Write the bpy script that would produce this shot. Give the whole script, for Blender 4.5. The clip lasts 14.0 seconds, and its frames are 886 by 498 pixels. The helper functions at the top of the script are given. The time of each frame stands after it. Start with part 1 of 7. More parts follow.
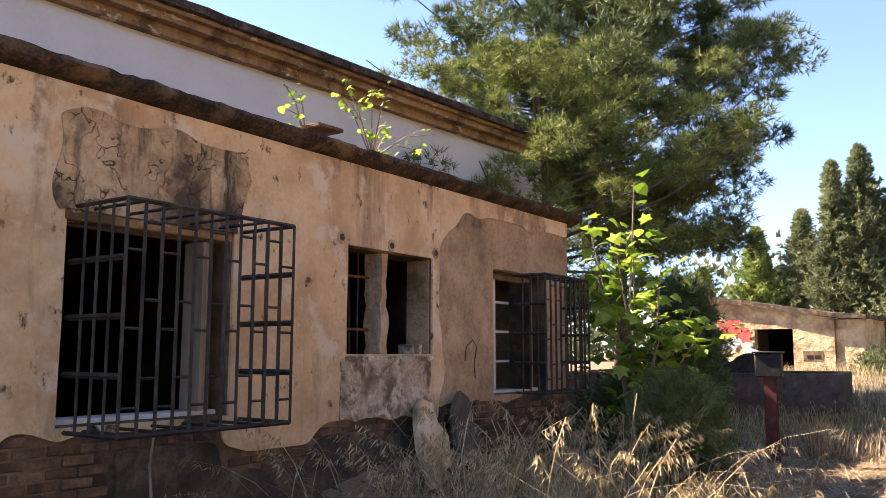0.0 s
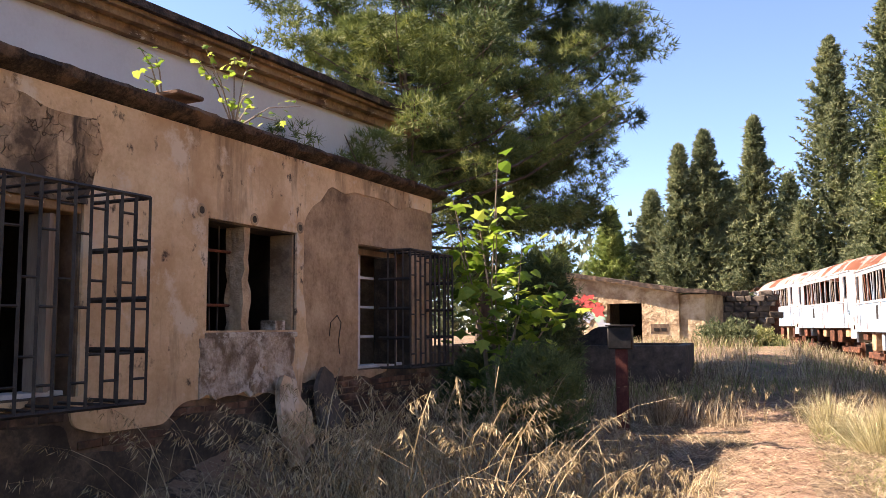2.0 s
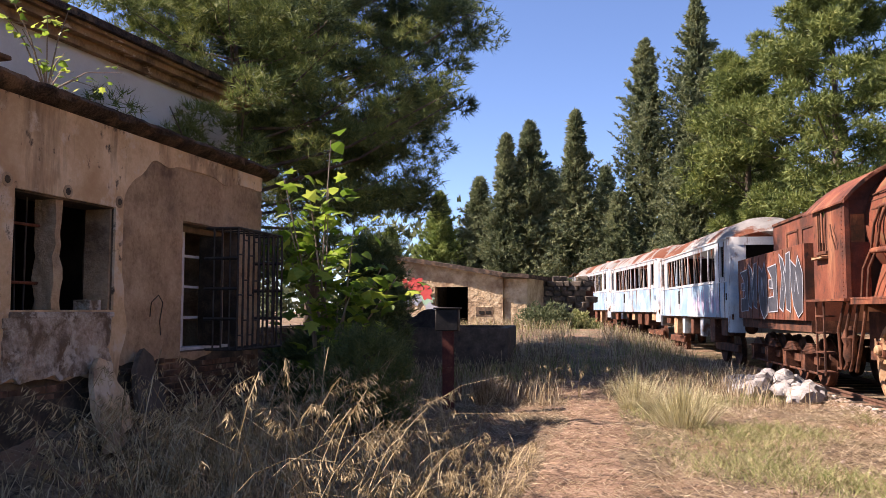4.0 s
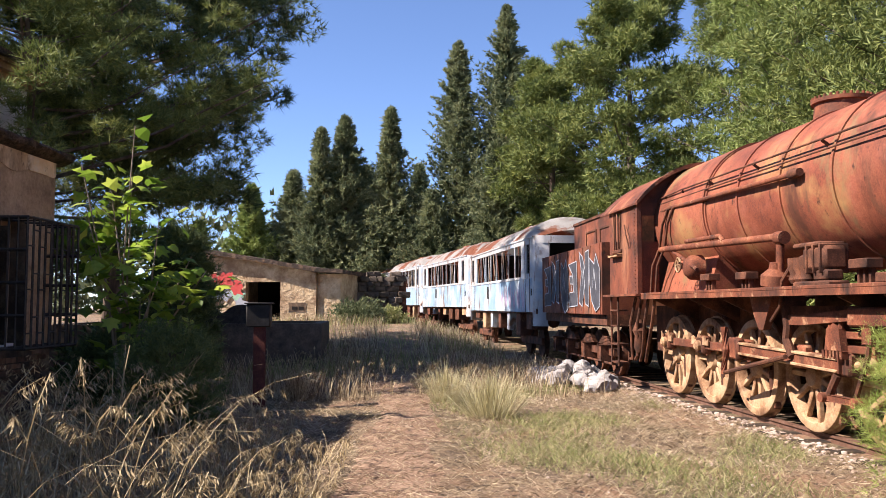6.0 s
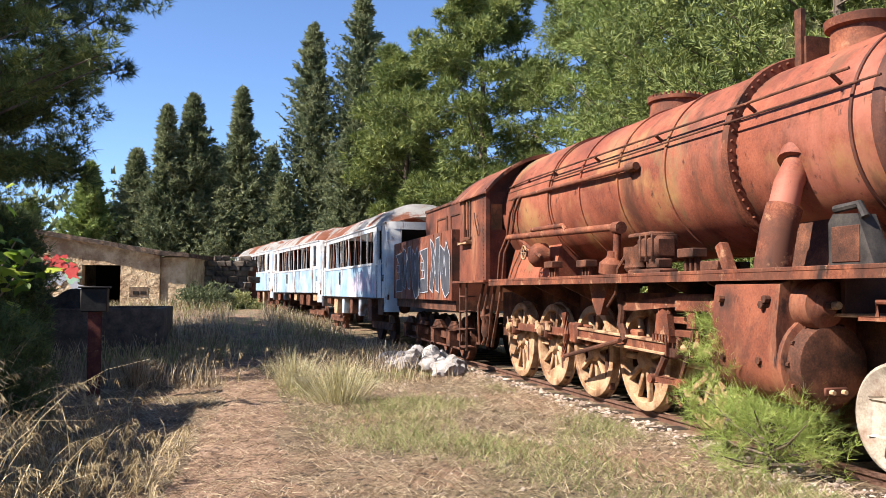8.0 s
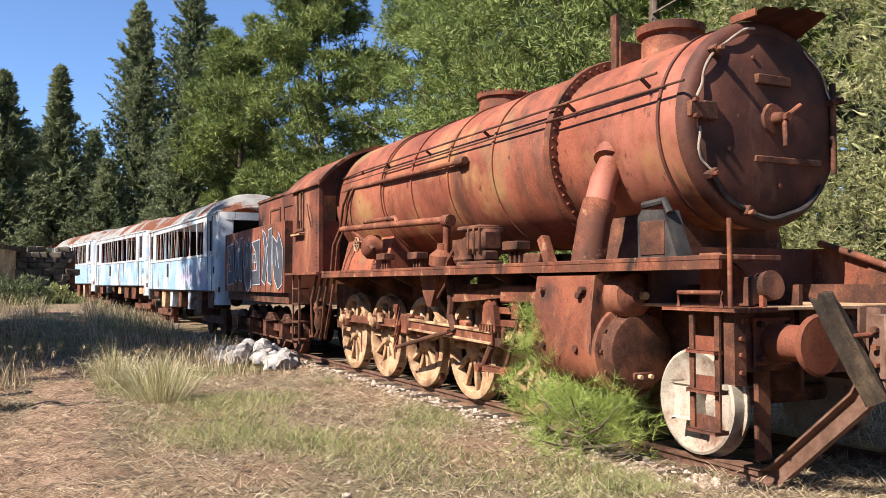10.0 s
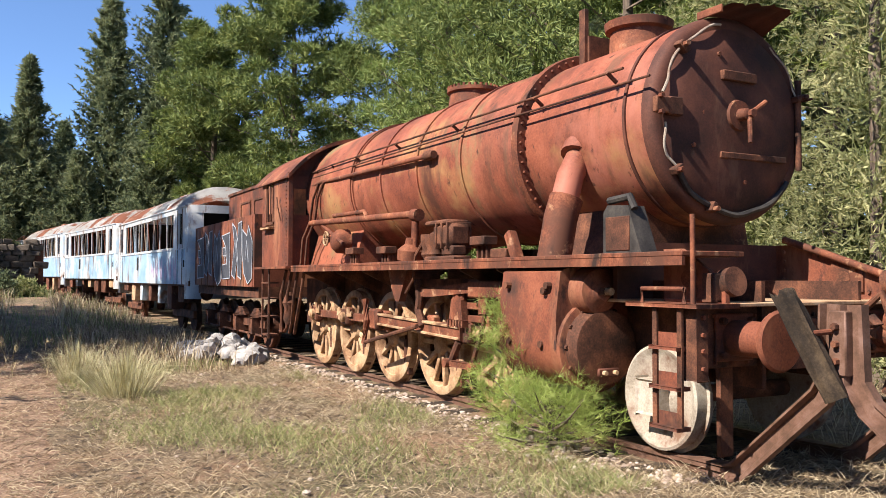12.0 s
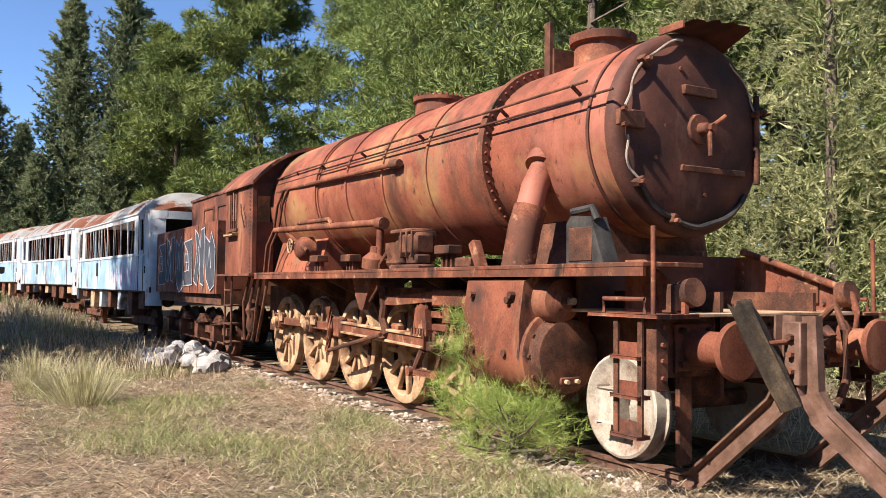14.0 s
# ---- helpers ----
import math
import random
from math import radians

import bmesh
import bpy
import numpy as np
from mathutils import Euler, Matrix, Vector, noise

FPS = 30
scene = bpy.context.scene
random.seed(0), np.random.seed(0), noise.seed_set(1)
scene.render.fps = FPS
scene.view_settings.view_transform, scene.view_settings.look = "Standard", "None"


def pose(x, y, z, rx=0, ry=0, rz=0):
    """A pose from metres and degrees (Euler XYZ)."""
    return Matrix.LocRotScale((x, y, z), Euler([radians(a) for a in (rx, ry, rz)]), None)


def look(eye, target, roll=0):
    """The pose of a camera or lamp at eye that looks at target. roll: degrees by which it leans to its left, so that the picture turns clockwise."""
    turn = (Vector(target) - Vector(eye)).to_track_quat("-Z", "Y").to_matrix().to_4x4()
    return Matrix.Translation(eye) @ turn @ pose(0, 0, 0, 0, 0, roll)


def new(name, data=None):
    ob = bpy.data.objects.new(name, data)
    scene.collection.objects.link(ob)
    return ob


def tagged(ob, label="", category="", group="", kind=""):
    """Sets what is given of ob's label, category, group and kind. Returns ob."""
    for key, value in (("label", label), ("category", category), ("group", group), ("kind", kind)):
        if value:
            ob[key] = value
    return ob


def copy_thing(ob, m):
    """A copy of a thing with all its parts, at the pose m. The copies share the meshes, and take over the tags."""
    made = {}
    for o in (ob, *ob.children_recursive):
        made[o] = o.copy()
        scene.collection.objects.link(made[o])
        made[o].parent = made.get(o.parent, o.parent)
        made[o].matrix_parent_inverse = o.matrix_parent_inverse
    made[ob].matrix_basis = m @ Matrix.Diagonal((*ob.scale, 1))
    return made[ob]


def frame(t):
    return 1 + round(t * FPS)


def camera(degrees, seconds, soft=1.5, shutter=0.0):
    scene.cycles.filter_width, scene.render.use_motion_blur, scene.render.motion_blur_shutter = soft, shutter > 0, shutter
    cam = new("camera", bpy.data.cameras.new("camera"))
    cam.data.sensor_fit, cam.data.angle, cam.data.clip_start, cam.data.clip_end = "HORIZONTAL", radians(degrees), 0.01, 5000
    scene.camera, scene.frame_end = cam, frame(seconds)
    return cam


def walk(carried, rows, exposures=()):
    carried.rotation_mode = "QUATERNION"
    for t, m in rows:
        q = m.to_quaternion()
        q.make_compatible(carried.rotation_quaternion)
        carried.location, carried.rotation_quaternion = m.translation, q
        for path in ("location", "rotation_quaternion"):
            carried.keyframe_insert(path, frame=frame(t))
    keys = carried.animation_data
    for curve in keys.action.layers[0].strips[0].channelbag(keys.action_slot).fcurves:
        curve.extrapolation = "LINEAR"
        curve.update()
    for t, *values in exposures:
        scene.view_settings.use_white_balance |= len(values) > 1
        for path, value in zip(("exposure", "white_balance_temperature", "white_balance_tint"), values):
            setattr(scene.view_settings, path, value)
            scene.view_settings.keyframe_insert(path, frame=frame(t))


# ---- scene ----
cam = camera(55.70, 14.0, soft=0.7)
# seconds, x, y, z, yaw, pitch, roll
ROWS = [
    (0.0, 0.000, 0.000, 1.630, 28.645, 7.081, -0.145),
    (0.5, -0.005, -0.000, 1.631, 26.060, 6.483, -0.047),
    (1.0, -0.011, 0.006, 1.631, 23.675, 5.907, 0.052),
    (1.5, -0.021, 0.008, 1.630, 21.744, 5.682, 0.208),
    (2.0, -0.025, 0.016, 1.630, 19.378, 5.396, 0.333),
    (2.5, -0.030, 0.023, 1.624, 16.325, 5.032, 0.392),
    (3.0, -0.036, 0.018, 1.621, 13.230, 4.660, 0.267),
    (3.2, -0.034, 0.014, 1.625, 12.135, 4.426, 0.166),
    (5.5, -0.066, 0.034, 1.611, -1.559, 4.134, 0.153),
    (6.0, -0.056, 0.045, 1.618, -4.942, 3.849, 0.105),
    (6.5, -0.044, 0.050, 1.613, -7.752, 3.766, -0.016),
    (7.0, -0.037, 0.043, 1.610, -10.308, 3.563, 0.020),
    (7.5, -0.021, 0.042, 1.607, -12.749, 3.300, -0.079),
    (8.0, -0.010, 0.046, 1.604, -14.943, 2.924, -0.219),
    (8.5, -0.004, 0.045, 1.602, -17.986, 2.627, -0.193),
    (9.0, 0.005, 0.021, 1.617, -21.554, 2.400, 0.185),
    (9.2, 0.012, 0.014, 1.618, -22.776, 2.468, 0.184),
    (11.3, 0.210, 0.051, 1.619, -27.368, 1.888, 0.055),
    (11.5, 0.211, 0.041, 1.618, -27.382, 1.801, -0.021),
    (12.0, 0.212, 0.039, 1.624, -27.525, 1.945, -0.094),
    (12.5, 0.213, 0.023, 1.623, -28.797, 2.575, -0.135),
    (13.0, 0.219, 0.011, 1.616, -29.975, 2.560, -0.170),
    (13.5, 0.206, 0.004, 1.628, -30.018, 2.489, -0.392),
    (14.0, 0.197, 0.010, 1.626, -29.956, 2.539, -0.552),
]
EXPOSURES = [(0.0, 2.42, 7800, 20), (1.0, 2.33, 7600, 21), (2.0, 2.04, 7500, 24), (3.2, 1.55, 7150, 26), (5.5, 1.37, 6800, 22), (7.0, 1.42, 6580, 16), (9.0, 1.36, 6500, 13), (11.5, 1.29, 6500, 12), (14.0, 1.3, 6500, 12)]
walk(cam, [(t, pose(x, y, z, 90 + pitch, roll, yaw)) for t, x, y, z, yaw, pitch, roll in ROWS], EXPOSURES)

# ---- daylight: low afternoon sun from behind the house, clear sky ----
SUN_WAY = Vector((-3.6, -0.45, 3.5)).normalized()
world = bpy.data.worlds.new("sky")
scene.world = world
world.use_nodes = True
wt = world.node_tree
sky = wt.nodes.new("ShaderNodeTexSky")
sky.sky_type, sky.sun_disc = "NISHITA", False
sky.sun_elevation = math.asin(SUN_WAY.z)
sky.sun_rotation = math.atan2(SUN_WAY.x, SUN_WAY.y)
sky.air_density, sky.dust_density, sky.ozone_density = 1.0, 0.0, 6.0
sky.altitude = 2500
wt.links.new(sky.outputs[0], wt.nodes["Background"].inputs[0])
wt.nodes["Background"].inputs[1].default_value = 0.09
sun_data = bpy.data.lights.new("sun", "SUN")
sun_data.energy, sun_data.angle, sun_data.color = 5.0, radians(0.53), (1.0, 0.93, 0.82)
sun = new("sun", sun_data)
sun.matrix_basis = look(SUN_WAY * 60, (0, 0, 0))

# ---- materials ----


def material(name, colors, scale=3.0, rough=0.8, metal=0.0, bump=0.3, fine=30.0, dist=0.02, stain=None, stain_scale=0.6,
             stain_at=(0.5, 0.65), island=0.0, stretch=(1, 1, 1), trans=0.0, spec=0.3, grain=0.35, each=0.0, layers=()):
    """Two scales of noise run through a ramp of colours, large stains over it, fine relief."""
    m = bpy.data.materials.new(name)
    m.use_nodes = True
    nt = m.node_tree
    n, l = nt.nodes, nt.links
    b = n["Principled BSDF"]
    geo = n.new("ShaderNodeNewGeometry")
    mp = n.new("ShaderNodeMapping")
    mp.inputs["Scale"].default_value = stretch
    l.new(geo.outputs["Position"], mp.inputs["Vector"])

    def noise_at(sc, detail=6.0, r=0.6):
        t = n.new("ShaderNodeTexNoise")
        t.inputs["Scale"].default_value, t.inputs["Detail"].default_value, t.inputs["Roughness"].default_value = sc, detail, r
        l.new(mp.outputs[0], t.inputs["Vector"])
        return t

    big, small = noise_at(scale), noise_at(fine, 4.0, 0.7)
    mix = n.new("ShaderNodeMath")
    mix.operation = "MULTIPLY_ADD"
    sub = n.new("ShaderNodeMath")
    sub.operation = "SUBTRACT"
    sub.inputs[1].default_value = 0.5
    l.new(small.outputs["Fac"], sub.inputs[0])
    l.new(sub.outputs[0], mix.inputs[0])
    mix.inputs[1].default_value = grain
    l.new(big.outputs["Fac"], mix.inputs[2])
    fac = mix.outputs[0]
    if island:
        a = n.new("ShaderNodeMath")
        a.operation = "MULTIPLY_ADD"
        if each:
            info = n.new("ShaderNodeObjectInfo")
            l.new(info.outputs["Random"], a.inputs[0])
        else:
            l.new(geo.outputs["Random Per Island"], a.inputs[0])
        a.inputs[1].default_value = island
        c = n.new("ShaderNodeMath")
        c.operation = "ADD"
        c.inputs[1].default_value = -island / 2
        l.new(fac, a.inputs[2])
        l.new(a.outputs[0], c.inputs[0])
        fac = c.outputs[0]
    ramp = n.new("ShaderNodeValToRGB")
    els = ramp.color_ramp.elements
    k = len(colors)
    for i, c in enumerate(colors):
        p = 0.3 + 0.4 * i / max(1, k - 1)
        e = els[i] if i < 2 else els.new(p)
        e.position, e.color = p, (*c, 1)
    l.new(fac, ramp.inputs[0])
    col = ramp.outputs[0]
    if stain:
        st = noise_at(stain_scale, 7.0, 0.65)
        r2 = n.new("ShaderNodeMapRange")
        r2.inputs[1].default_value, r2.inputs[2].default_value = stain_at
        l.new(st.outputs["Fac"], r2.inputs[0])
        mx = n.new("ShaderNodeMix")
        mx.data_type = "RGBA"
        l.new(r2.outputs[0], mx.inputs[0])
        l.new(col, mx.inputs[6])
        mx.inputs[7].default_value = (*stain, 1)
        col = mx.outputs[2]
    for tint, sc, lo_hi, stt in layers:
        mp2 = n.new("ShaderNodeMapping")
        mp2.inputs["Scale"].default_value = stt
        mp2.inputs["Location"].default_value = (sc * 3.7, sc * 1.9, sc)
        l.new(geo.outputs["Position"], mp2.inputs["Vector"])
        st = noise_at(sc, 7.0, 0.65)
        l.new(mp2.outputs[0], st.inputs["Vector"])
        r2 = n.new("ShaderNodeMapRange")
        r2.inputs[1].default_value, r2.inputs[2].default_value = lo_hi
        l.new(st.outputs["Fac"], r2.inputs[0])
        mx = n.new("ShaderNodeMix")
        mx.data_type = "RGBA"
        l.new(r2.outputs[0], mx.inputs[0])
        l.new(col, mx.inputs[6])
        mx.inputs[7].default_value = (*tint, 1)
        col = mx.outputs[2]
    l.new(col, b.inputs["Base Color"])
    b.inputs["Roughness"].default_value = rough
    b.inputs["Metallic"].default_value = metal
    b.inputs["Specular IOR Level"].default_value = spec
    if bump:
        bp = n.new("ShaderNodeBump")
        bp.inputs["Strength"].default_value, bp.inputs["Distance"].default_value = bump, dist
        l.new(mix.outputs[0], bp.inputs["Height"])
        l.new(bp.outputs[0], b.inputs["Normal"])
    if trans:
        tr = n.new("ShaderNodeBsdfTranslucent")
        l.new(col, tr.inputs["Color"])
        ms = n.new("ShaderNodeMixShader")
        ms.inputs[0].default_value = trans
        l.new(b.outputs[0], ms.inputs[1])
        l.new(tr.outputs[0], ms.inputs[2])
        l.new(ms.outputs[0], n["Material Output"].inputs[0])
    return m


M = {}
M["rust"] = material("rust_orange", [(0.06, 0.022, 0.014), (0.16, 0.05, 0.026), (0.28, 0.10, 0.05)], 2.6, 0.82, 0.1, 0.3, 45, 0.006, (0.09, 0.036, 0.022), 1.5, (0.46, 0.64), grain=0.6, layers=(((0.03, 0.016, 0.012), 3.0, (0.54, 0.66), (1, 1, 0.4)), ((0.34, 0.18, 0.1), 5.0, (0.58, 0.68), (1, 1, 1))))
M["boiler"] = material("rust_boiler", [(0.12, 0.036, 0.022), (0.235, 0.068, 0.037), (0.33, 0.112, 0.062)], 1.1, 0.7, 0.1, 0.25, 45, 0.005, (0.33, 0.18, 0.075), 0.8, (0.53, 0.68), grain=0.6, layers=(((0.09, 0.034, 0.02), 1.6, (0.53, 0.68), (1, 1, 0.35)), ((0.17, 0.125, 0.06), 0.9, (0.58, 0.68), (1, 1, 0.6)), ((0.33, 0.12, 0.08), 0.5, (0.54, 0.68), (1, 1, 1)), ((0.05, 0.022, 0.015), 8.0, (0.6, 0.7), (1, 1, 0.6)), ((0.11, 0.058, 0.034), 1.3, (0.57, 0.7), (1, 2.2, 0.3))))
M["rust_dark"] = material("rust_dark", [(0.025, 0.013, 0.009), (0.085, 0.034, 0.02), (0.19, 0.075, 0.04)], 4.0, 0.85, 0.1, 0.3, 60, 0.006, grain=0.5)
M["rust_plate"] = material("rust_plate", [(0.09, 0.03, 0.019), (0.18, 0.055, 0.03), (0.27, 0.09, 0.048)], 1.4, 0.78, 0.1, 0.25, 50, 0.005, (0.06, 0.028, 0.02), 1.3, (0.46, 0.64), grain=0.6, layers=(((0.32, 0.14, 0.075), 1.8, (0.54, 0.7), (1, 1, 0.3)), ((0.04, 0.02, 0.016), 7.0, (0.58, 0.68), (1, 1, 0.5))))
M["soot"] = material("soot_rust", [(0.03, 0.014, 0.011), (0.075, 0.028, 0.019), (0.13, 0.048, 0.03)], 2.0, 0.75, 0.1, 0.2, 50, 0.005, layers=(((0.16, 0.08, 0.05), 3.0, (0.6, 0.75), (1, 1, 0.3)),))
M["wheel"] = material("wheel_ochre", [(0.22, 0.11, 0.055), (0.40, 0.25, 0.14), (0.5, 0.36, 0.23)], 4.0, 0.85, 0.0, 0.25, 50, 0.004, (0.12, 0.055, 0.03), 2.2, (0.48, 0.66), grain=0.5)
M["wheel_white"] = material("wheel_white", [(0.22, 0.18, 0.14), (0.36, 0.31, 0.25), (0.46, 0.42, 0.36)], 5.0, 0.8, 0.0, 0.2, 50, 0.004, (0.16, 0.09, 0.06), 2.5, (0.48, 0.62), grain=0.6)
M["steel"] = material("worn_rail", [(0.08, 0.045, 0.03), (0.15, 0.08, 0.055), (0.22, 0.13, 0.1)], 6.0, 0.65, 0.3, 0.2, 60, 0.003)
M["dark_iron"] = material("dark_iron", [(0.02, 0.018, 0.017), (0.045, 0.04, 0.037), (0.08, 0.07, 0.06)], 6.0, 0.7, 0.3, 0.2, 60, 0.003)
# Near-black for insides and openings, with their shade put into the colour.
M["black"] = material("inside_shade", [(0.008, 0.007, 0.006), (0.02, 0.017, 0.015)], 2.0, 0.95, 0, 0.1)
# Very dark plaster: the shade inside the rooms is put into its colour.
M["shaded_room"] = material("shaded_room_plaster", [(0.02, 0.016, 0.013), (0.045, 0.035, 0.028), (0.08, 0.06, 0.045)], 2.0, 0.95, 0, 0.3)
M["sapling"] = material("sapling_needles", [(0.2, 0.27, 0.06), (0.3, 0.38, 0.09), (0.42, 0.48, 0.15)], 2.0, 0.6, 0, 0, island=0.4, trans=0.35)
M["plaster"] = material("ochre_plaster", [(0.54, 0.36, 0.205), (0.68, 0.49, 0.30), (0.75, 0.58, 0.39)], 1.6, 0.9, 0, 0.45, 24, 0.012, (0.5, 0.32, 0.18), 0.9, (0.47, 0.64), grain=0.5, layers=(((0.22, 0.14, 0.085), 1.3, (0.53, 0.68), (1.8, 1.8, 0.3)), ((0.13, 0.09, 0.06), 0.75, (0.56, 0.68), (1, 1, 0.6)), ((0.68, 0.56, 0.42), 2.2, (0.55, 0.64), (1, 1, 1)), ((0.10, 0.07, 0.05), 7.0, (0.6, 0.68), (1, 1, 0.7))))
M["stained"] = material("water_stained_plaster", [(0.3, 0.195, 0.11), (0.47, 0.32, 0.19), (0.62, 0.45, 0.28)], 2.4, 0.9, 0, 0.5, 24, 0.012, (0.1, 0.068, 0.044), 1.6, (0.46, 0.6), grain=0.6, layers=(((0.07, 0.05, 0.035), 2.0, (0.52, 0.66), (2.2, 2.2, 0.35)),))
M["undercoat"] = material("rough_undercoat", [(0.29, 0.195, 0.12), (0.42, 0.29, 0.18), (0.53, 0.385, 0.25)], 3.0, 0.95, 0, 0.9, 18, 0.03, (0.17, 0.11, 0.07), 1.5, (0.52, 0.68), grain=0.7)
M["white_plaster"] = material("white_plaster", [(0.3, 0.22, 0.155), (0.5, 0.4, 0.31), (0.64, 0.55, 0.45)], 5.0, 0.95, 0, 1.0, 22, 0.04, (0.2, 0.14, 0.095), 3.0, (0.47, 0.58), grain=0.9, layers=(((0.66, 0.59, 0.5), 4.0, (0.54, 0.62), (1, 1, 1)),))
M["whitewash"] = material("whitewash", [(0.58, 0.55, 0.52), (0.66, 0.63, 0.6), (0.7, 0.68, 0.65)], 0.7, 0.9, 0, 0.15, 20, 0.01)
M["brick"] = material("brick", [(0.075, 0.045, 0.03), (0.15, 0.083, 0.052), (0.24, 0.15, 0.1)], 6.0, 0.95, 0, 0.8, 40, 0.014, (0.045, 0.034, 0.026), 1.6, (0.44, 0.58), island=0.3, each=1)
M["mortar"] = material("mortar", [(0.1, 0.068, 0.046), (0.17, 0.115, 0.075), (0.25, 0.18, 0.12)], 5.0, 0.95, 0, 0.6, 30, 0.02, (0.045, 0.035, 0.028), 0.9, (0.45, 0.6))
M["soot_wall"] = material("blackened_plaster", [(0.03, 0.025, 0.02), (0.07, 0.055, 0.042), (0.2, 0.15, 0.1)], 2.2, 0.95, 0, 0.5, 25, 0.02)
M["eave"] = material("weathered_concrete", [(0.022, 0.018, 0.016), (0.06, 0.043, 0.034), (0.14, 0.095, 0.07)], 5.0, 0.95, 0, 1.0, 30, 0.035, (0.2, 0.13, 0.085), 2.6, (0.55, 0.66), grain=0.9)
M["cornice"] = material("cornice_paint", [(0.22, 0.13, 0.065), (0.33, 0.2, 0.1), (0.42, 0.27, 0.15)], 1.8, 0.9, 0, 0.4, 20, 0.012, (0.12, 0.07, 0.04), 1.5, (0.5, 0.62), grain=0.6, layers=(((0.55, 0.44, 0.32), 3.0, (0.6, 0.64), (1, 1, 2)),))
M["wood"] = material("grey_wood", [(0.16, 0.12, 0.09), (0.26, 0.2, 0.15), (0.36, 0.29, 0.22)], 4.0, 0.85, 0, 0.3, 40, 0.006, stretch=(1, 1, 0.15))
M["sill_white"] = material("white_paint", [(0.55, 0.53, 0.5), (0.7, 0.68, 0.65), (0.78, 0.76, 0.74)], 4.0, 0.7, 0, 0.1)
M["old_beam"] = material("rotten_beam", [(0.014, 0.01, 0.007), (0.034, 0.023, 0.015), (0.085, 0.058, 0.035)], 5.0, 0.95, 0, 0.6, 60, 0.008, grain=0.5)
M["car_white"] = material("faded_white_paint", [(0.34, 0.34, 0.335), (0.45, 0.455, 0.455), (0.53, 0.535, 0.54)], 1.3, 0.5, 0, 0.08, 30, 0.004, (0.24, 0.12, 0.07), 1.6, (0.56, 0.68), layers=(((0.14, 0.07, 0.045), 2.5, (0.57, 0.66), (1, 1, 0.25)), ((0.29, 0.4, 0.5), 0.7, (0.53, 0.65), (1, 1, 1)), ((0.2, 0.15, 0.12), 6.0, (0.6, 0.68), (1, 1, 0.4))))
M["car_blue"] = material("faded_blue_paint", [(0.16, 0.28, 0.4), (0.24, 0.36, 0.47), (0.35, 0.42, 0.47)], 1.3, 0.5, 0, 0.08, 30, 0.004, (0.5, 0.515, 0.52), 0.8, (0.49, 0.6), layers=(((0.15, 0.08, 0.05), 2.2, (0.55, 0.66), (1, 1, 0.25)),))
M["roof_rust"] = material("rusted_white_roof", [(0.34, 0.32, 0.3), (0.42, 0.41, 0.39), (0.48, 0.47, 0.45)], 1.5, 0.7, 0, 0.1, 20, 0.004, (0.27, 0.1, 0.055), 0.55, (0.485, 0.53), layers=(((0.36, 0.17, 0.1), 2.0, (0.57, 0.66), (1, 0.3, 1)),))
M["shed_wall"] = material("shed_render", [(0.34, 0.24, 0.145), (0.5, 0.38, 0.24), (0.6, 0.48, 0.33)], 2.6, 0.95, 0, 1.0, 6, 0.12, (0.27, 0.18, 0.11), 1.0, (0.48, 0.64), grain=0.6)
M["stone"] = material("pale_stone", [(0.17, 0.155, 0.145), (0.28, 0.26, 0.245), (0.4, 0.38, 0.36)], 5.0, 0.9, 0, 0.6, 30, 0.02, island=0.25, grain=0.6)
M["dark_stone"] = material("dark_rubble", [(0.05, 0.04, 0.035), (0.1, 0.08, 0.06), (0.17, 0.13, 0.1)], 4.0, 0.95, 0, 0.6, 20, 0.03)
M["ground"] = material("dry_ground", [(0.10, 0.07, 0.045), (0.225, 0.16, 0.1), (0.36, 0.27, 0.18)], 1.6, 0.95, 0, 1.0, 30, 0.04, (0.15, 0.125, 0.065), 0.5, (0.48, 0.62), grain=1.3, layers=(((0.29, 0.175, 0.11), 0.8, (0.5, 0.64), (1, 1, 1)), ((0.06, 0.042, 0.03), 9.0, (0.53, 0.62), (1, 1, 1)), ((0.42, 0.33, 0.23), 22.0, (0.6, 0.68), (1, 1, 1))))
M["path"] = material("trodden_needles", [(0.15, 0.088, 0.055), (0.27, 0.17, 0.11), (0.41, 0.28, 0.19)], 1.8, 0.95, 0, 1.0, 30, 0.035, grain=1.3, layers=(((0.09, 0.056, 0.038), 8.0, (0.53, 0.63), (1, 1, 1)), ((0.45, 0.34, 0.24), 20.0, (0.6, 0.68), (1, 1, 1))))
M["straw"] = material("straw", [(0.14, 0.095, 0.055), (0.33, 0.25, 0.15), (0.56, 0.46, 0.31)], 3.0, 0.8, 0, 0, island=0.75, trans=0.25)
M["oat_straw"] = material("oat_straw", [(0.22, 0.165, 0.085), (0.39, 0.3, 0.165), (0.6, 0.49, 0.3)], 3.0, 0.7, 0, 0, island=0.5, trans=0.3)
M["pale_grass"] = material("pale_grass", [(0.3, 0.27, 0.14), (0.46, 0.42, 0.23), (0.62, 0.57, 0.36)], 3.0, 0.8, 0, 0, island=0.5, trans=0.3)
M["green_grass"] = material("green_grass", [(0.14, 0.17, 0.055), (0.25, 0.27, 0.1), (0.42, 0.4, 0.19)], 3.0, 0.8, 0, 0, island=0.5, trans=0.3)
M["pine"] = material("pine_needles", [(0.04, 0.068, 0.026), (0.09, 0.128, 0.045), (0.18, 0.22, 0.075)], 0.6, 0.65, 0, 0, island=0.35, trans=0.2)
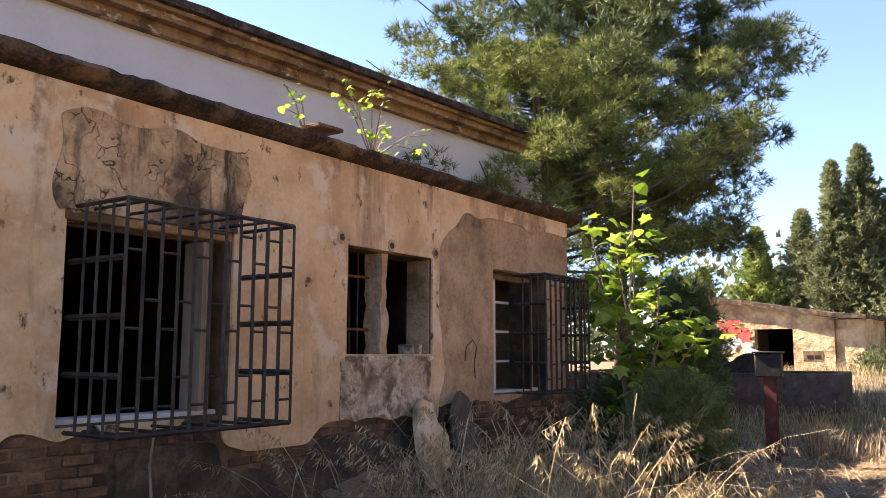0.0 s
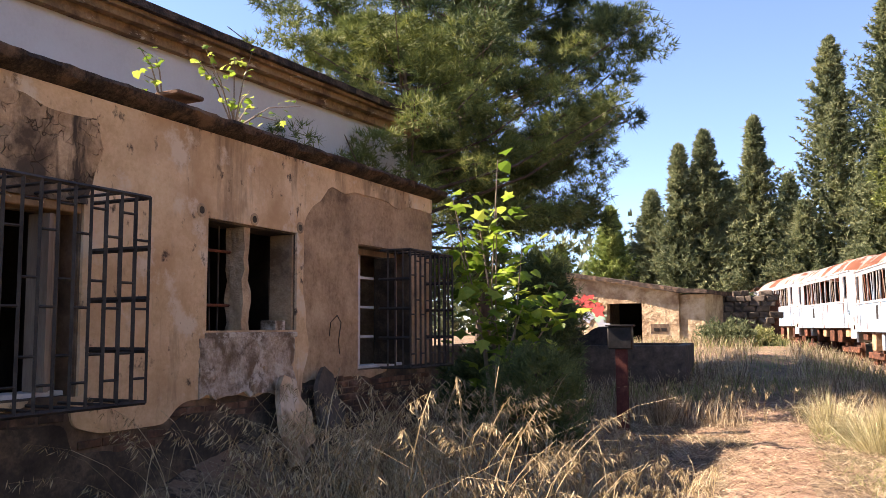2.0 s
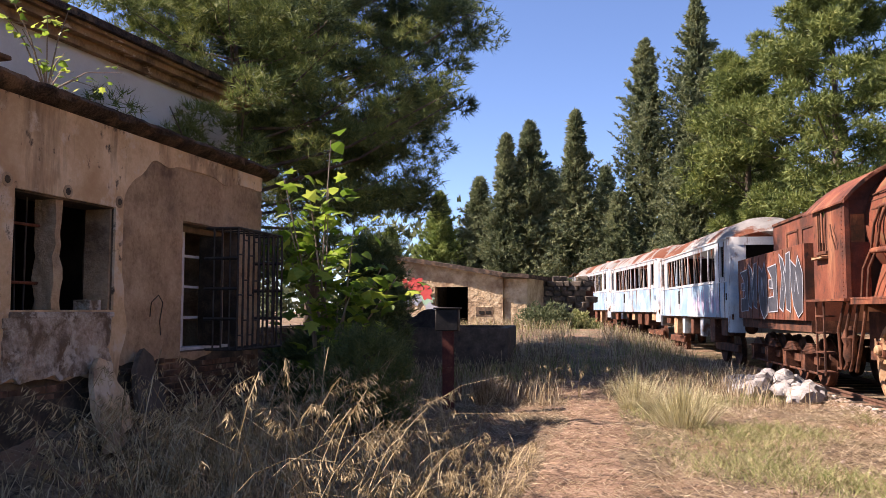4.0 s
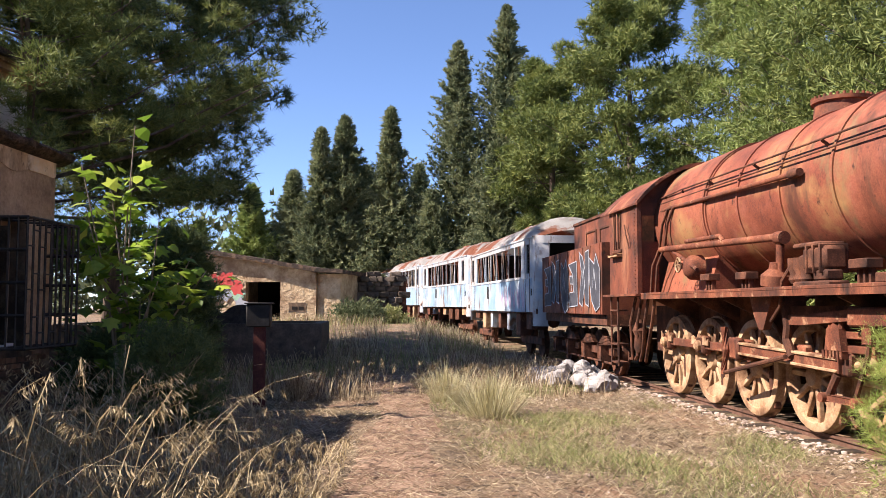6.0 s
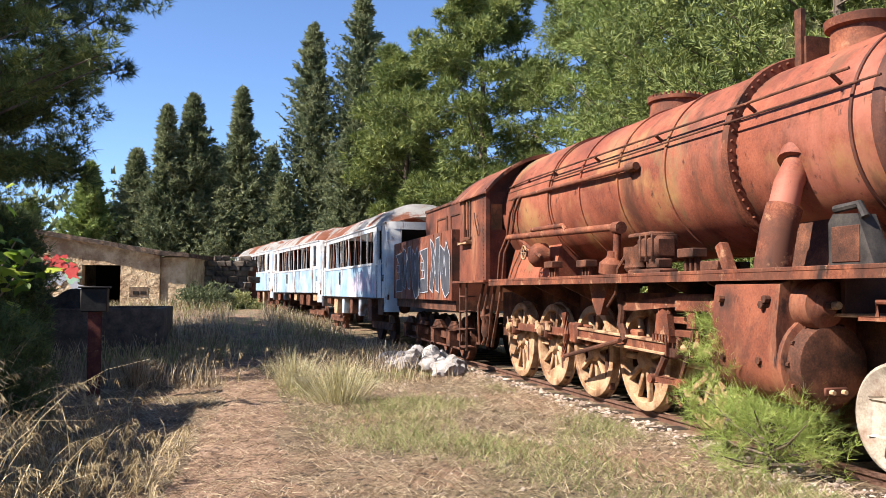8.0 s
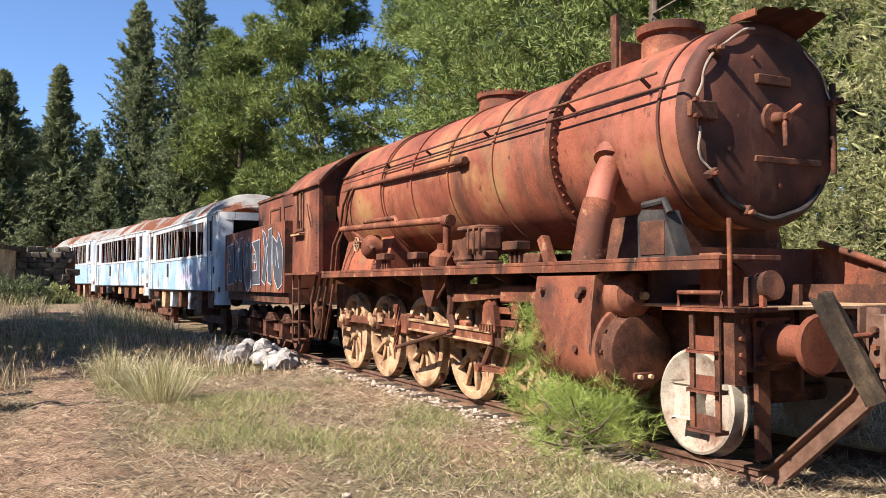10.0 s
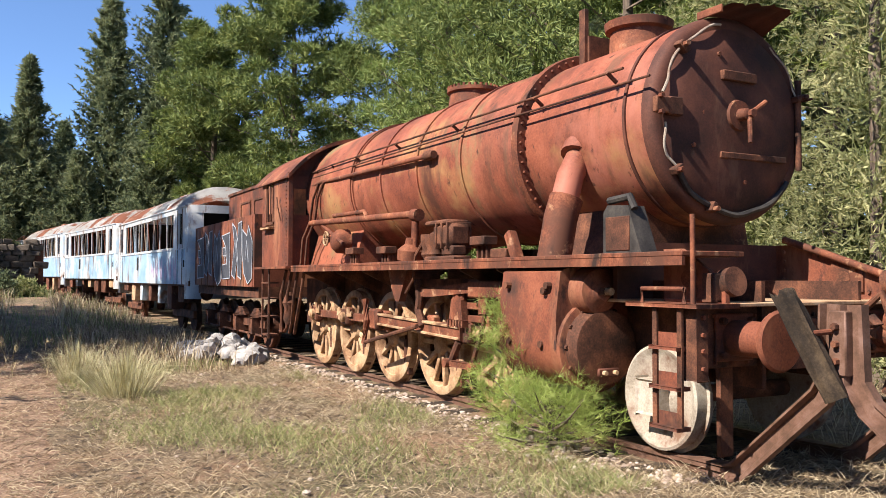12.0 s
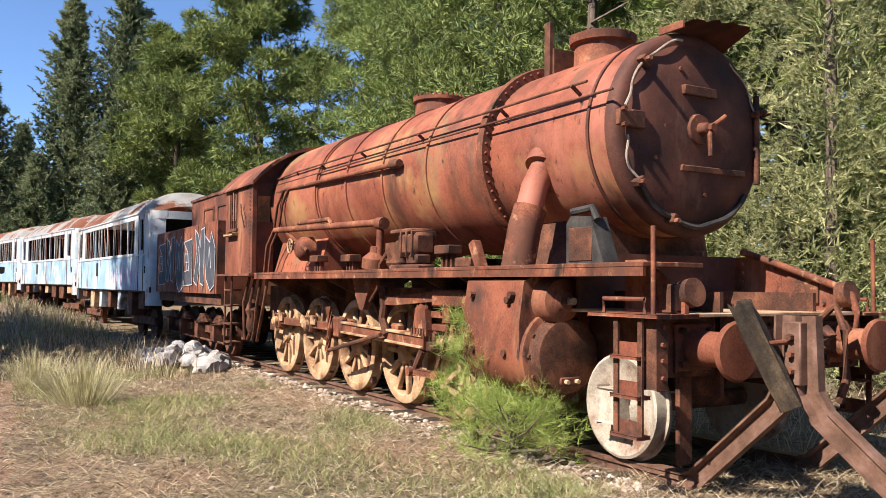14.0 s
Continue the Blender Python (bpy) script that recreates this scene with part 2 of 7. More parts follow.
# Lighter copy of the pine needles: sunlight on the crowns put into the colour.
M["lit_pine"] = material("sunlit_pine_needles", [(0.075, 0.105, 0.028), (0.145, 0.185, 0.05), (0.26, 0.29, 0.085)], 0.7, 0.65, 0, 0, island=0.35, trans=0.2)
M["young_pine"] = material("young_pine_needles", [(0.11, 0.16, 0.04), (0.19, 0.25, 0.068), (0.3, 0.35, 0.11)], 2.0, 0.6, 0, 0, island=0.3, trans=0.25)
M["cypress"] = material("cypress_green", [(0.085, 0.11, 0.055), (0.16, 0.19, 0.098), (0.27, 0.29, 0.15)], 0.4, 0.75, 0, 0, island=0.4, trans=0.3)
M["cedar"] = material("pale_cypress", [(0.18, 0.2, 0.08), (0.3, 0.31, 0.14), (0.46, 0.43, 0.22)], 0.8, 0.75, 0, 0, island=0.4, trans=0.3)
M["leaf"] = material("fig_leaf", [(0.1, 0.18, 0.022), (0.22, 0.34, 0.042), (0.4, 0.48, 0.085)], 2.0, 0.5, 0, 0, island=0.5, trans=0.5, each=1)
M["bark"] = material("bark", [(0.06, 0.045, 0.035), (0.12, 0.09, 0.07), (0.2, 0.15, 0.11)], 5.0, 0.95, 0, 0.8, 30, 0.03, stretch=(1, 1, 0.25))
M["graf_grey"] = material("spray_grey", [(0.03, 0.032, 0.042), (0.05, 0.053, 0.065), (0.08, 0.08, 0.09)], 3.0, 0.7, 0, 0.05)
M["graf_white"] = material("spray_white", [(0.3, 0.32, 0.36), (0.42, 0.44, 0.48)], 3.0, 0.7, 0, 0.05)
M["gravel"] = material("pale_gravel", [(0.24, 0.175, 0.135), (0.37, 0.29, 0.235), (0.5, 0.42, 0.36)], 6.0, 0.9, 0, 0.4, 30, 0.01, island=0.5)
M["graf_red"] = material("spray_red", [(0.5, 0.05, 0.05), (0.6, 0.1, 0.08)], 3.0, 0.7, 0, 0.3, 8, 0.05)
M["graf_green"] = material("spray_green", [(0.25, 0.45, 0.3), (0.4, 0.55, 0.42)], 3.0, 0.7, 0, 0.3, 8, 0.05)
# Red paint of the post, darkened to hold the shade it stands in.
M["red_post"] = material("shaded_red_paint", [(0.05, 0.014, 0.012), (0.09, 0.024, 0.02), (0.15, 0.05, 0.035)], 5.0, 0.7, 0.1, 0.2, 40, 0.005)


def cracked(name):
    """Old plaster split into cells by dark cracks."""
    m = M["stained"].copy()
    m.name = name
    n, l = m.node_tree.nodes, m.node_tree.links
    b = n["Principled BSDF"]
    col = b.inputs["Base Color"].links[0].from_socket
    geo = n.new("ShaderNodeNewGeometry")
    wob = n.new("ShaderNodeTexNoise")
    wob.inputs["Scale"].default_value = 5.0
    l.new(geo.outputs["Position"], wob.inputs["Vector"])
    add = n.new("ShaderNodeVectorMath")
    add.operation = "MULTIPLY_ADD"
    l.new(wob.outputs["Color"], add.inputs[0])
    add.inputs[1].default_value = (0.45, 0.45, 0.45)
    l.new(geo.outputs["Position"], add.inputs[2])
    v = n.new("ShaderNodeTexVoronoi")
    v.feature = "DISTANCE_TO_EDGE"
    v.inputs["Scale"].default_value = 6.5
    l.new(add.outputs[0], v.inputs["Vector"])
    r = n.new("ShaderNodeMapRange")
    r.inputs[1].default_value, r.inputs[2].default_value = 0.0, 0.03
    gap = n.new("ShaderNodeTexNoise")
    gap.inputs["Scale"].default_value, gap.inputs["Detail"].default_value = 4.0, 5.0
    l.new(geo.outputs["Position"], gap.inputs["Vector"])
    lift = n.new("ShaderNodeMapRange")
    lift.inputs[1].default_value, lift.inputs[2].default_value = 0.46, 0.62
    lift.inputs[4].default_value = 0.04
    l.new(gap.outputs["Fac"], lift.inputs[0])
    far = n.new("ShaderNodeMath")
    far.operation = "ADD"
    l.new(v.outputs["Distance"], far.inputs[0])
    l.new(lift.outputs[0], far.inputs[1])
    l.new(far.outputs[0], r.inputs[0])
    mx = n.new("ShaderNodeMix")
    mx.data_type = "RGBA"
    l.new(r.outputs[0], mx.inputs[0])
    mx.inputs[6].default_value = (0.12, 0.08, 0.05, 1)
    l.new(col, mx.inputs[7])
    l.new(mx.outputs[2], b.inputs["Base Color"])
    bp = n.new("ShaderNodeBump")
    bp.inputs["Strength"].default_value, bp.inputs["Distance"].default_value = 0.9, 0.03
    l.new(r.outputs[0], bp.inputs["Height"])
    l.new(b.inputs["Normal"].links[0].from_socket, bp.inputs["Normal"])
    l.new(bp.outputs[0], b.inputs["Normal"])
    return m


# Black of the post's box, deepened for the hall's shade.
M["deep_black"] = material("shaded_black_paint", [(0.006, 0.006, 0.006), (0.014, 0.013, 0.013), (0.03, 0.027, 0.025)], 5.0, 0.6, 0, 0.1)
M["cracked"] = cracked("cracked_plaster")

# ---- mesh helpers ----
FRAME = [Matrix.Identity(4)]  # the local frame in which a thing is drawn up


def finish(name, bm, mat, smooth=True):
    bm.transform(FRAME[0])
    me = bpy.data.meshes.new(name)
    bmesh.ops.recalc_face_normals(bm, faces=bm.faces[:])
    bm.to_mesh(me)
    bm.free()
    if smooth:
        me.polygons.foreach_set("use_smooth", [True] * len(me.polygons))
        me.set_sharp_from_angle(angle=radians(38))
    me.materials.append(M[mat] if isinstance(mat, str) else mat)
    return me


def attach(ob, parent):
    ob.parent = parent
    ob.matrix_parent_inverse = parent.matrix_basis.inverted()
    return ob


def part(name, bm, mat, parent, label="", smooth=True):
    ob = attach(new(name, finish(name, bm, mat, smooth)), parent)
    return tagged(ob, label)


def thing(name, at, label, category, group="", kind=""):
    e = new(name)
    e.empty_display_size = 0.2
    e.matrix_basis = FRAME[0] @ Matrix.Translation(at)
    return tagged(e, label, category, group, kind)


def solid(name, bm, mat, label, category="", group="", kind="", smooth=True):
    return tagged(new(name, finish(name, bm, mat, smooth)), label, category, group, kind)


def box(bm, x0, x1, y0, y1, z0, z1, bevel=0.0, m=None):
    r = bmesh.ops.create_cube(bm, size=1.0)
    vs = r["verts"]
    for v in vs:
        v.co = Vector((x0 + (v.co.x + 0.5) * (x1 - x0), y0 + (v.co.y + 0.5) * (y1 - y0), z0 + (v.co.z + 0.5) * (z1 - z0)))
    if m is not None:
        bmesh.ops.transform(bm, matrix=m, verts=vs)
    if bevel:
        es = list({e for v in vs for e in v.link_edges})
        bmesh.ops.bevel(bm, geom=es, offset=bevel, segments=1, affect="EDGES", profile=0.5)
    return bm


def B(*a, **k):
    return box(bmesh.new(), *a, **k)


def frame_of(a, b):
    a, b = Vector(a), Vector(b)
    return Matrix.Translation(a) @ (b - a).to_track_quat("Z", "Y").to_matrix().to_4x4(), (b - a).length


def cyl(bm, a, b, r0, r1=None, n=16):
    m, ln = frame_of(a, b)
    r = bmesh.ops.create_cone(bm, cap_ends=True, segments=n, radius1=r0, radius2=r0 if r1 is None else r1, depth=ln)
    bmesh.ops.transform(bm, matrix=m @ Matrix.Translation((0, 0, ln / 2)), verts=r["verts"])
    return bm


def lathe(bm, a, b, profile, n=32):
    """Turns (distance along a-b, radius) pairs round the line from a to b."""
    m, _ = frame_of(a, b)
    rings = []
    for h, r in profile:
        rings.append([bm.verts.new(m @ Vector((r * math.cos(2 * math.pi * i / n), r * math.sin(2 * math.pi * i / n), h))) for i in range(n)])
    for p, q in zip(rings, rings[1:]):
        for i in range(n):
            bm.faces.new((p[i], p[(i + 1) % n], q[(i + 1) % n], q[i]))
    bm.faces.new(rings[0][::-1])
    bm.faces.new(rings[-1])
    return bm


def tube(bm, pts, r, n=8, taper=1.0):
    """A bent pipe or branch along a line of points."""
    pts = [Vector(p) for p in pts]
    rings = []
    for i, p in enumerate(pts):
        d = (pts[min(i + 1, len(pts) - 1)] - pts[max(i - 1, 0)]).normalized()
        q = d.to_track_quat("Z", "Y")
        rr = r * (1 + (taper - 1) * i / (len(pts) - 1))
        rings.append([bm.verts.new(p + q @ Vector((rr * math.cos(2 * math.pi * k / n), rr * math.sin(2 * math.pi * k / n), 0))) for k in range(n)])
    for p, q in zip(rings, rings[1:]):
        for i in range(n):
            bm.faces.new((p[i], p[(i + 1) % n], q[(i + 1) % n], q[i]))
    bm.faces.new(rings[0][::-1])
    bm.faces.new(rings[-1])
    return bm


def prism(bm, outline, axis, a, b):
    """A flat outline drawn out along an axis from a to b. axis x: (y, z); y: (x, z); z: (x, y)."""
    def at(p, h):
        return {"x": (h, p[0], p[1]), "y": (p[0], h, p[1]), "z": (p[0], p[1], h)}[axis]
    v0 = [bm.verts.new(at(p, a)) for p in outline]
    v1 = [bm.verts.new(at(p, b)) for p in outline]
    k = len(outline)
    bm.faces.new(v0)
    bm.faces.new(v1[::-1])
    for i in range(k):
        bm.faces.new((v0[i], v1[i], v1[(i + 1) % k], v0[(i + 1) % k]))
    return bm


def raw(name, verts, faces, mat, smooth=False):
    me = bpy.data.meshes.new(name)
    me.from_pydata(verts, [], faces)
    me.materials.append(M[mat])
    if smooth:
        me.polygons.foreach_set("use_smooth", [True] * len(me.polygons))
    return me


def tri_mesh(name, tris, mat):
    """A mesh of loose triangles from an array (n, 3, 3)."""
    n = len(tris)
    me = bpy.data.meshes.new(name)
    me.vertices.add(n * 3)
    me.vertices.foreach_set("co", np.asarray(tris, np.float32).ravel())
    me.loops.add(n * 3)
    me.loops.foreach_set("vertex_index", np.arange(n * 3, dtype=np.int32))
    me.polygons.add(n)
    me.polygons.foreach_set("loop_start", np.arange(0, n * 3, 3, dtype=np.int32))
    me.update(calc_edges=True)
    me.materials.append(M[mat])
    return me


def blade_mesh(name, base, tip, width, droop, mat, sag=0.5):
    """Bent grass blades or needles: each three joined triangles from a base, by a bent middle, to a tip."""
    d = tip - base
    side = np.cross(d, np.random.normal(size=d.shape))
    side /= np.linalg.norm(side, axis=1, keepdims=True) + 1e-9
    side *= np.reshape(width, (-1, 1)) / 2
    mid = base + d * sag
    mid[:, 2] += droop
    v = np.stack([base - side, base + side, mid - side * 0.8, mid + side * 0.8, tip], 1)
    n = len(base)
    me = bpy.data.meshes.new(name)
    me.vertices.add(n * 5)
    me.vertices.foreach_set("co", v.astype(np.float32).ravel())
    idx = (np.arange(n) * 5)[:, None] + np.array([0, 1, 3, 0, 3, 2, 2, 3, 4])[None]
    me.loops.add(n * 9)
    me.loops.foreach_set("vertex_index", idx.astype(np.int32).ravel())
    me.polygons.add(n * 3)
    me.polygons.foreach_set("loop_start", np.arange(0, n * 9, 3, dtype=np.int32))
    me.update(calc_edges=True)
    me.materials.append(M[mat])
    return me


def smoothstep(a, b, x):
    t = np.clip((x - a) / (b - a), 0, 1)
    return t * t * (3 - 2 * t)


def ground_z(x, y):
    """The lie of the land: flat near, a low bank by the shed, a slight rise along the far track."""
    x, y = np.asarray(x, float), np.asarray(y, float)
    bank = 0.85 * smoothstep(15, 34, y) * (1 - smoothstep(1.5, 4.2, x))
    rise = 0.30 * smoothstep(20, 40, y) * smoothstep(1.5, 4.2, x)
    bumps = 0.03 * np.sin(1.7 * x + 0.9 * y) * np.sin(0.8 * x - 1.3 * y + 1) + 0.015 * np.sin(4.1 * x + 1) * np.sin(3.7 * y)
    return bank + rise + bumps * (1 - smoothstep(4.0, 4.8, x) * (1 - smoothstep(7.6, 8.6, x)))


# ---- ground ----
def make_ground():
    xs = np.concatenate([[-400, -150, -60, -30], np.arange(-16, 16.01, 0.4), [22, 30, 60, 150, 400]])
    ys = np.concatenate([[-400, -150, -60, -25], np.arange(-12, 45.01, 0.4), [50, 60, 75, 90, 150, 400]])
    gx, gy = np.meshgrid(xs, ys)
    gz = ground_z(gx, gy)
    v = np.stack([gx, gy, gz], -1).reshape(-1, 3)
    w = len(xs)
    f = [(j * w + i, j * w + i + 1, (j + 1) * w + i + 1, (j + 1) * w + i) for j in range(len(ys) - 1) for i in range(w - 1)]
    tagged(new("ground", raw("ground", v.tolist(), f, "ground", True)), "dry sandy ground with needles and thin grass", "ground", kind="structure")
    # trodden path, a thin uneven sheet that follows the ground
    ys = np.arange(1.0, 19.0, 0.35)
    verts, faces = [], []
    for k, y in enumerate(ys):
        c = 0.25 + 0.03 * (y - 8) + 0.12 * math.sin(y * 0.6)
        for i in range(6):
            s = (i / 5 - 0.5) * (1.15 + 0.25 * math.sin(y * 1.9 + i))
            x = c + s
            verts.append((x, y, float(ground_z(x, y)) + (0.012 if 0 < i < 5 else -0.02)))
    for k in range(len(ys) - 1):
        for i in range(5):
            faces.append((k * 6 + i, k * 6 + i + 1, k * 6 + i + 7, k * 6 + i + 6))
    tagged(new("path", raw("path", verts, faces, "path", True)), "trodden reddish footpath strewn with pine needles", "path", kind="structure")


make_ground()

# ---- the derelict house ----
HOUSE = pose(-4.91, 3.03, 0, 0, 0, -5.95)  # x out of the wall, y along it
W1, W2, W3 = (0.58, 2.02, 1.15, 2.58), (3.40, 4.80, 1.59, 2.62), (6.03, 7.42, 1.15, 2.62)
EAVE_BOTTOM, WALL_A, WALL_B = 3.43, -16.0, 8.05


def wall_panels(bm, a, b, z0, z1, x0, x1, holes):
    """A wall between two faces x0 and x1 with holes through it, as butted blocks."""
    ys = sorted({a, b, *[h[0] for h in holes], *[h[1] for h in holes]})
    for p, q in zip(ys, ys[1:]):
        cuts = sorted([(h[2], h[3]) for h in holes if h[0] <= p and h[1] >= q])
        z = z0
        for c, d in cuts:
            box(bm, x0, x1, p, q, z, c)
            z = d
        box(bm, x0, x1, p, q, z, z1)
    bmesh.ops.remove_doubles(bm, verts=bm.verts[:], dist=0.001)
    return bm


def inside(y, z, h, pad=0.0):
    return h[0] - pad < y < h[1] + pad and h[2] - pad < z < h[3] + pad


def peel(y, z):
    """Which coat shows at a place on the front wall: plaster, undercoat, blackened or bare brick."""
    n = noise.noise(Vector((y * 1.3, z * 1.3, 3))) * 0.5 + noise.noise(Vector((y * 4, z * 4, 7))) * 0.25
    low = 0.98 + 0.22 * n - (0.12 if 2.0 < y < 3.0 else 0)
    if 0.25 < y < 2.0:
        low += 0.12
    if y > 4.7:
        left = 4.95 + 0.25 * n + max(0, (2.9 - z)) * 0.02 + (0.9 * max(0, z - 2.75))
        if y > left and z < 3.22 + 0.15 * n:
            return "brick" if z < 1.1 + 0.2 * n else "undercoat"
    if z < low:
        return "soot" if (z < low - 0.14 and y > 1.05 + 0.5 * n) else "brick"
    return "plaster"


def crack_zone(y, z):
    n = noise.noise(Vector((y * 3, z * 3, 1)))
    return 0.5 + 0.15 * n < y < 2.15 + 0.2 * n and 2.6 < z < 3.25 + 0.12 * n or y < -0.4 + 0.2 * n and z > 1.6


def house():
    FRAME[0] = HOUSE
    h = thing("derelict_house", (0, 0, 0), "abandoned single-storey house with peeling ochre plaster and barred windows", "house")
    wall = part("wall", wall_panels(bmesh.new(), WALL_A, WALL_B, 0.0, EAVE_BOTTOM, -0.34, 0.0, [W1, W2, W3]), "mortar", h, "brick wall under the plaster")
    part("end_wall", B(-3.9, -0.34, WALL_B - 0.3, WALL_B, 0, EAVE_BOTTOM), "undercoat", h)
    part("end_wall", B(-3.9, -0.34, WALL_A, WALL_A + 0.3, 0, EAVE_BOTTOM), "undercoat", h)
    # partitions, lining, ceiling and floor carry the room's shade as dark colour
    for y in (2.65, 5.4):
        part("partition", B(-3.9, -0.34, y, y + 0.12, 0, EAVE_BOTTOM), "shaded_room", h)
    part("room_lining", B(-3.9, -3.86, WALL_A + 0.3, WALL_B - 0.3, 0.12, EAVE_BOTTOM), "shaded_room", h)
    part("room_ceiling", B(-3.86, -0.34, WALL_A + 0.3, WALL_B - 0.3, EAVE_BOTTOM - 0.06, EAVE_BOTTOM - 0.005), "shaded_room", h)
    part("room_floor", B(-3.9, -0.34, WALL_A + 0.3, WALL_B - 0.3, -0.1, 0.12), "shaded_room", h)
    # plaster coats: small plates with worn outlines, left away where they have fallen
    step = 0.06
    coats = {"plaster": (bmesh.new(), 0.026), "undercoat": (bmesh.new(), 0.014), "soot": (bmesh.new(), 0.012), "cracked": (bmesh.new(), 0.03)}
    grids = {k: {} for k in coats}

    def vert(kind, i, j):
        g, (bm, d) = grids[kind], coats[kind]
        if (i, j) not in g:
            y, z = WALL_LEFT + i * step, j * step
            n1 = noise.noise(Vector((y * 9, z * 9, 1))) * 0.03
            n2 = noise.noise(Vector((y * 9, z * 9, 5))) * 0.03
            snap = any(inside(y, z, o, 0.035) for o in (W1, W2, W3))
            rough = 0.006 * noise.noise(Vector((y * 2.5, z * 2.5, 9))) + (0.012 * noise.noise(Vector((y * 14, z * 14, 2))) if kind != "plaster" else 0)
            if kind == "cracked":
                rough += 0.05 * abs(noise.noise(Vector((y * 6, z * 6, 4))))
            g[i, j] = bm.verts.new((d + rough, y + (0 if snap else n1), min(z + (0 if snap else n2), EAVE_BOTTOM)))
        return g[i, j]

    WALL_LEFT = -2.4
    for i in range(int((WALL_B - WALL_LEFT) / step)):
        for j in range(int(EAVE_BOTTOM / step) + 1):
            y, z = WALL_LEFT + (i + 0.5) * step, (j + 0.5) * step
            if any(inside(y, z, o) for o in (W1, W2, W3)):
                continue
            kind = peel(y, z)
            if kind == "plaster" and crack_zone(y, z):
                kind = "cracked"
            if kind == "brick":
                continue
            vs = [vert(kind, *p) for p in ((i, j), (i + 1, j), (i + 1, j + 1), (i, j + 1))]
            if len(set(vs)) == 4:
                coats[kind][0].faces.new(vs)
    for kind, (bm, d) in coats.items():
        # round off the stepped outlines, but not along the openings and the wall's ends
        for _ in range(4):
            to = {}
            for v in bm.verts:
                near = [e.other_vert(v).co for e in v.link_edges if e.is_boundary]
                if len(near) == 2 and not any(inside(v.co.y, v.co.z, o, 0.05) for o in (W1, W2, W3)) and v.co.z < EAVE_BOTTOM - 0.07 and v.co.y < WALL_B - 0.1:
                    to[v] = v.co * 0.4 + (near[0] + near[1]) * 0.3
            for v, c in to.items():
                v.co = c
        ext = bmesh.ops.extrude_edge_only(bm, edges=[e for e in bm.edges if e.is_boundary])
        for v in ext["geom"]:
            if isinstance(v, bmesh.types.BMVert):
                v.co.x = -0.004
    part("plaster_coat", coats["plaster"][0], "plaster", wall, "cracked ochre plaster coat")
    part("undercoat", coats["undercoat"][0], "undercoat", wall, "rough bare undercoat")
    part("cracked_coat", coats["cracked"][0], "cracked", wall, "blistered plaster split by dark cracks")
    part("blackened_base", coats["soot"][0], "soot_wall", wall, "blackened damp wall base")
    part("plain_plaster", B(0.0, 0.024, WALL_A, -2.4, 0.3, EAVE_BOTTOM), "plaster", wall)
    # pale rendered panel below the middle window, in chipped lumps
    bm = bmesh.new()
    g = {}
    for i in range(25):
        for j in range(10):
            y, z = 3.33 + i * 0.06, 1.02 + j * 0.06
            n = noise.noise(Vector((y * 6, z * 6, 20)))
            e = min(i, 24 - i, j + 1, 9 - j + 1)
            g[i, j] = bm.verts.new((0.05 + 0.03 * n + 0.012 * noise.noise(Vector((y * 17, z * 17, 2))) - (0.012 if e == 0 else 0), y + 0.02 * n, z + 0.02 * noise.noise(Vector((y * 8, z * 8, 1))) + (0 if j else 0.05 * n)))
    for i in range(24):
        for j in range(9):
            bm.faces.new((g[i, j], g[i + 1, j], g[i + 1, j + 1], g[i, j + 1]))
    ext = bmesh.ops.extrude_edge_only(bm, edges=[e for e in bm.edges if e.is_boundary])
    for v in ext["geom"]:
        if isinstance(v, bmesh.types.BMVert):
            v.co.x = 0.0
    part("render_panel", bm, "white_plaster", wall, "chipped whitish rendered panel")
    # put-log holes with rims; a dark disc in each paints the recess's shade
    for y in (3.33, 4.08, 4.85):
        bm = bmesh.new()
        lathe(bm, (0.0, y, 2.70), (0.1, y, 2.70), [(0.0, 0.068), (0.03, 0.062), (0.034, 0.045), (0.03, 0.036)], 14)
        part("hole_rim", bm, "undercoat", wall, "round hole with a chipped rim")
        part("hole", cyl(bmesh.new(), (0.026, y, 2.70), (0.0315, y, 2.70), 0.034, n=12), "soot_wall", wall)
    # concrete eave slab with a broken edge
    bm = bmesh.new()
    ys = np.arange(WALL_A, WALL_B + 0.3, 0.08)
    rows = []
    for y in ys:
        a, c = noise.noise(Vector((y * 3, 0, 0))) + 0.6 * noise.noise(Vector((y * 13, 2, 0))), noise.noise(Vector((y * 5, 4, 0))) + 0.6 * noise.noise(Vector((y * 11, 9, 0)))
        zb = EAVE_BOTTOM + 0.03 * c
        rows.append([bm.verts.new(p) for p in ((-3.9, y, 3.575), (0.05, y, 3.58 + 0.012 * c), (0.14 + 0.03 * a, y, 3.57 + 0.015 * c), (0.15 + 0.04 * c, y, 3.54 + 0.02 * a), (0.12 + 0.04 * a, y, 3.495 + 0.025 * c), (-0.02, y, zb), (-3.9, y, EAVE_BOTTOM))])
    for p, q in zip(rows, rows[1:]):
        for i in range(7):
            bm.faces.new((p[i], p[(i + 1) % 7], q[(i + 1) % 7], q[i]))
    bm.faces.new(rows[0])
    bm.faces.new(rows[-1][::-1])
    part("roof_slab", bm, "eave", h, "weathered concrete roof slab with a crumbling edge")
    # windows
    window(h, W1, True)
    middle_window(h)
    window(h, W3, False)
    # the taller hall behind
    FRAME[0] = HOUSE @ pose(-4.4, 4.7, 0, 0, 0, -4.5)
    hall = thing("hall", (0, 0, 0), "tall whitewashed hall with a brown cornice behind the house", "building")
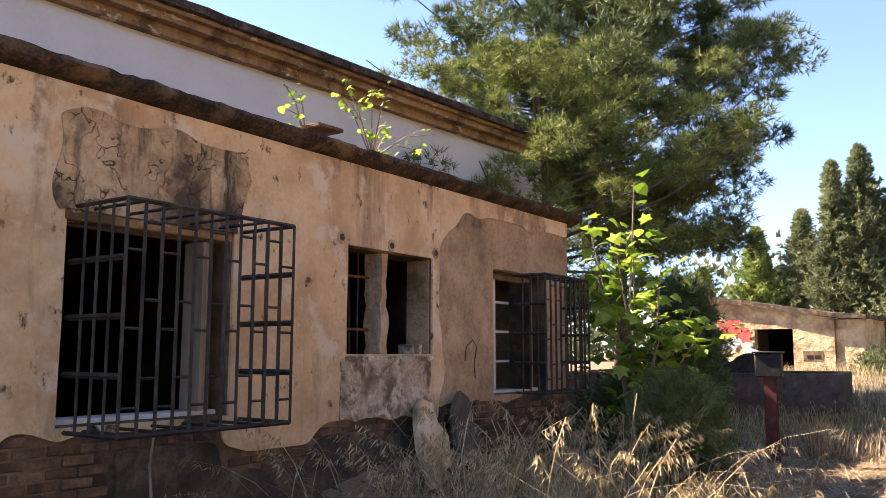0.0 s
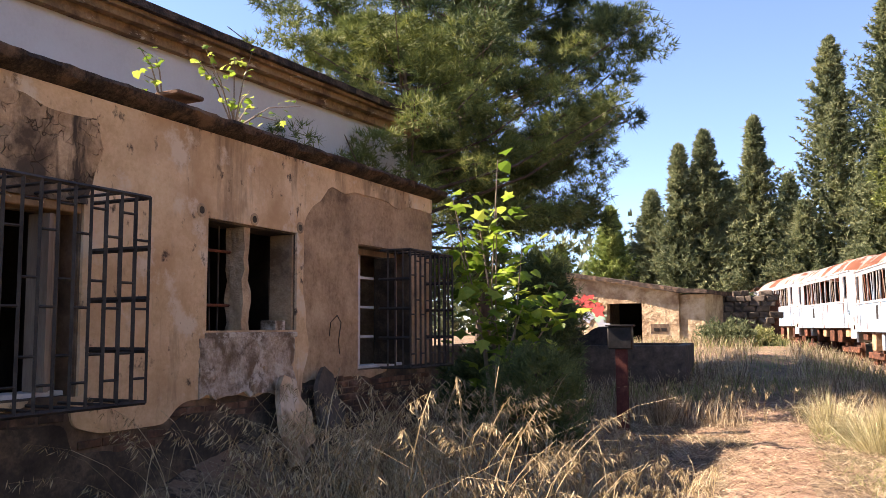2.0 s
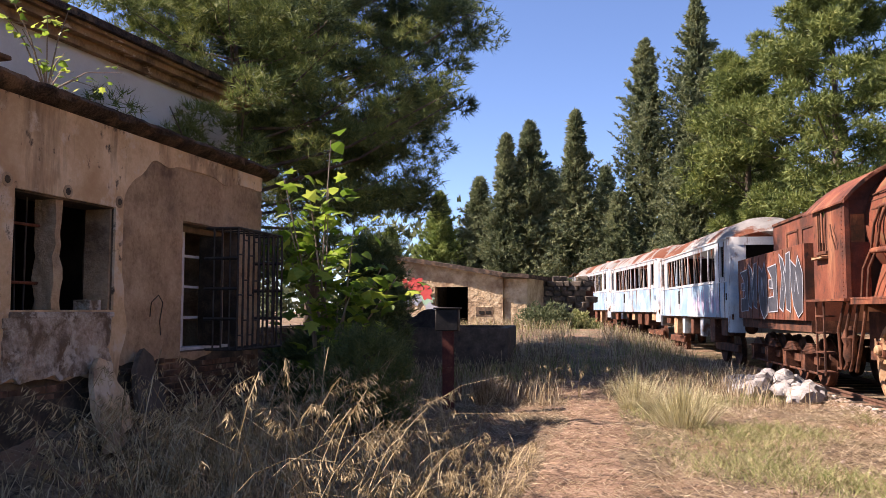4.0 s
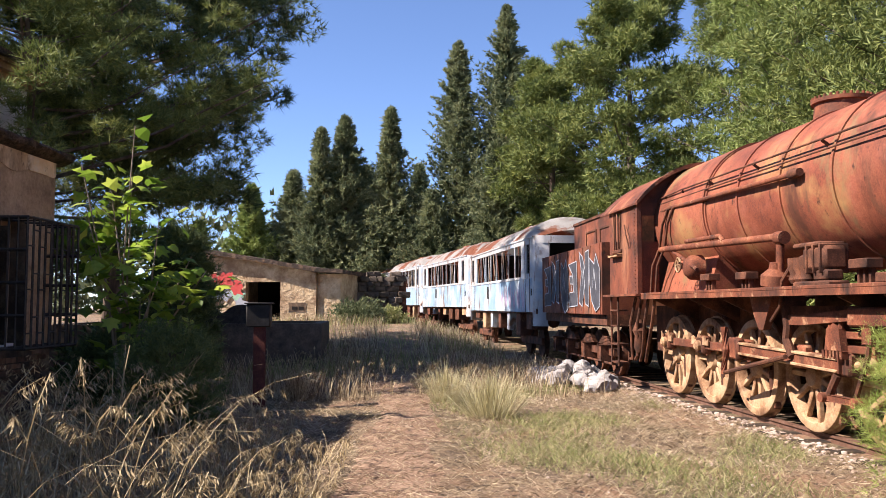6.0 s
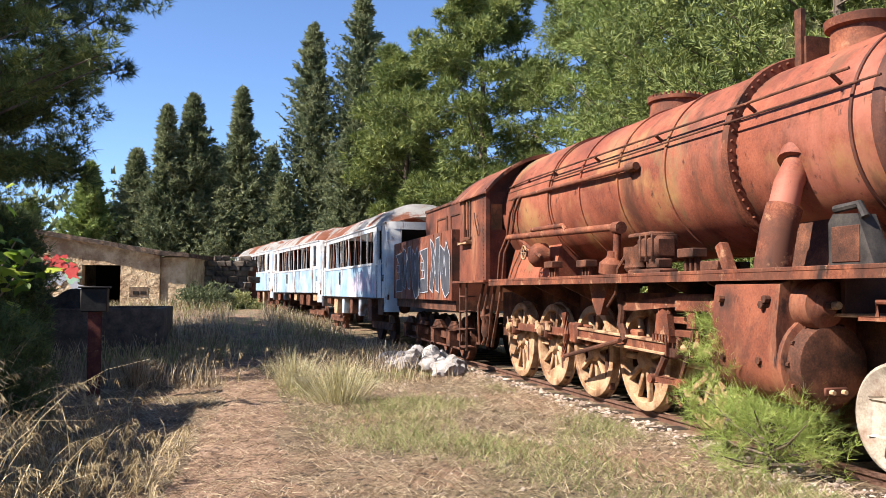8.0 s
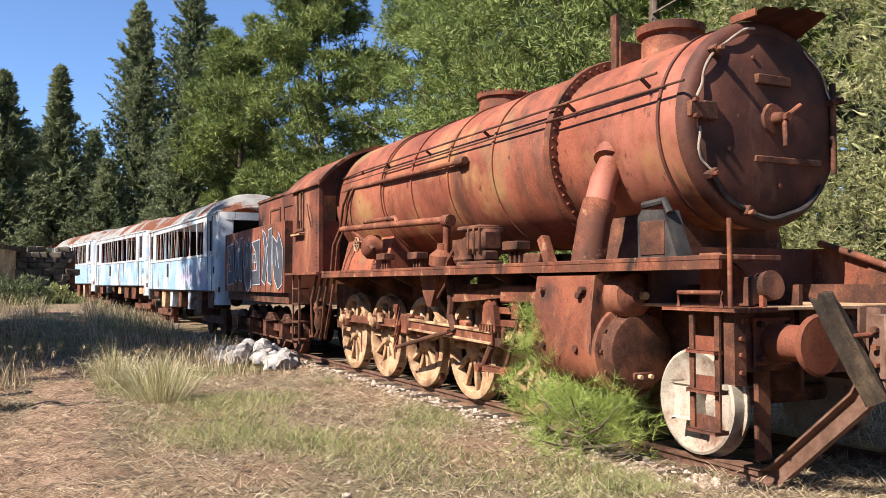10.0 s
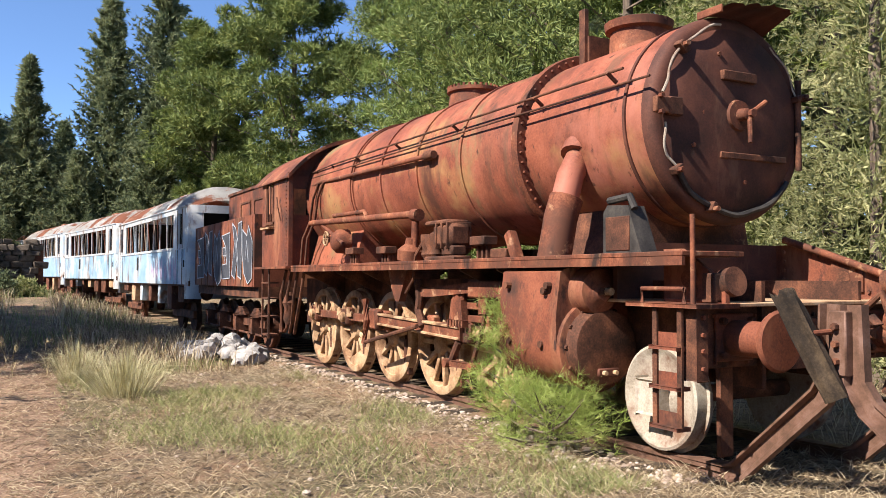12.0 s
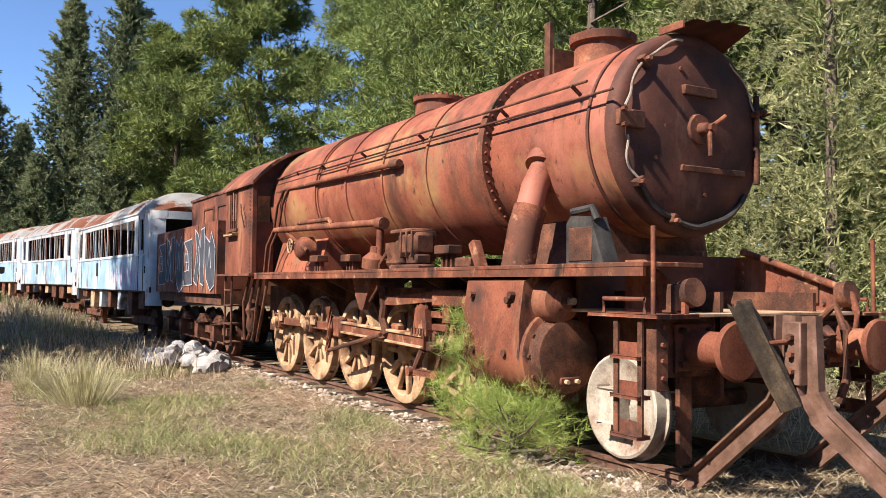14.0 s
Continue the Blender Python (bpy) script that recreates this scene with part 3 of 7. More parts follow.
    part("wall", B(-7.6, 0.0, -20.0, 9.6, 0, 6.0), "whitewash", hall, "whitewashed hall wall")
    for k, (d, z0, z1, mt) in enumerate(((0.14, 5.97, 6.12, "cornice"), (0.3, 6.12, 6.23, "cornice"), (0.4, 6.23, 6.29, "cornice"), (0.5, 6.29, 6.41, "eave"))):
        bm = bmesh.new()
        ys = np.arange(-20.0 - d, 9.6 + d, 0.3)
        rows = [[bm.verts.new(p) for p in ((-7.6 - d, y, z0), (d + 0.012 * noise.noise(Vector((y * 2, k, 0))), y, z0 + 0.012 * noise.noise(Vector((y * 3, k, 5)))), (d + 0.012 * noise.noise(Vector((y * 2, k, 9))), y, z1 + 0.012 * noise.noise(Vector((y * 3, k + 1, 5)))), (-7.6 - d, y, z1))] for y in ys]
        for p, q in zip(rows, rows[1:]):
            for i in range(4):
                bm.faces.new((p[i], p[(i + 1) % 4], q[(i + 1) % 4], q[i]))
        bm.faces.new(rows[0])
        bm.faces.new(rows[-1][::-1])
        part("cornice", bm, mt, hall, "stepped brown cornice with peeling paint" if k == 0 else "")
    FRAME[0] = Matrix.Identity(4)
    return h, wall


def window(h, w, lintel):
    a, b, z0, z1 = w
    win = new("window")
    attach(win, h)
    tagged(win, "open barred window with grey wooden frame")
    bm = bmesh.new()
    box(bm, -0.3, -0.2, a, a + 0.06, z0, z1)
    box(bm, -0.3, -0.2, b - 0.07, b, z0, z1)
    box(bm, -0.3, -0.2, a + 0.06, b - 0.07, z1 - 0.07, z1)
    part("window_frame", bm, "wood", win, "grey weathered wooden frame")
    part("window_sill", B(-0.32, -0.1, a + 0.002, b - 0.002, z0 - 0.02, z0 + 0.035, bevel=0.006), "sill_white", win, "white painted sill")
    if lintel:
        part("lintel_board", B(-0.16, 0.03, a + 0.002, b - 0.002, z1 - 0.075, z1 + 0.0, bevel=0.01), "cornice", win, "peeling painted lintel board")
        part("casement", B(-0.2, 0.02, b - 0.28, b - 0.24, z0 + 0.04, z1 - 0.1), "wood", win, "casement standing open")
        part("casement", B(-0.19, -0.12, b - 0.2, b - 0.08, z0 + 0.04, z1 - 0.1), "wood", win)
    else:
        for k in range(1, 2):
            y = a + 0.06 + 0.36 * k
            part("mullion", B(-0.28, -0.22, y, y + 0.05, z0 + 0.035, z1 - 0.07), "sill_white", win)
        for k in range(1, 4):
            z = z0 + k * (z1 - z0) / 4
            part("glazing_bar", B(-0.275, -0.225, a + 0.06, b - 0.07, z, z + 0.03), "sill_white", win)
        part("shutter", B(-0.2, 0.1, b - 0.62, b - 0.57, z0 + 0.04, z1 - 0.1, bevel=0.004), "old_beam", win, "dark wooden shutter hanging open")
    return win


def middle_window(h):
    a, b, z0, z1 = W2
    win = new("window")
    attach(win, h)
    tagged(win, "double window hole without glass, rotten central post")
    bm = box(bmesh.new(), -0.24, -0.03, 3.99, 4.08, z0, z1)
    bmesh.ops.subdivide_edges(bm, edges=bm.edges[:], cuts=9, use_grid_fill=True)
    for v in bm.verts:
        v.co.y += 0.035 * noise.noise(v.co * 9) + 0.012 * noise.noise(v.co * 25)
        v.co.x += 0.03 * noise.noise(v.co * 6 + Vector((3, 0, 0)))
    part("central_post", bm, "undercoat", win, "crumbling plastered post between the openings")
    part("window_sill", B(-0.34, 0.05, a + 0.002, b - 0.002, z0 - 0.04, z0 + 0.012, bevel=0.01), "white_plaster", win)
    part("jamb", B(-0.3, -0.02, b - 0.03, b - 0.001, z0 + 0.012, z1), "undercoat", win)
    for z in (1.86, 2.38):
        part("bar", cyl(bmesh.new(), (-0.2, a, z), (-0.2, 4.0, z), 0.014, n=8), "rust", win, "rusty cross bar")
    for k in range(4):
        y = 3.5 + 0.11 * k
        part("bar", cyl(bmesh.new(), (-0.2, y, z0), (-0.2 - (0.12 if k == 2 else 0), y + (0.1 if k == 2 else 0), z1), 0.009, n=6), "dark_iron", win)
    part("concrete_block", B(-0.25, -0.05, 4.55, 4.72, z0 + 0.012, z0 + 0.13, bevel=0.01), "white_plaster", win)


def cage(a, b, z0, z1, out, mat, label, turn=0.0):
    """A basket of square bars in front of a window, every bar a part."""
    FRAME[0] = HOUSE
    c = thing("window_cage", (0, a, z0), label, "window grille", "window cages")
    s = 0.0092

    def bar(p, q, r=s, m=mat, name="bar"):
        bm = bmesh.new()
        cyl(bm, p, q, r * 1.3, n=4)
        part(name, bm, m, c, smooth=False)

    n = max(3, round((b - a) / 0.137))
    for k in range(n + 1):
        y = a + (b - a) * k / n
        bar((out, y, z0), (out, y, z1), s * 1.25)
        if 0 < k < n and k % 2:
            bar((0.03, y, z1), (out, y, z1))
            bar((0.03, y, z0), (out, y, z0))
        if k < n:
            y2 = a + (b - a) * (k + 1) / n
            for j in range(3):
                z = z0 + (z1 - z0) * ((j + 0.72) / 3 if k % 2 else (j + 0.35) / 3)
                bar((out, y, z), (out, y2, z), s * 0.8, name="link")
    for z in (z0, z1):
        bar((out, a, z), (out, b, z), s * 1.4, name="rail")
        for y in (a, b):
            bar((0.0, y, z), (out, y, z), s * 1.3, name="rail")
    for y in (a, b):
        for j in range(1, 4):
            z = z0 + (z1 - z0) * (j / 4)
            bar((-0.02, y, z), (out, y, z), s * 1.8, name="rail")
        for k in range(1, 4):
            bar((out * k / 4, y, z0), (out * k / 4, y, z1), s)
    FRAME[0] = Matrix.Identity(4)
    return c


derelict_house, house_wall = house()


def leaning_slab(at, w, hgt, turn, mat, label):
    bm = bmesh.new()
    corners = [(-0.5, 0.02), (-0.1, -0.06), (0.42, 0.0), (0.52, 0.4), (0.38, 0.62), (0.3, 0.9), (0.02, 1.0), (-0.2, 0.86), (-0.4, 0.7), (-0.46, 0.35)]
    pts = [(w * a * (1 + 0.12 * math.sin(turn + 3 * k)), hgt * b) for k, (a, b) in enumerate(corners)]
    lo = min(p[1] for p in pts)
    m = HOUSE @ Matrix.Translation(at) @ Matrix.Rotation(radians(-17), 4, "Y") @ Matrix.Rotation(radians(turn), 4, "X")
    prism(bm, [(a, b - lo) for a, b in pts], "x", -0.03, 0.03)
    bmesh.ops.transform(bm, matrix=m, verts=bm.verts[:])
    solid("plaster_slab", bm, mat, label, "slab", "fallen slabs")


leaning_slab((0.33, 4.52, 0.44), 0.5, 0.72, 6, "plaster", "fallen ochre plaster slab leaning on the wall")
leaning_slab((0.34, 5.06, 0.44), 0.46, 0.78, -8, "dark_stone", "dark broken slab leaning on the wall")
leaning_slab((0.5, 4.26, 0.36), 0.3, 0.42, 14, "undercoat", "small broken plaster piece leaning on the wall")
cage(0.66, 2.13, 1.11, 2.60, 0.60, "dark_iron", "dark iron window cage bolted to the ochre wall")
cage(6.62, 7.85, 1.15, 2.60, 0.42, "dark_iron", "dark iron window cage beside the fig tree")


def eave_bits():
    """A broken tile and crumbs lying on the roof edge, a dry root over the wall foot."""
    FRAME[0] = HOUSE
    bm = box(bmesh.new(), -0.12, 0.14, 2.95, 3.28, 3.585, 3.625, bevel=0.01, m=Matrix.Rotation(0.02, 4, "X"))
    solid("broken_tile", bm, "brick", "broken reddish tile lying on the roof edge", "tile")
    bm = tube(bmesh.new(), [(0.65, 1.05, 0.0), (0.5, 1.0, 0.3), (0.35, 1.12, 0.62), (0.2, 1.2, 0.85), (0.1, 1.3, 1.06)], 0.016, 6, 0.5)
    solid("dry_vine", bm, "wood", "dry bare vine climbing the wall foot", "vine", "dry vines")
    bm = tube(bmesh.new(), [(0.62, 1.08, 0.1), (0.6, 0.8, 0.42), (0.5, 0.62, 0.46), (0.45, 0.5, 0.3)], 0.012, 6, 0.5)
    solid("dry_vine", bm, "wood", "dry bare vine curling on the ground", "vine", "dry vines")
    pts = [(0.034, 5.42, 1.55), (0.06, 5.40, 1.7), (0.08, 5.5, 1.78), (0.07, 5.6, 1.7), (0.05, 5.58, 1.5), (0.04, 5.62, 1.35)]
    solid("loose_cable", tube(bmesh.new(), pts, 0.006, 5), "dark_iron", "loose dark cable hanging from the bare wall", "cable")
    FRAME[0] = Matrix.Identity(4)


eave_bits()


def soil_heap():
    """Earth and rubble banked against the wall foot."""
    verts, faces = [], []
    n, m = 44, 12
    for i in range(n):
        for j in range(m):
            y, x = 2.2 + 5.0 * i / (n - 1), 1.5 * j / (m - 1)
            e = math.sin(math.pi * i / (n - 1)) ** 0.6
            z = 0.64 * e * max(0, 1 - x / 1.45) ** 1.3 + 0.05 * noise.noise(Vector((x * 4, y * 4, 0))) * e - 0.04
            p = HOUSE @ Vector((x + 0.002, y, z))
            verts.append((p.x, p.y, p.z))
    for i in range(n - 1):
        for j in range(m - 1):
            faces.append((i * m + j, i * m + j + 1, (i + 1) * m + j + 1, (i + 1) * m + j))
    tagged(new("soil_bank", raw("soil_bank", verts, faces, "ground", True)), "bank of earth and rubble against the house wall", "ground", kind="structure")


soil_heap()

# ---- the track ----
CX, RAIL = 6.10, 0.10  # the track's middle, the rail's top
SMOKE_Z = 3.07


def track():
    prof = [(-0.065, -0.03), (0.065, -0.03), (0.065, -0.015), (0.012, 0.0), (0.012, 0.06), (0.036, 0.07), (0.036, 0.1), (-0.036, 0.1), (-0.036, 0.07), (-0.012, 0.06), (-0.012, 0.0), (-0.065, -0.015)]
    for s in (-1, 1):
        bm = bmesh.new()
        prism(bm, [(CX + s * 0.755 + x, z) for x, z in prof], "y", 5.02, 23.0)
        solid("rail", bm, "steel", "rusty steel rail half sunk in the ground", "rail", "rails", "structure", smooth=False)
    tie = thing("sleeper", (CX, 5.6, -0.1), "weathered wooden sleeper half buried under the rails", "sleeper", "sleepers")
    bm = bmesh.new()
    box(bm, CX - 1.25, CX + 1.25, 5.48, 5.72, -0.12, 0.015, bevel=0.015)
    part("beam", bm, "old_beam", tie)
    for k in range(1, 25):
        copy_thing(tie, Matrix.Translation((CX, 5.6 + 0.68 * k, -0.1)))


track()


# ---- the steam locomotive ----
def rivets(bm, pts, r, axis):
    for p in pts:
        q = Vector(p) + Vector(axis) * r * 0.7
        cyl(bm, p, q, r, r * 0.6, 6)


def spoked(parent, y, x, s, r, spokes, mat, weight=True):
    """A driving wheel whose outer face lies at x; s is the way out."""
    w = new("driving_wheel")
    attach(w, parent)
    z = RAIL + r
    a, b = (x - s * 0.14, y, z), (x, y, z)
    bm = bmesh.new()
    n = 40
    r1 = r - 0.11
    ring = []
    for h, rr in ((0, r + 0.03), (0.03, r + 0.03), (0.035, r), (0.13, r - 0.004), (0.14, r - 0.02), (0.14, r1 + 0.01), (0.125, r1), (0, r1)):
        ring.append([bm.verts.new((a[0] + s * h, y + rr * math.cos(2 * math.pi * i / n), z + rr * math.sin(2 * math.pi * i / n))) for i in range(n)])
    for p, q in zip(ring, ring[1:] + ring[:1]):
        for i in range(n):
            bm.faces.new((p[i], p[(i + 1) % n], q[(i + 1) % n], q[i]))
    part("tyre", bm, mat, w, "worn tyre")
    bm = bmesh.new()
    lathe(bm, a, (x + s * 0.02, y, z), [(0, 0.16), (0.12, 0.15), (0.16, 0.12), (0.17, 0.05)], 18)
    part("hub", bm, mat, w)
    for k in range(spokes):
        t = 2 * math.pi * (k + 0.3) / spokes
        m = Matrix.Translation((x - s * 0.07, y, z)) @ Matrix.Rotation(t, 4, "X")
        bm = box(bmesh.new(), -0.035, 0.035, -0.035, 0.035, 0.12, r - 0.1, bevel=0.012, m=m)
        part("spoke", bm, mat, w)
    if weight:
        pts = [(y + (r - 0.1) * math.cos(t), z + (r - 0.1) * math.sin(t)) for t in np.linspace(math.pi * (1.0 + 0.2 * math.sin(y * 3)), math.pi * (1.55 + 0.2 * math.sin(y * 3)), 10)]
        part("counterweight", prism(bmesh.new(), pts, "x", x - s * 0.12, x - s * 0.015), mat, w)
    return w


def loco():
    L = thing("steam_locomotive", (CX, 10, RAIL), "large rust-covered steam locomotive on a dead-end track", "locomotive")
    ax = lambda y: (CX, y, SMOKE_Z)
    # boiler, firebox and smokebox
    part("boiler_barrel", lathe(bmesh.new(), ax(7.70), ax(13.2), [(0, 0.6), (0, 1.0), (0.02, 1.015), (2.4, 1.03), (5.5, 1.05)], 72), "boiler", L, "rust-orange boiler barrel")
    for y in (8.9, 10.1, 11.3, 12.4):
        part("boiler_band", lathe(bmesh.new(), ax(y), ax(y + 0.05), [(0, 1.0), (0, 1.034 + (y - 7.7) * 0.007), (0.045, 1.034 + (y - 7.7) * 0.007), (0.045, 1.0)], 72), "boiler", L)
    fb = []
    for t in np.linspace(-0.22 * math.pi, 1.22 * math.pi, 29):
        fb.append((CX + 1.09 * math.cos(t), SMOKE_Z + 1.09 * math.sin(t)))
    fb = [(CX + 1.02, 1.75)] + fb + [(CX - 1.02, 1.75)]
    part("firebox", prism(bmesh.new(), fb, "y", 12.45, 14.65), "boiler", L, "rust-orange firebox wrapper")
    part("smokebox", lathe(bmesh.new(), ax(5.70), ax(7.66), [(0, 0.86), (0.0, 0.93), (0.02, 0.945), (0.06, 0.95), (1.92, 0.955), (1.92, 0.6)], 72), "boiler", L, "rusty smokebox drum")
    part("smokebox_ring", lathe(bmesh.new(), ax(5.60), ax(5.80), [(0, 0.85), (0, 0.90), (0.02, 0.935), (0.05, 0.957), (0.13, 0.962), (0.14, 0.94)], 72), "soot", L, "rounded front ring")
    part("smokebox_band", lathe(bmesh.new(), ax(5.95), ax(5.985), [(0, 0.94), (0, 0.968), (0.035, 0.968), (0.035, 0.94)], 72), "soot", L)
    fl = part("smokebox_flange", lathe(bmesh.new(), ax(7.60), ax(7.72), [(0, 0.9), (0, 1.06), (0.025, 1.07), (0.1, 1.07), (0.12, 1.0)], 72), "rust", L, "riveted joint ring")
    for k in range(60):
        t = 2 * math.pi * k / 60
        p = (CX + 1.015 * math.cos(t), 7.605, SMOKE_Z + 1.015 * math.sin(t))
        part("rivet", cyl(bmesh.new(), p, (p[0], 7.575, p[2]), 0.02, 0.012, 6), "rust", fl)
    door = part("smokebox_door", lathe(bmesh.new(), ax(5.66), ax(5.5), [(0, 0.85), (0.05, 0.845), (0.065, 0.83), (0.10, 0.62), (0.125, 0.35), (0.135, 0.1)], 64), "soot", L, "dished smokebox door dark with soot")
    # torn sealing cord round the door, in the gap between door and ring
    DZ = SMOKE_Z + 0.03

    def cord(t0, t1, r, mat, label="", loose=0.02):
        pts = [(CX + (0.865 + loose * math.sin(13 * t)) * math.cos(t), 5.585 - 0.02 * abs(math.sin(7 * t)), DZ - 0.03 + (0.865 + loose * math.sin(11 * t)) * math.sin(t)) for t in np.linspace(t0, t1, 40)]
        part("seal_cord", tube(bmesh.new(), pts, r, 6), mat, door, label)

    cord(1.75, 2.95, 0.013, "wheel_white", "torn pale sealing cord")
    cord(3.25, 3.75, 0.012, "wheel_white", "", 0.03)
    cord(3.75, 5.6, 0.026, "dark_iron", "charred sealing cord", 0.01)
    cord(0.1, 1.0, 0.008, "wheel_white", "", 0.004)
    part("door_boss", lathe(bmesh.new(), (CX, 5.535, DZ), (CX, 5.40, DZ), [(0, 0.15), (0.02, 0.14), (0.035, 0.135), (0.04, 0.06), (0.12, 0.05), (0.135, 0.03)], 24), "rust", door)
    part("door_handle", tube(bmesh.new(), [(CX + 0.02, 5.41, DZ), (CX + 0.19, 5.38, DZ + 0.12)], 0.022, 8), "rust", door, "locking handle")
    part("door_handle", tube(bmesh.new(), [(CX + 0.02, 5.41, DZ), (CX - 0.02, 5.37, DZ - 0.27)], 0.026, 8, 0.75), "rust", door)
    part("handle_nut", cyl(bmesh.new(), (CX + 0.02, 5.42, DZ), (CX + 0.02, 5.36, DZ), 0.04, n=6), "rust", door)
    part("hinge_strap", B(CX - 0.20, CX + 0.22, 5.50, 5.59, DZ + 0.31, DZ + 0.40, bevel=0.008), "rust_dark", door)
    part("hinge_strap", B(CX - 0.22, CX + 0.62, 5.52, 5.61, DZ - 0.40, DZ - 0.34, bevel=0.008), "rust_dark", door)
    part("hinge_pin", cyl(bmesh.new(), (CX + 0.84, 5.57, DZ - 0.45), (CX + 0.84, 5.57, DZ + 0.42), 0.03, n=10), "rust_dark", door)
    for dx, dz in ((-0.40, 0.0), (-0.34, 0.0), (0.30, 0.02), (-0.52, -0.3), (0.1, -0.6), (-0.2, 0.55)):
        part("bolt", cyl(bmesh.new(), (CX + dx, 5.62, DZ + dz), (CX + dx, 5.54, DZ + dz), 0.026, 0.02, 8), "rust", door)
    for t, w in ((2.40, 0.06), (3.75, 0.05), (4.35, 0.045), (0.32, 0.05)):
        c, s_ = math.cos(t), math.sin(t)
        m = Matrix.Translation((CX + 0.87 * c, 5.57, DZ - 0.03 + 0.87 * s_)) @ Matrix.Rotation(-t, 4, "Y")
        part("door_dog", box(bmesh.new(), -w, w, -0.06, 0.04, -0.03, 0.03, bevel=0.008, m=m), "rust_dark", door, "door clamp")
        part("dog_bolt", cyl(bmesh.new(), (CX + 0.89 * c, 5.53, DZ - 0.03 + 0.89 * s_), (CX + 0.89 * c, 5.46, DZ - 0.03 + 0.89 * s_), 0.024, n=6), "rust", door)
    for dx0, dx1, dz in ((-0.97, -0.80, 0.07), (-0.82, -0.66, 0.08)):
        part("catch_plate", B(CX + dx0, CX + dx1, 5.52, 5.58, DZ - dz + 0.02, DZ + dz + 0.02, bevel=0.01), "rust_dark", door)
    for dz in (-0.05, 0.09):
        part("dog_bolt", cyl(bmesh.new(), (CX - 0.93, 5.53, DZ + dz), (CX - 0.93, 5.48, DZ + dz), 0.022, n=6), "rust", door)
    # visor plate over the door, torn along its front edge
    pts = [(CX + 0.98 * math.cos(t), SMOKE_Z + 0.98 * math.sin(t)) for t in np.linspace(math.pi * 0.60, math.pi * 0.33, 16)]
    bm = bmesh.new()
    a = [bm.verts.new((x, 5.72, z)) for x, z in pts]
    b = [bm.verts.new((x + 0.06, 5.28 + 0.10 * abs(i - 8) / 8 + 0.02 * math.sin(i * 2.3), SMOKE_Z + 0.985 + 0.035 * (i / 15) + 0.012 * math.sin(i * 1.7))) for i, (x, z) in enumerate(pts)]
    for i in range(15):
        bm.faces.new((a[i], a[i + 1], b[i + 1], b[i]))
    bmesh.ops.solidify(bm, geom=bm.faces[:], thickness=0.018)
    visor = part("visor", bm, "soot", L, "bent sheet-metal visor over the smokebox door")
    part("visor_flange", B(pts[0][0] - 0.005, pts[0][0] + 0.02, 5.42, 5.72, SMOKE_Z + 0.915, SMOKE_Z + 0.985, bevel=0.004), "rust", visor)
    # chimney, dome ring, deflector post
    part("chimney", lathe(bmesh.new(), (CX, 6.87, 3.78), (CX, 6.87, 4.33), [(0, 0.42), (0.10, 0.36), (0.2, 0.31), (0.42, 0.30), (0.44, 0.35), (0.52, 0.36), (0.54, 0.31), (0.50, 0.26), (0.3, 0.25)], 32), "rust", L, "short flared chimney")
    part("deflector_post", B(CX - 0.36, CX - 0.30, 7.33, 7.43, 3.85, 4.55, bevel=0.006), "rust_dark", L)
    part("deflector_plate", B(CX - 0.32, CX + 0.3, 7.30, 7.33, 3.95, 4.25), "rust_dark", L)
    part("dome_ring", lathe(bmesh.new(), (CX, 10.4, 3.90), (CX, 10.4, 4.32), [(0, 0.44), (0.12, 0.36), (0.34, 0.34), (0.35, 0.38), (0.40, 0.38), (0.40, 0.3), (0.3, 0.28)], 40), "rust", L, "open steam dome ring")
    for k in range(28):
        t = 2 * math.pi * k / 28
        x, y = CX + 0.36 * math.cos(t), 10.4 + 0.36 * math.sin(t)
        part("stud", cyl(bmesh.new(), (x, y, 4.30), (x, y, 4.335), 0.02, n=6), "rust", L)
    # handrails and small pipes along the barrel, on both sides
    for s in (-1, 1):
        x = CX + s * 1.02
        part("handrail", tube(bmesh.new(), [(x, 14.5, 3.50), (x + s * 0.02, 13.5, 3.52), (x, 5.9, 3.50)], 0.014, 8), "rust_dark", L, "thin boiler handrail")
        part("pipe", tube(bmesh.new(), [(x + s * 0.015, 14.5, 3.40), (x + s * 0.02, 8.0, 3.37), (x + s * 0.0, 5.55, 3.36)], 0.012, 8), "rust_dark", L)
        for y in (14.2, 13.4, 12.3, 10.8, 9.1, 7.3, 6.1):
            part("handrail_bracket", tube(bmesh.new(), [(CX + s * 0.93, y, 3.42), (x + s * 0.02, y, 3.50)], 0.02, 6), "rust_dark", L)
        part("feed_pipe", tube(bmesh.new(), [(x + s * 0.02, 14.4, 3.25), (x + s * 0.05, 13.9, 3.27), (x + s * 0.07, 13.0, 3.24), (x + s * 0.07, 9.7, 3.19)], 0.032, 10), "rust", L, "bent feed pipe")
        part("pipe_valve", lathe(bmesh.new(), (x + s * 0.07, 9.75, 3.19), (x + s * 0.07, 9.5, 3.19), [(0, 0.04), (0.04, 0.065), (0.16, 0.065), (0.2, 0.05), (0.25, 0.05)], 12), "rust_dark", L)
        for k in range(2):
            y = 14.2 - 0.25 * k
            part("drop_pipe", tube(bmesh.new(), [(CX + s * (1.1), y - 0.3, 3.25), (CX + s * 1.13, y - 0.1, 3.0), (CX + s * 1.12, y + 0.1, 2.6), (CX + s * 1.2, y + 0.25, 2.3), (CX + s * 1.22, y + 0.3, 1.84)], 0.022, 8), "rust_dark", L)
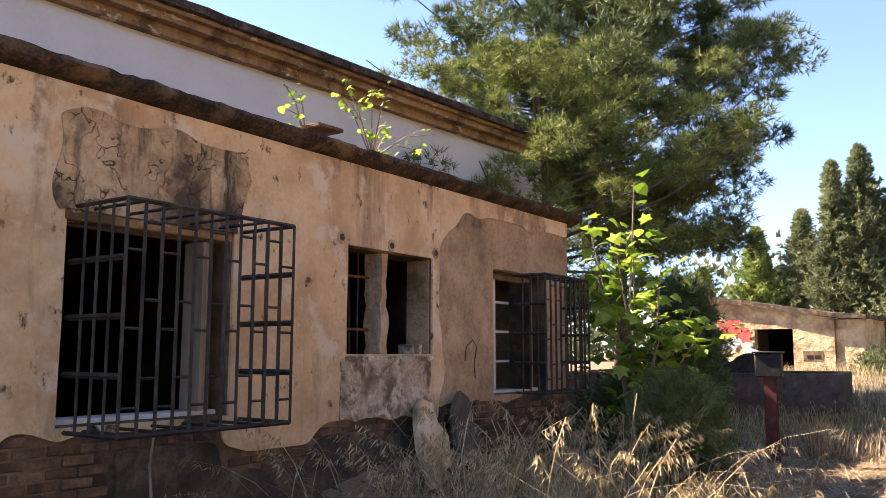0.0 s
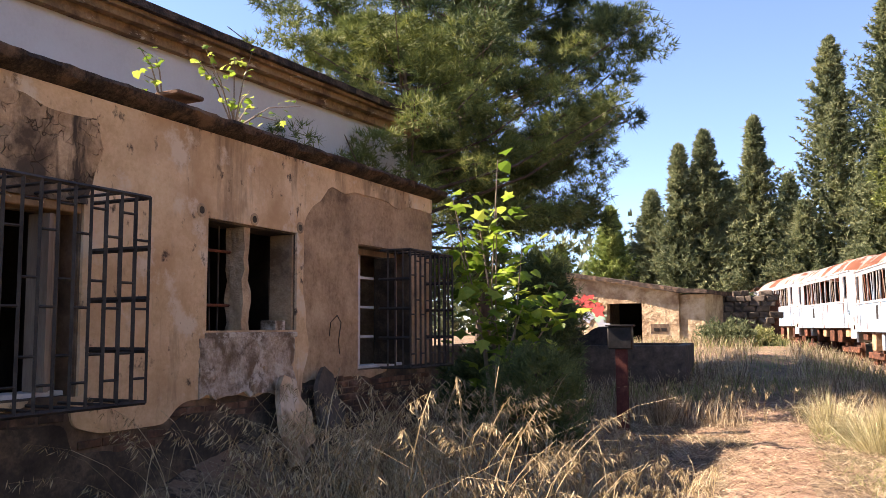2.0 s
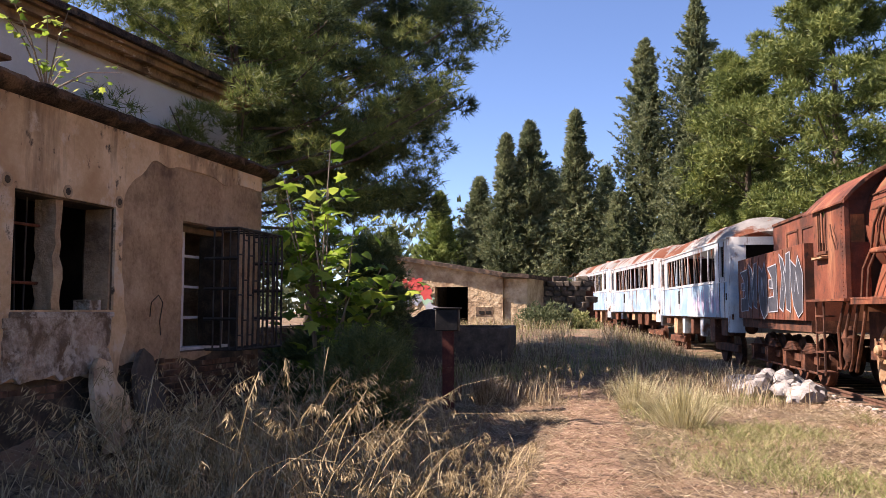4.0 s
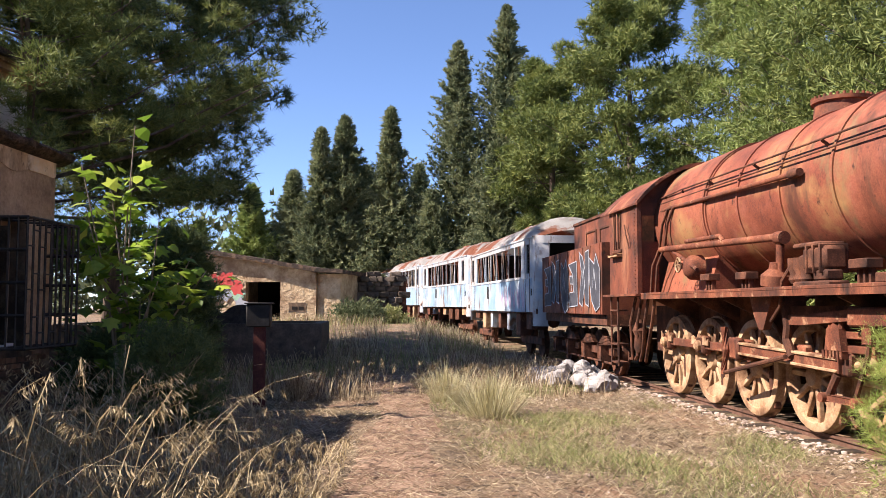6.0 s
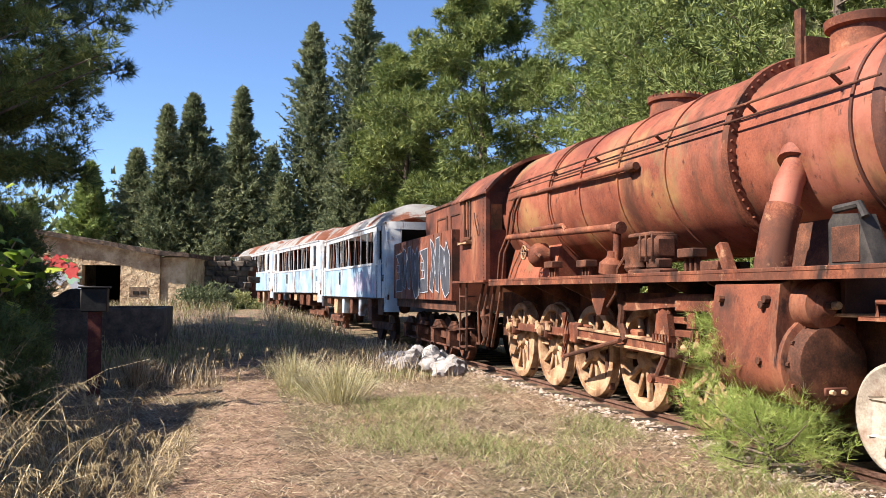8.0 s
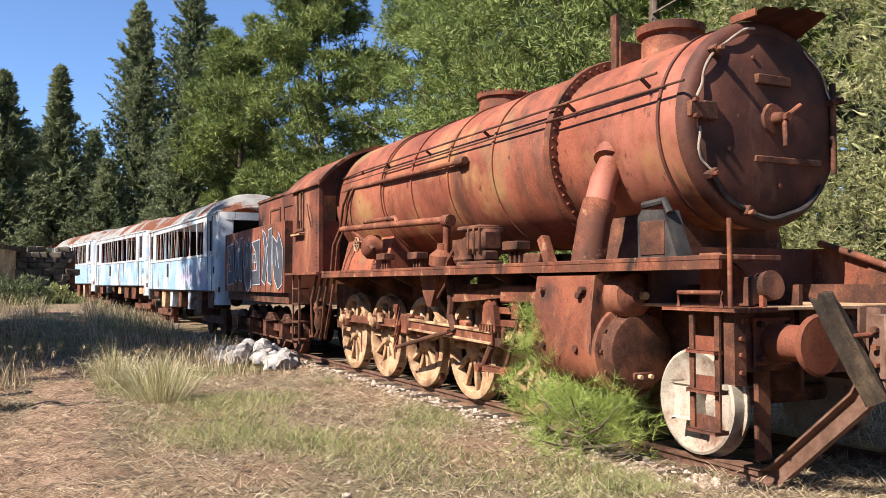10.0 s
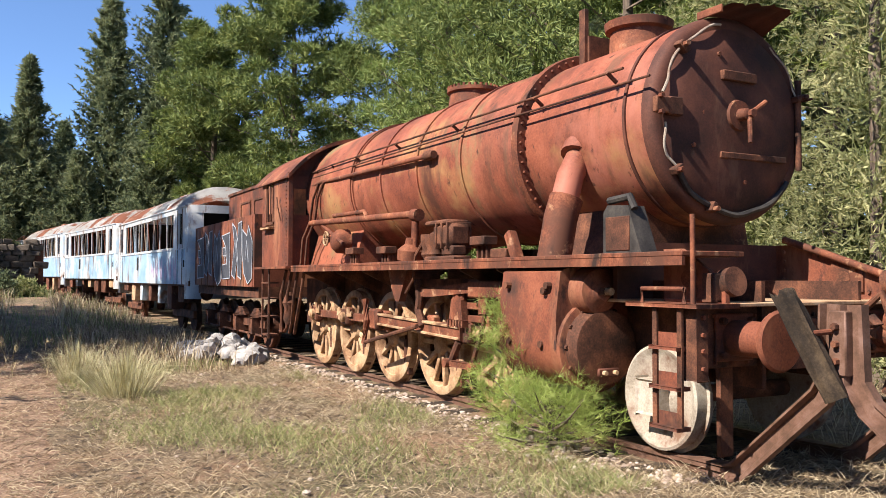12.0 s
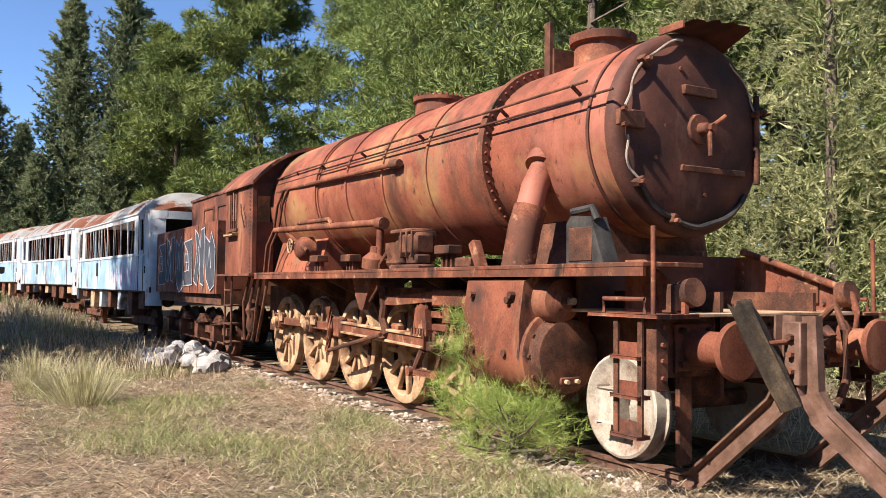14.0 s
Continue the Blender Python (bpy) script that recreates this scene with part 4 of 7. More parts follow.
        part("exhaust_pipe", tube(bmesh.new(), [(CX + s * 1.1, 14.3, 2.58), (CX + s * 1.17, 13.8, 2.56), (CX + s * 1.17, 9.98, 2.45), (CX + s * 1.17, 9.9, 2.42), (CX + s * 1.17, 9.87, 2.35), (CX + s * 1.17, 9.9, 1.95)], 0.05, 12), "rust", L, "thick horizontal steam pipe")
        part("pipe_flange", cyl(bmesh.new(), (CX + s * 1.17, 9.93, 2.44), (CX + s * 1.17, 9.76, 2.43), 0.08, n=14), "rust", L)
        part("auxiliary_pipe", tube(bmesh.new(), [(CX + s * 1.18, 12.9, 2.62), (CX + s * 1.18, 11.6, 2.60), (CX + s * 1.18, 11.5, 2.52)], 0.035, 10), "rust", L)
        # reversing rod with handwheel
        part("reverser_rod", tube(bmesh.new(), [(CX + s * 1.14, 13.7, 2.55), (CX + s * 1.25, 12.3, 2.15)], 0.03, 8), "rust", L)
        ring = [Matrix.Translation((CX + s * 1.30, 12.95, 2.25)) @ Vector((0, 0.11 * math.cos(t), 0.11 * math.sin(t))) for t in np.linspace(0, 2 * math.pi, 17)]
        bm = tube(bmesh.new(), ring, 0.016, 6)
        for k in range(3):
            t = math.pi * k / 3
            tube(bm, [(CX + s * 1.30, 12.95 + 0.1 * math.cos(t), 2.25 + 0.1 * math.sin(t)), (CX + s * 1.30, 12.95 - 0.1 * math.cos(t), 2.25 - 0.1 * math.sin(t))], 0.01, 5)
        part("handwheel", bm, "wheel", L, "small spoked valve handwheel")
        part("valve_body", lathe(bmesh.new(), (CX + s * 1.0, 12.75, 2.2), (CX + s * 1.28, 12.75, 2.2), [(0, 0.2), (0.18, 0.19), (0.26, 0.12), (0.28, 0.05)], 16), "rust", L)
        # sloping steam pipe to the cylinder
        part("steam_pipe", tube(bmesh.new(), [(CX + s * 0.83, 6.78, 2.85), (CX + s * 0.98, 6.75, 2.62), (CX + s * 1.08, 6.72, 2.35)], 0.135, 18), "boiler", L, "sloping outside steam pipe")
        part("steam_pipe_sleeve", tube(bmesh.new(), [(CX + s * 1.05, 6.72, 2.40), (CX + s * 1.12, 6.72, 2.2), (CX + s * 1.2, 6.72, 1.8)], 0.165, 18), "rust", L)
        part("steam_pipe_flange", tube(bmesh.new(), [(CX + s * 0.80, 6.79, 2.92), (CX + s * 0.86, 6.77, 2.82)], 0.19, 18), "boiler", L)
        # dark saddle bracket with slanting foot
        pts = [(5.52, 1.80), (5.70, 2.25), (5.98, 2.27), (6.04, 2.20), (6.04, 1.80)]
        if s < 0:
            part("saddle_bracket", prism(bmesh.new(), pts, "x", CX - 0.96, CX - 1.14), "dark_iron", L, "blackened cast bracket beside the saddle")
            part("bracket_plate", B(CX - 1.15, CX - 1.13, 5.68, 6.0, 1.86, 2.16, bevel=0.006), "rust_dark", L)
            part("bracket_pipe", tube(bmesh.new(), [(CX + s * 1.1, 6.0, 2.31), (CX + s * 1.1, 5.72, 2.33), (CX + s * 1.1, 5.66, 2.22)], 0.035, 8), "dark_iron", L)
        # running board
        part("running_board", B(CX + s * 1.4, CX + s * 0.75, 4.78 if s < 0 else 6.05, 14.62, 1.79, 1.83, bevel=0.006), "rust", L, "bent rusty running board")
        part("running_board_edge", B(CX + s * 1.4, CX + s * 1.37, 4.78 if s < 0 else 6.05, 14.62, 1.72, 1.79), "rust", L)
        # pump, lubricators and boxes on it
        pump = part("air_pump", B(CX + s * 1.17 - 0.15, CX + s * 1.17 + 0.15, 8.64, 9.1, 1.98, 2.27, bevel=0.05), "rust_dark", L, "greasy boxy feed pump")
        part("pump_cap", B(CX + s * 1.17 - 0.16, CX + s * 1.17 + 0.16, 8.72, 9.28, 2.25, 2.31, bevel=0.02), "rust_dark", pump)
        for k in range(3):
            part("pump_rib", B(CX + s * 1.17 - 0.17, CX + s * 1.17 + 0.17, 8.68 + 0.14 * k, 8.71 + 0.14 * k, 1.96, 2.28, bevel=0.01), "rust_dark", pump)
        for k, y in enumerate((9.2, 9.33, 9.46)):
            part("pump_barrel", lathe(bmesh.new(), (CX + s * 1.2, y, 1.86), (CX + s * 1.2, y, 2.27 - 0.05 * k), [(0, 0.05), (0.05, 0.08), (0.12, 0.06), (0.18, 0.085), (0.3, 0.085), (0.33 - 0.05 * k, 0.04)], 12), "rust_dark", pump)
        part("pump_pipe", tube(bmesh.new(), [(CX + s * 1.26, 9.48, 2.05), (CX + s * 1.3, 9.6, 1.9), (CX + s * 1.28, 9.7, 1.6), (CX + s * 1.2, 10.1, 1.42)], 0.022, 6), "rust_dark", pump)
        part("pump_base", B(CX + s * 1.2 - 0.13, CX + s * 1.2 + 0.13, 8.55, 9.3, 1.8, 1.88, bevel=0.02), "rust_dark", L)
        part("pump_leg", B(CX + s * 1.2 - 0.1, CX + s * 1.2 + 0.1, 8.62, 8.9, 1.88, 2.0, bevel=0.02), "rust_dark", pump)
        for y, hh in ((11.92, 0.27), (10.72, 0.25), (8.05, 0.28), (7.6, 0.13)):
            bx = part("lubricator", B(CX + s * 1.2 - 0.1, CX + s * 1.2 + 0.08, y - 0.16, y + 0.16, 1.80 + hh - 0.1, 1.80 + hh, bevel=0.01), "rust_dark", L, "small rusty lubricator box")
            for dy in (-0.1, 0.0, 0.1):
                part("foot", B(CX + s * 1.2 - 0.03, CX + s * 1.2 + 0.03, y + dy - 0.02, y + dy + 0.02, 1.80, 1.80 + hh - 0.1), "rust_dark", bx)
        m = Matrix.Translation((CX + s * 1.22, 7.32, 1.8)) @ Matrix.Rotation(radians(-28), 4, "X")
        part("leaning_plate", box(bmesh.new(), -0.06, 0.06, -0.05, 0.06, 0, 0.34, bevel=0.02, m=m), "rust", L, "pale leaning bracket")
        part("check_valve", lathe(bmesh.new(), (CX + s * 1.2, 9.98, 1.8), (CX + s * 1.2, 9.93, 2.15), [(0, 0.1), (0.05, 0.17), (0.18, 0.17), (0.26, 0.08), (0.34, 0.07)], 14), "rust", L)
        # frame, brackets under the board
        part("frame_plate", B(CX + s * 0.56, CX + s * 0.60, 4.75, 16.0, 0.75, 1.6), "rust_dark", L)
        pts = [(10.7, 1.76), (10.55, 1.45), (10.43, 1.3), (10.32, 1.3), (10.2, 1.5), (10.02, 1.76)]
        part("link_bracket", prism(bmesh.new(), pts, "x", CX + s * 1.1, CX + s * 1.2), "rust", L, "triangular link bracket under the board")
        for y in (13.9, 12.3, 11.2, 8.3, 7.5):
            pts = [(CX + s * 0.6, 1.76), (CX + s * 1.36, 1.76), (CX + s * 1.36, 1.7), (CX + s * 0.6, 1.35)]
            part("board_bracket", prism(bmesh.new(), pts, "y", y, y + 0.03), "rust_dark", L)
        # cylinder block: valve chest above, cylinder below, curved casing
        cas = [(CX + s * 0.6, 1.70), (CX + s * 1.28, 1.72), (CX + s * 1.38, 1.68), (CX + s * 1.43, 1.3), (CX + s * 1.43, 1.0)]
        cas += [(CX + s * (1.0 + 0.43 * math.cos(t)), 1.0 + 0.42 * math.sin(t)) for t in np.linspace(-0.1, -math.pi, 12)]
        part("cylinder_casing", prism(bmesh.new(), cas, "y", 6.36, 7.35), "rust_plate", L, "rust-orange cylinder casing")
        part("cylinder_cover", lathe(bmesh.new(), (CX + s * 1.0, 6.37, 0.99), (CX + s * 1.0, 6.16, 0.99), [(0, 0.40), (0.05, 0.40), (0.07, 0.37), (0.12, 0.36), (0.2, 0.34), (0.21, 0.3)], 32), "rust_dark", L, "round cylinder cover")
        part("valve_cover", lathe(bmesh.new(), (CX + s * 1.08, 6.37, 1.5), (CX + s * 1.08, 6.1, 1.5), [(0, 0.22), (0.16, 0.215), (0.2, 0.2), (0.22, 0.12), (0.27, 0.08)], 24), "rust_plate", L, "valve chest cover")
        part("valve_chest_rear", lathe(bmesh.new(), (CX + s * 1.08, 7.34, 1.45), (CX + s * 1.08, 7.75, 1.43), [(0, 0.27), (0.1, 0.26), (0.16, 0.17), (0.4, 0.14), (0.41, 0.06)], 20), "rust", L)
        part("casing_rim", lathe(bmesh.new(), (CX + s * 1.0, 6.37, 0.99), (CX + s * 1.0, 6.30, 0.99), [(0, 0.40), (0, 0.43), (0.06, 0.43), (0.07, 0.40)], 32), "rust_plate", L)
        part("cover_eye", B(CX + s * 1.0 - 0.12, CX + s * 1.0 + 0.12, 6.14, 6.17, 0.72, 0.80, bevel=0.012), "soot", L, "oval eye in the cylinder cover")
        for dx in (-0.06, 0.06):
            part("eye_nut", cyl(bmesh.new(), (CX + s * 1.0 + dx, 6.15, 0.76), (CX + s * 1.0 + dx, 6.10, 0.76), 0.022, n=6), "wheel", L)
        part("valve_spindle", cyl(bmesh.new(), (CX + s * 1.08, 6.12, 1.5), (CX + s * 1.08, 6.0, 1.5), 0.035, n=10), "wheel", L)
        part("spindle_clamp", B(CX + s * 1.08 - 0.07, CX + s * 1.08 + 0.07, 6.06, 6.09, 1.47, 1.53, bevel=0.008), "rust_dark", L)
        for k in range(12):
            t = 2 * math.pi * k / 12
            part("stud", cyl(bmesh.new(), (CX + s * 1.0 + 0.37 * math.cos(t), 6.32, 0.99 + 0.37 * math.sin(t)), (CX + s * 1.0 + 0.37 * math.cos(t), 6.27, 0.99 + 0.37 * math.sin(t)), 0.02, n=6), "rust_dark", L)
        for y, z in ((7.2, 1.55), (6.5, 1.55), (6.55, 1.5), (7.15, 1.0), (6.6, 1.0)):
            part("casing_bolt", cyl(bmesh.new(), (CX + s * 1.40, y, z), (CX + s * 1.455, y, z), 0.035, n=8), "rust_dark", L)
        # slide bars, crosshead, rods
        X = CX + s * 1.0
        for z in (1.14, 1.29):
            part("slide_bar", B(X - 0.06, X + 0.06, 7.35, 9.1, z - 0.04, z + 0.04, bevel=0.008), "rust", L)
        xh = part("crosshead", B(X - 0.1, X + 0.12, 8.58, 9.02, 0.84, 1.10, bevel=0.03), "rust", L, "crosshead between the slide bars")
        part("crosshead_cheek", prism(bmesh.new(), [(8.66, 1.1), (9.0, 1.1), (8.94, 1.36), (8.8, 1.42), (8.7, 1.36)], "x", X + s * 0.06, X + s * 0.14), "rust", xh)
        for k in range(6):
            part("crosshead_bolt", B(X + s * 0.1, X + s * 0.17, 8.60 + 0.07 * k, 8.64 + 0.07 * k, 1.04, 1.12, bevel=0.004), "rust", xh)
        for k in range(3):
            part("crosshead_nut", cyl(bmesh.new(), (X + s * 0.1, 8.72 + 0.1 * k, 1.36 + 0.03 * (k % 2)), (X + s * 0.1, 8.72 + 0.1 * k, 1.46 + 0.03 * (k % 2)), 0.028, n=6), "rust", xh)
        part("piston_rod", cyl(bmesh.new(), (X, 7.3, 0.97), (X, 8.62, 0.97), 0.05, n=14), "wheel", L)
        part("piston_gland", lathe(bmesh.new(), (X, 7.35, 0.97), (X, 7.75, 0.97), [(0, 0.2), (0.08, 0.19), (0.1, 0.12), (0.3, 0.11), (0.31, 0.14), (0.4, 0.13)], 18), "rust", L)
        # connecting rod with fluted sides
        cm = Matrix.Translation((CX + s * 1.12, 8.72, 0.955)) @ Matrix.Rotation(radians(1.4), 4, "X")
        rod = part("connecting_rod", box(bmesh.new(), -0.022, 0.022, 0, 2.66, -0.08, 0.08, m=cm), "rust", L, "long fluted connecting rod")
        for z in (-0.075, 0.06):
            part("rod_flange", box(bmesh.new(), -0.045, 0.045, 0.02, 2.64, z, z + 0.035, bevel=0.008, m=cm), "wheel", rod)
        part("big_end", box(bmesh.new(), -0.06, 0.06, 2.42, 2.86, -0.15, 0.15, bevel=0.03, m=cm), "rust", rod)
        part("coupling_rod", B(CX + s * 0.98 - 0.035, CX + s * 0.98 + 0.035, 8.25, 14.3, 0.93, 1.06, bevel=0.015), "rust", L, "coupling rod along the wheels")
        for y in (8.25, 9.77, 11.28, 12.78, 14.28):
            part("rod_bearing", box(bmesh.new(), -0.07, 0.07, -0.15, 0.15, -0.13, 0.15, bevel=0.03, m=Matrix.Translation((CX + s * 0.98, y, 0.99))), "rust", L)
            part("crank_pin", lathe(bmesh.new(), (CX + s * 1.0, y, 0.99), (CX + s * 1.13, y, 0.99), [(0, 0.085), (0.1, 0.08), (0.13, 0.05)], 14), "wheel", L)
        # valve gear
        part("valve_spindle_guide", box(bmesh.new(), -0.09, 0.09, 7.72, 8.46, -0.1, 0.1, bevel=0.02, m=Matrix.Translation((CX + s * 1.1, 0, 1.49))), "rust", L, "square valve spindle guide")
        part("radius_rod", prism(bmesh.new(), [(8.42, 1.45), (8.42, 1.57), (9.6, 1.49), (9.82, 1.5), (9.82, 1.38), (9.5, 1.38)], "x", CX + s * 1.08, CX + s * 1.15), "rust", L, "tapered radius rod")
        part("combination_lever", tube(bmesh.new(), [(CX + s * 1.17, 8.06, 1.34), (CX + s * 1.17, 8.12, 1.1), (CX + s * 1.17, 8.36, 0.66)], 0.03, 6), "rust_dark", L)
        part("lever_fork", B(CX + s * 1.12, CX + s * 1.2, 8.0, 8.16, 1.22, 1.40, bevel=0.012), "rust", L)
        part("union_link", B(CX + s * 1.12, CX + s * 1.19, 8.3, 8.98, 0.57, 0.64, bevel=0.01), "rust", L)
        for y in (8.32, 8.94):
            part("link_pin", cyl(bmesh.new(), (CX + s * 1.1, y, 0.605), (CX + s * 1.24, y, 0.605), 0.055, n=10), "rust", L)
        part("drop_arm", tube(bmesh.new(), [(CX + s * 1.12, 8.78, 0.86), (CX + s * 1.14, 8.86, 0.72), (CX + s * 1.15, 8.92, 0.6)], 0.045, 8), "rust_dark", L)
        part("drain_cock", tube(bmesh.new(), [(CX + s * 1.2, 8.4, 0.6), (CX + s * 1.2, 8.42, 0.46), (CX + s * 1.2, 8.3, 0.36)], 0.022, 6), "rust_dark", L)
        part("expansion_link", tube(bmesh.new(), [(CX + s * 1.14, 9.7, 1.0), (CX + s * 1.14, 9.84, 1.2), (CX + s * 1.14, 9.8, 1.36), (CX + s * 1.14, 9.84, 1.6)], 0.055, 8), "rust_dark", L)
        part("eccentric_rod", tube(bmesh.new(), [(CX + s * 1.22, 9.72, 1.0), (CX + s * 1.22, 11.45, 0.68)], 0.03, 8), "rust_dark", L)
        part("return_crank", tube(bmesh.new(), [(CX + s * 1.2, 11.5, 1.3), (CX + s * 1.21, 11.42, 1.0), (CX + s * 1.22, 11.5, 0.66)], 0.06, 8, 0.7), "rust", L)
        # guard plates standing over the rear wheels, with torn top edges
        for y0, y1 in ((11.15, 11.75), (12.45, 13.1), (14.0, 14.5)):
            pts = [(y0, 1.0), (y1, 1.0)] + [(y1 - (y1 - y0) * k / 9, 1.12 + 0.05 * math.sin(k * 2.1 + y0) + 0.03 * math.sin(k * 5.3)) for k in range(10)]
            part("guard_plate", prism(bmesh.new(), pts, "x", CX + s * 1.03, CX + s * 1.05), "wheel", L, "torn pale guard plate")
        # brake hangers between the wheels
        for y in (9.25, 10.8, 12.35, 13.85):
            part("brake_hanger", box(bmesh.new(), -0.04, 0.04, -0.03, 0.03, 0.25, 1.1, bevel=0.01, m=Matrix.Translation((CX + s * 0.8, y, 0))), "rust_dark", L)
            part("brake_block", box(bmesh.new(), -0.06, 0.06, -0.05, 0.04, 0.4, 0.75, bevel=0.015, m=Matrix.Translation((CX + s * 0.8, y + 0.06, 0))), "rust_dark", L)
        for y in (8.25, 9.77, 11.28, 12.78, 14.28):
            spoked(L, y, CX + s * 0.87, s, 0.66, 11, "wheel")
        # leading wheel
        lw = new("leading_wheel")
        attach(lw, L)
        zc = RAIL + 0.49
        part("disc", lathe(bmesh.new(), (CX + s * 0.70, 5.66, zc), (CX + s * 0.86, 5.66, zc), [(0, 0.49), (0.03, 0.49), (0.035, 0.46), (0.14, 0.455), (0.15, 0.43), (0.13, 0.39), (0.11, 0.36), (0.1, 0.2), (0.14, 0.16), (0.16, 0.1)], 40), "wheel_white", lw, "pale solid leading wheel")
        part("axle_box", B(CX + s * 0.86, CX + s * 0.98, 5.53, 5.79, zc - 0.14, zc + 0.16, bevel=0.02), "wheel_white", lw)
        # front: sloped frame horn, step, platform, buffers
        pts = [(5.35, 1.86), (5.15, 1.86), (4.74, 1.62), (4.68, 1.5), (4.68, 1.43), (5.35, 1.43)] if s < 0 else [(6.0, 1.95), (5.77, 1.95), (4.86, 1.63), (4.72, 1.55), (4.72, 1.43), (6.0, 1.43)]
        horn = part("frame_horn", prism(bmesh.new(), pts, "x", CX + s * 1.02, CX + s * 1.06), "rust_plate", L, "sloping front frame plate")
        part("horn_angle", B(CX + s * 0.98, CX + s * 1.10, 4.72, 5.3 if s < 0 else 6.0, 1.43, 1.455), "rust_plate", horn)
        for k in range(7):
            y = 4.8 + (0.07 if s < 0 else 0.17) * k
            part("rivet", cyl(bmesh.new(), (CX + s * 1.02 - 0.02, y, 1.50), (CX + s * 1.06 + 0.02, y, 1.50), 0.018, n=6), "rust_plate", horn)
        if s > 0:
            for k in range(5):
                part("rivet", cyl(bmesh.new(), (CX + 1.0, 5.9, 1.52 + 0.09 * k), (CX + 1.08, 5.9, 1.52 + 0.09 * k), 0.018, n=6), "rust_plate", horn)
            part("eye_plate", prism(bmesh.new(), [(5.02, 1.5), (5.42, 1.5), (5.42, 1.66), (5.34, 1.76), (5.1, 1.76), (5.02, 1.66)], "x", CX + 0.995, CX + 1.02), "rust", horn, "riveted plate round an eye hole")
        part("horn_boss", lathe(bmesh.new(), (CX + s * 1.04 - 0.05, 5.05 if s < 0 else 5.22, 1.62), (CX + s * 1.04 + 0.05, 5.05 if s < 0 else 5.22, 1.62), [(0, 0.03), (0, 0.07), (0.1, 0.07), (0.1, 0.03)], 18), "rust_dark", L)
        part("front_step_plate", B(CX + s * 1.02, CX + s * 1.45, 4.58, 5.36, 1.40, 1.43, bevel=0.005), "rust", L, "small front platform")
        part("platform_rail", tube(bmesh.new(), [(CX + s * 1.38, 5.25, 1.43), (CX + s * 1.38, 5.25, 1.54), (CX + s * 1.38, 4.78, 1.54), (CX + s * 1.38, 4.78, 1.43)], 0.018, 8), "rust", L)
        part("lamp_rod", tube(bmesh.new(), [(CX + s * 1.36, 4.71, 1.43), (CX + s * 1.36, 4.71, 2.10)], 0.02, 10), "rust", L, "upright lamp rod")
        b = part("buffer", lathe(bmesh.new(), (CX + s * 0.87, 4.80, 1.16), (CX + s * 0.87, 4.30, 1.16), [(0, 0.17), (0.02, 0.17), (0.021, 0.14), (0.40, 0.135), (0.401, 0.11), (0.43, 0.11), (0.431, 0.22), (0.455, 0.23), (0.475, 0.21), (0.48, 0.05)], 32), "rust_plate", L, "round sprung buffer")
        part("buffer_flange", B(CX + s * 0.87 - 0.2, CX + s * 0.87 + 0.2, 4.765, 4.80, 0.98, 1.35, bevel=0.01), "rust_plate", b)
        for dx in (-0.15, 0.15):
            for dz in (-0.13, 0.13):
                part("bolt", cyl(bmesh.new(), (CX + s * 0.87 + dx, 4.77, 1.165 + dz), (CX + s * 0.87 + dx, 4.72, 1.165 + dz), 0.028, n=6), "rust_dark", b)
        part("lamp_bracket", cyl(bmesh.new(), (CX + s * 0.97, 4.76, 1.58), (CX + s * 0.97, 4.66, 1.60), 0.115, n=18), "rust_dark", L, "round lamp socket")
        part("lamp_bracket_post", B(CX + s * 1.08 - 0.05, CX + s * 1.08 + 0.05, 4.72, 4.86, 1.43, 1.66, bevel=0.01), "rust_dark", L)
        # hanging step ladder
        lad = part("step_ladder", B(CX + s * 1.40, CX + s * 1.42, 5.04, 5.09, 0.5, 1.42), "rust_dark", L, "hanging step ladder")
        part("stringer", B(CX + s * 1.40, CX + s * 1.42, 4.77, 4.82, 0.5, 1.42), "rust_dark", lad)
        for z in (0.48, 0.78, 1.08):
            part("tread", B(CX + s * 1.33, CX + s * 1.46, 4.78, 5.08, z, z + 0.025, bevel=0.005), "rust_plate", lad)
            part("tread_back", B(CX + s * 1.40, CX + s * 1.41, 4.83, 5.03, z + 0.025, z + 0.13), "rust_plate", lad)
    # middle of the front
    part("frame_stretcher", B(CX - 0.56, CX + 0.56, 4.7, 16.0, 0.9, 1.3), "rust_dark", L)
    part("saddle", prism(bmesh.new(), [(CX - 0.75, 1.6), (CX + 0.75, 1.6), (CX + 0.55, 2.35), (CX - 0.55, 2.35)], "y", 6.2, 7.4), "rust_dark", L, "smokebox saddle")
    part("front_deck", B(CX - 1.02, CX + 1.02, 4.62, 6.2, 1.405, 1.435, bevel=0.006), "wheel", L, "pale worn front deck")
    part("dark_front_plate", B(CX - 1.02, CX + 1.02, 6.0, 6.05, 1.435, 1.95), "soot", L, "dark upright plate under the smokebox")
    beam = part("buffer_beam", B(CX - 1.27, CX + 1.27, 4.80, 4.88, 0.93, 1.40, bevel=0.008), "rust_dark", L, "riveted buffer beam with dark paint remains")
    for k in range(30):
        x = CX - 1.23 + 2.46 * k / 29
        for z in (0.97, 1.33):
            if k % 2 == 0 or z > 1.1:
                part("rivet", cyl(bmesh.new(), (x, 4.80, z), (x, 4.775, z), 0.018, 0.012, 6), "rust_plate", beam)
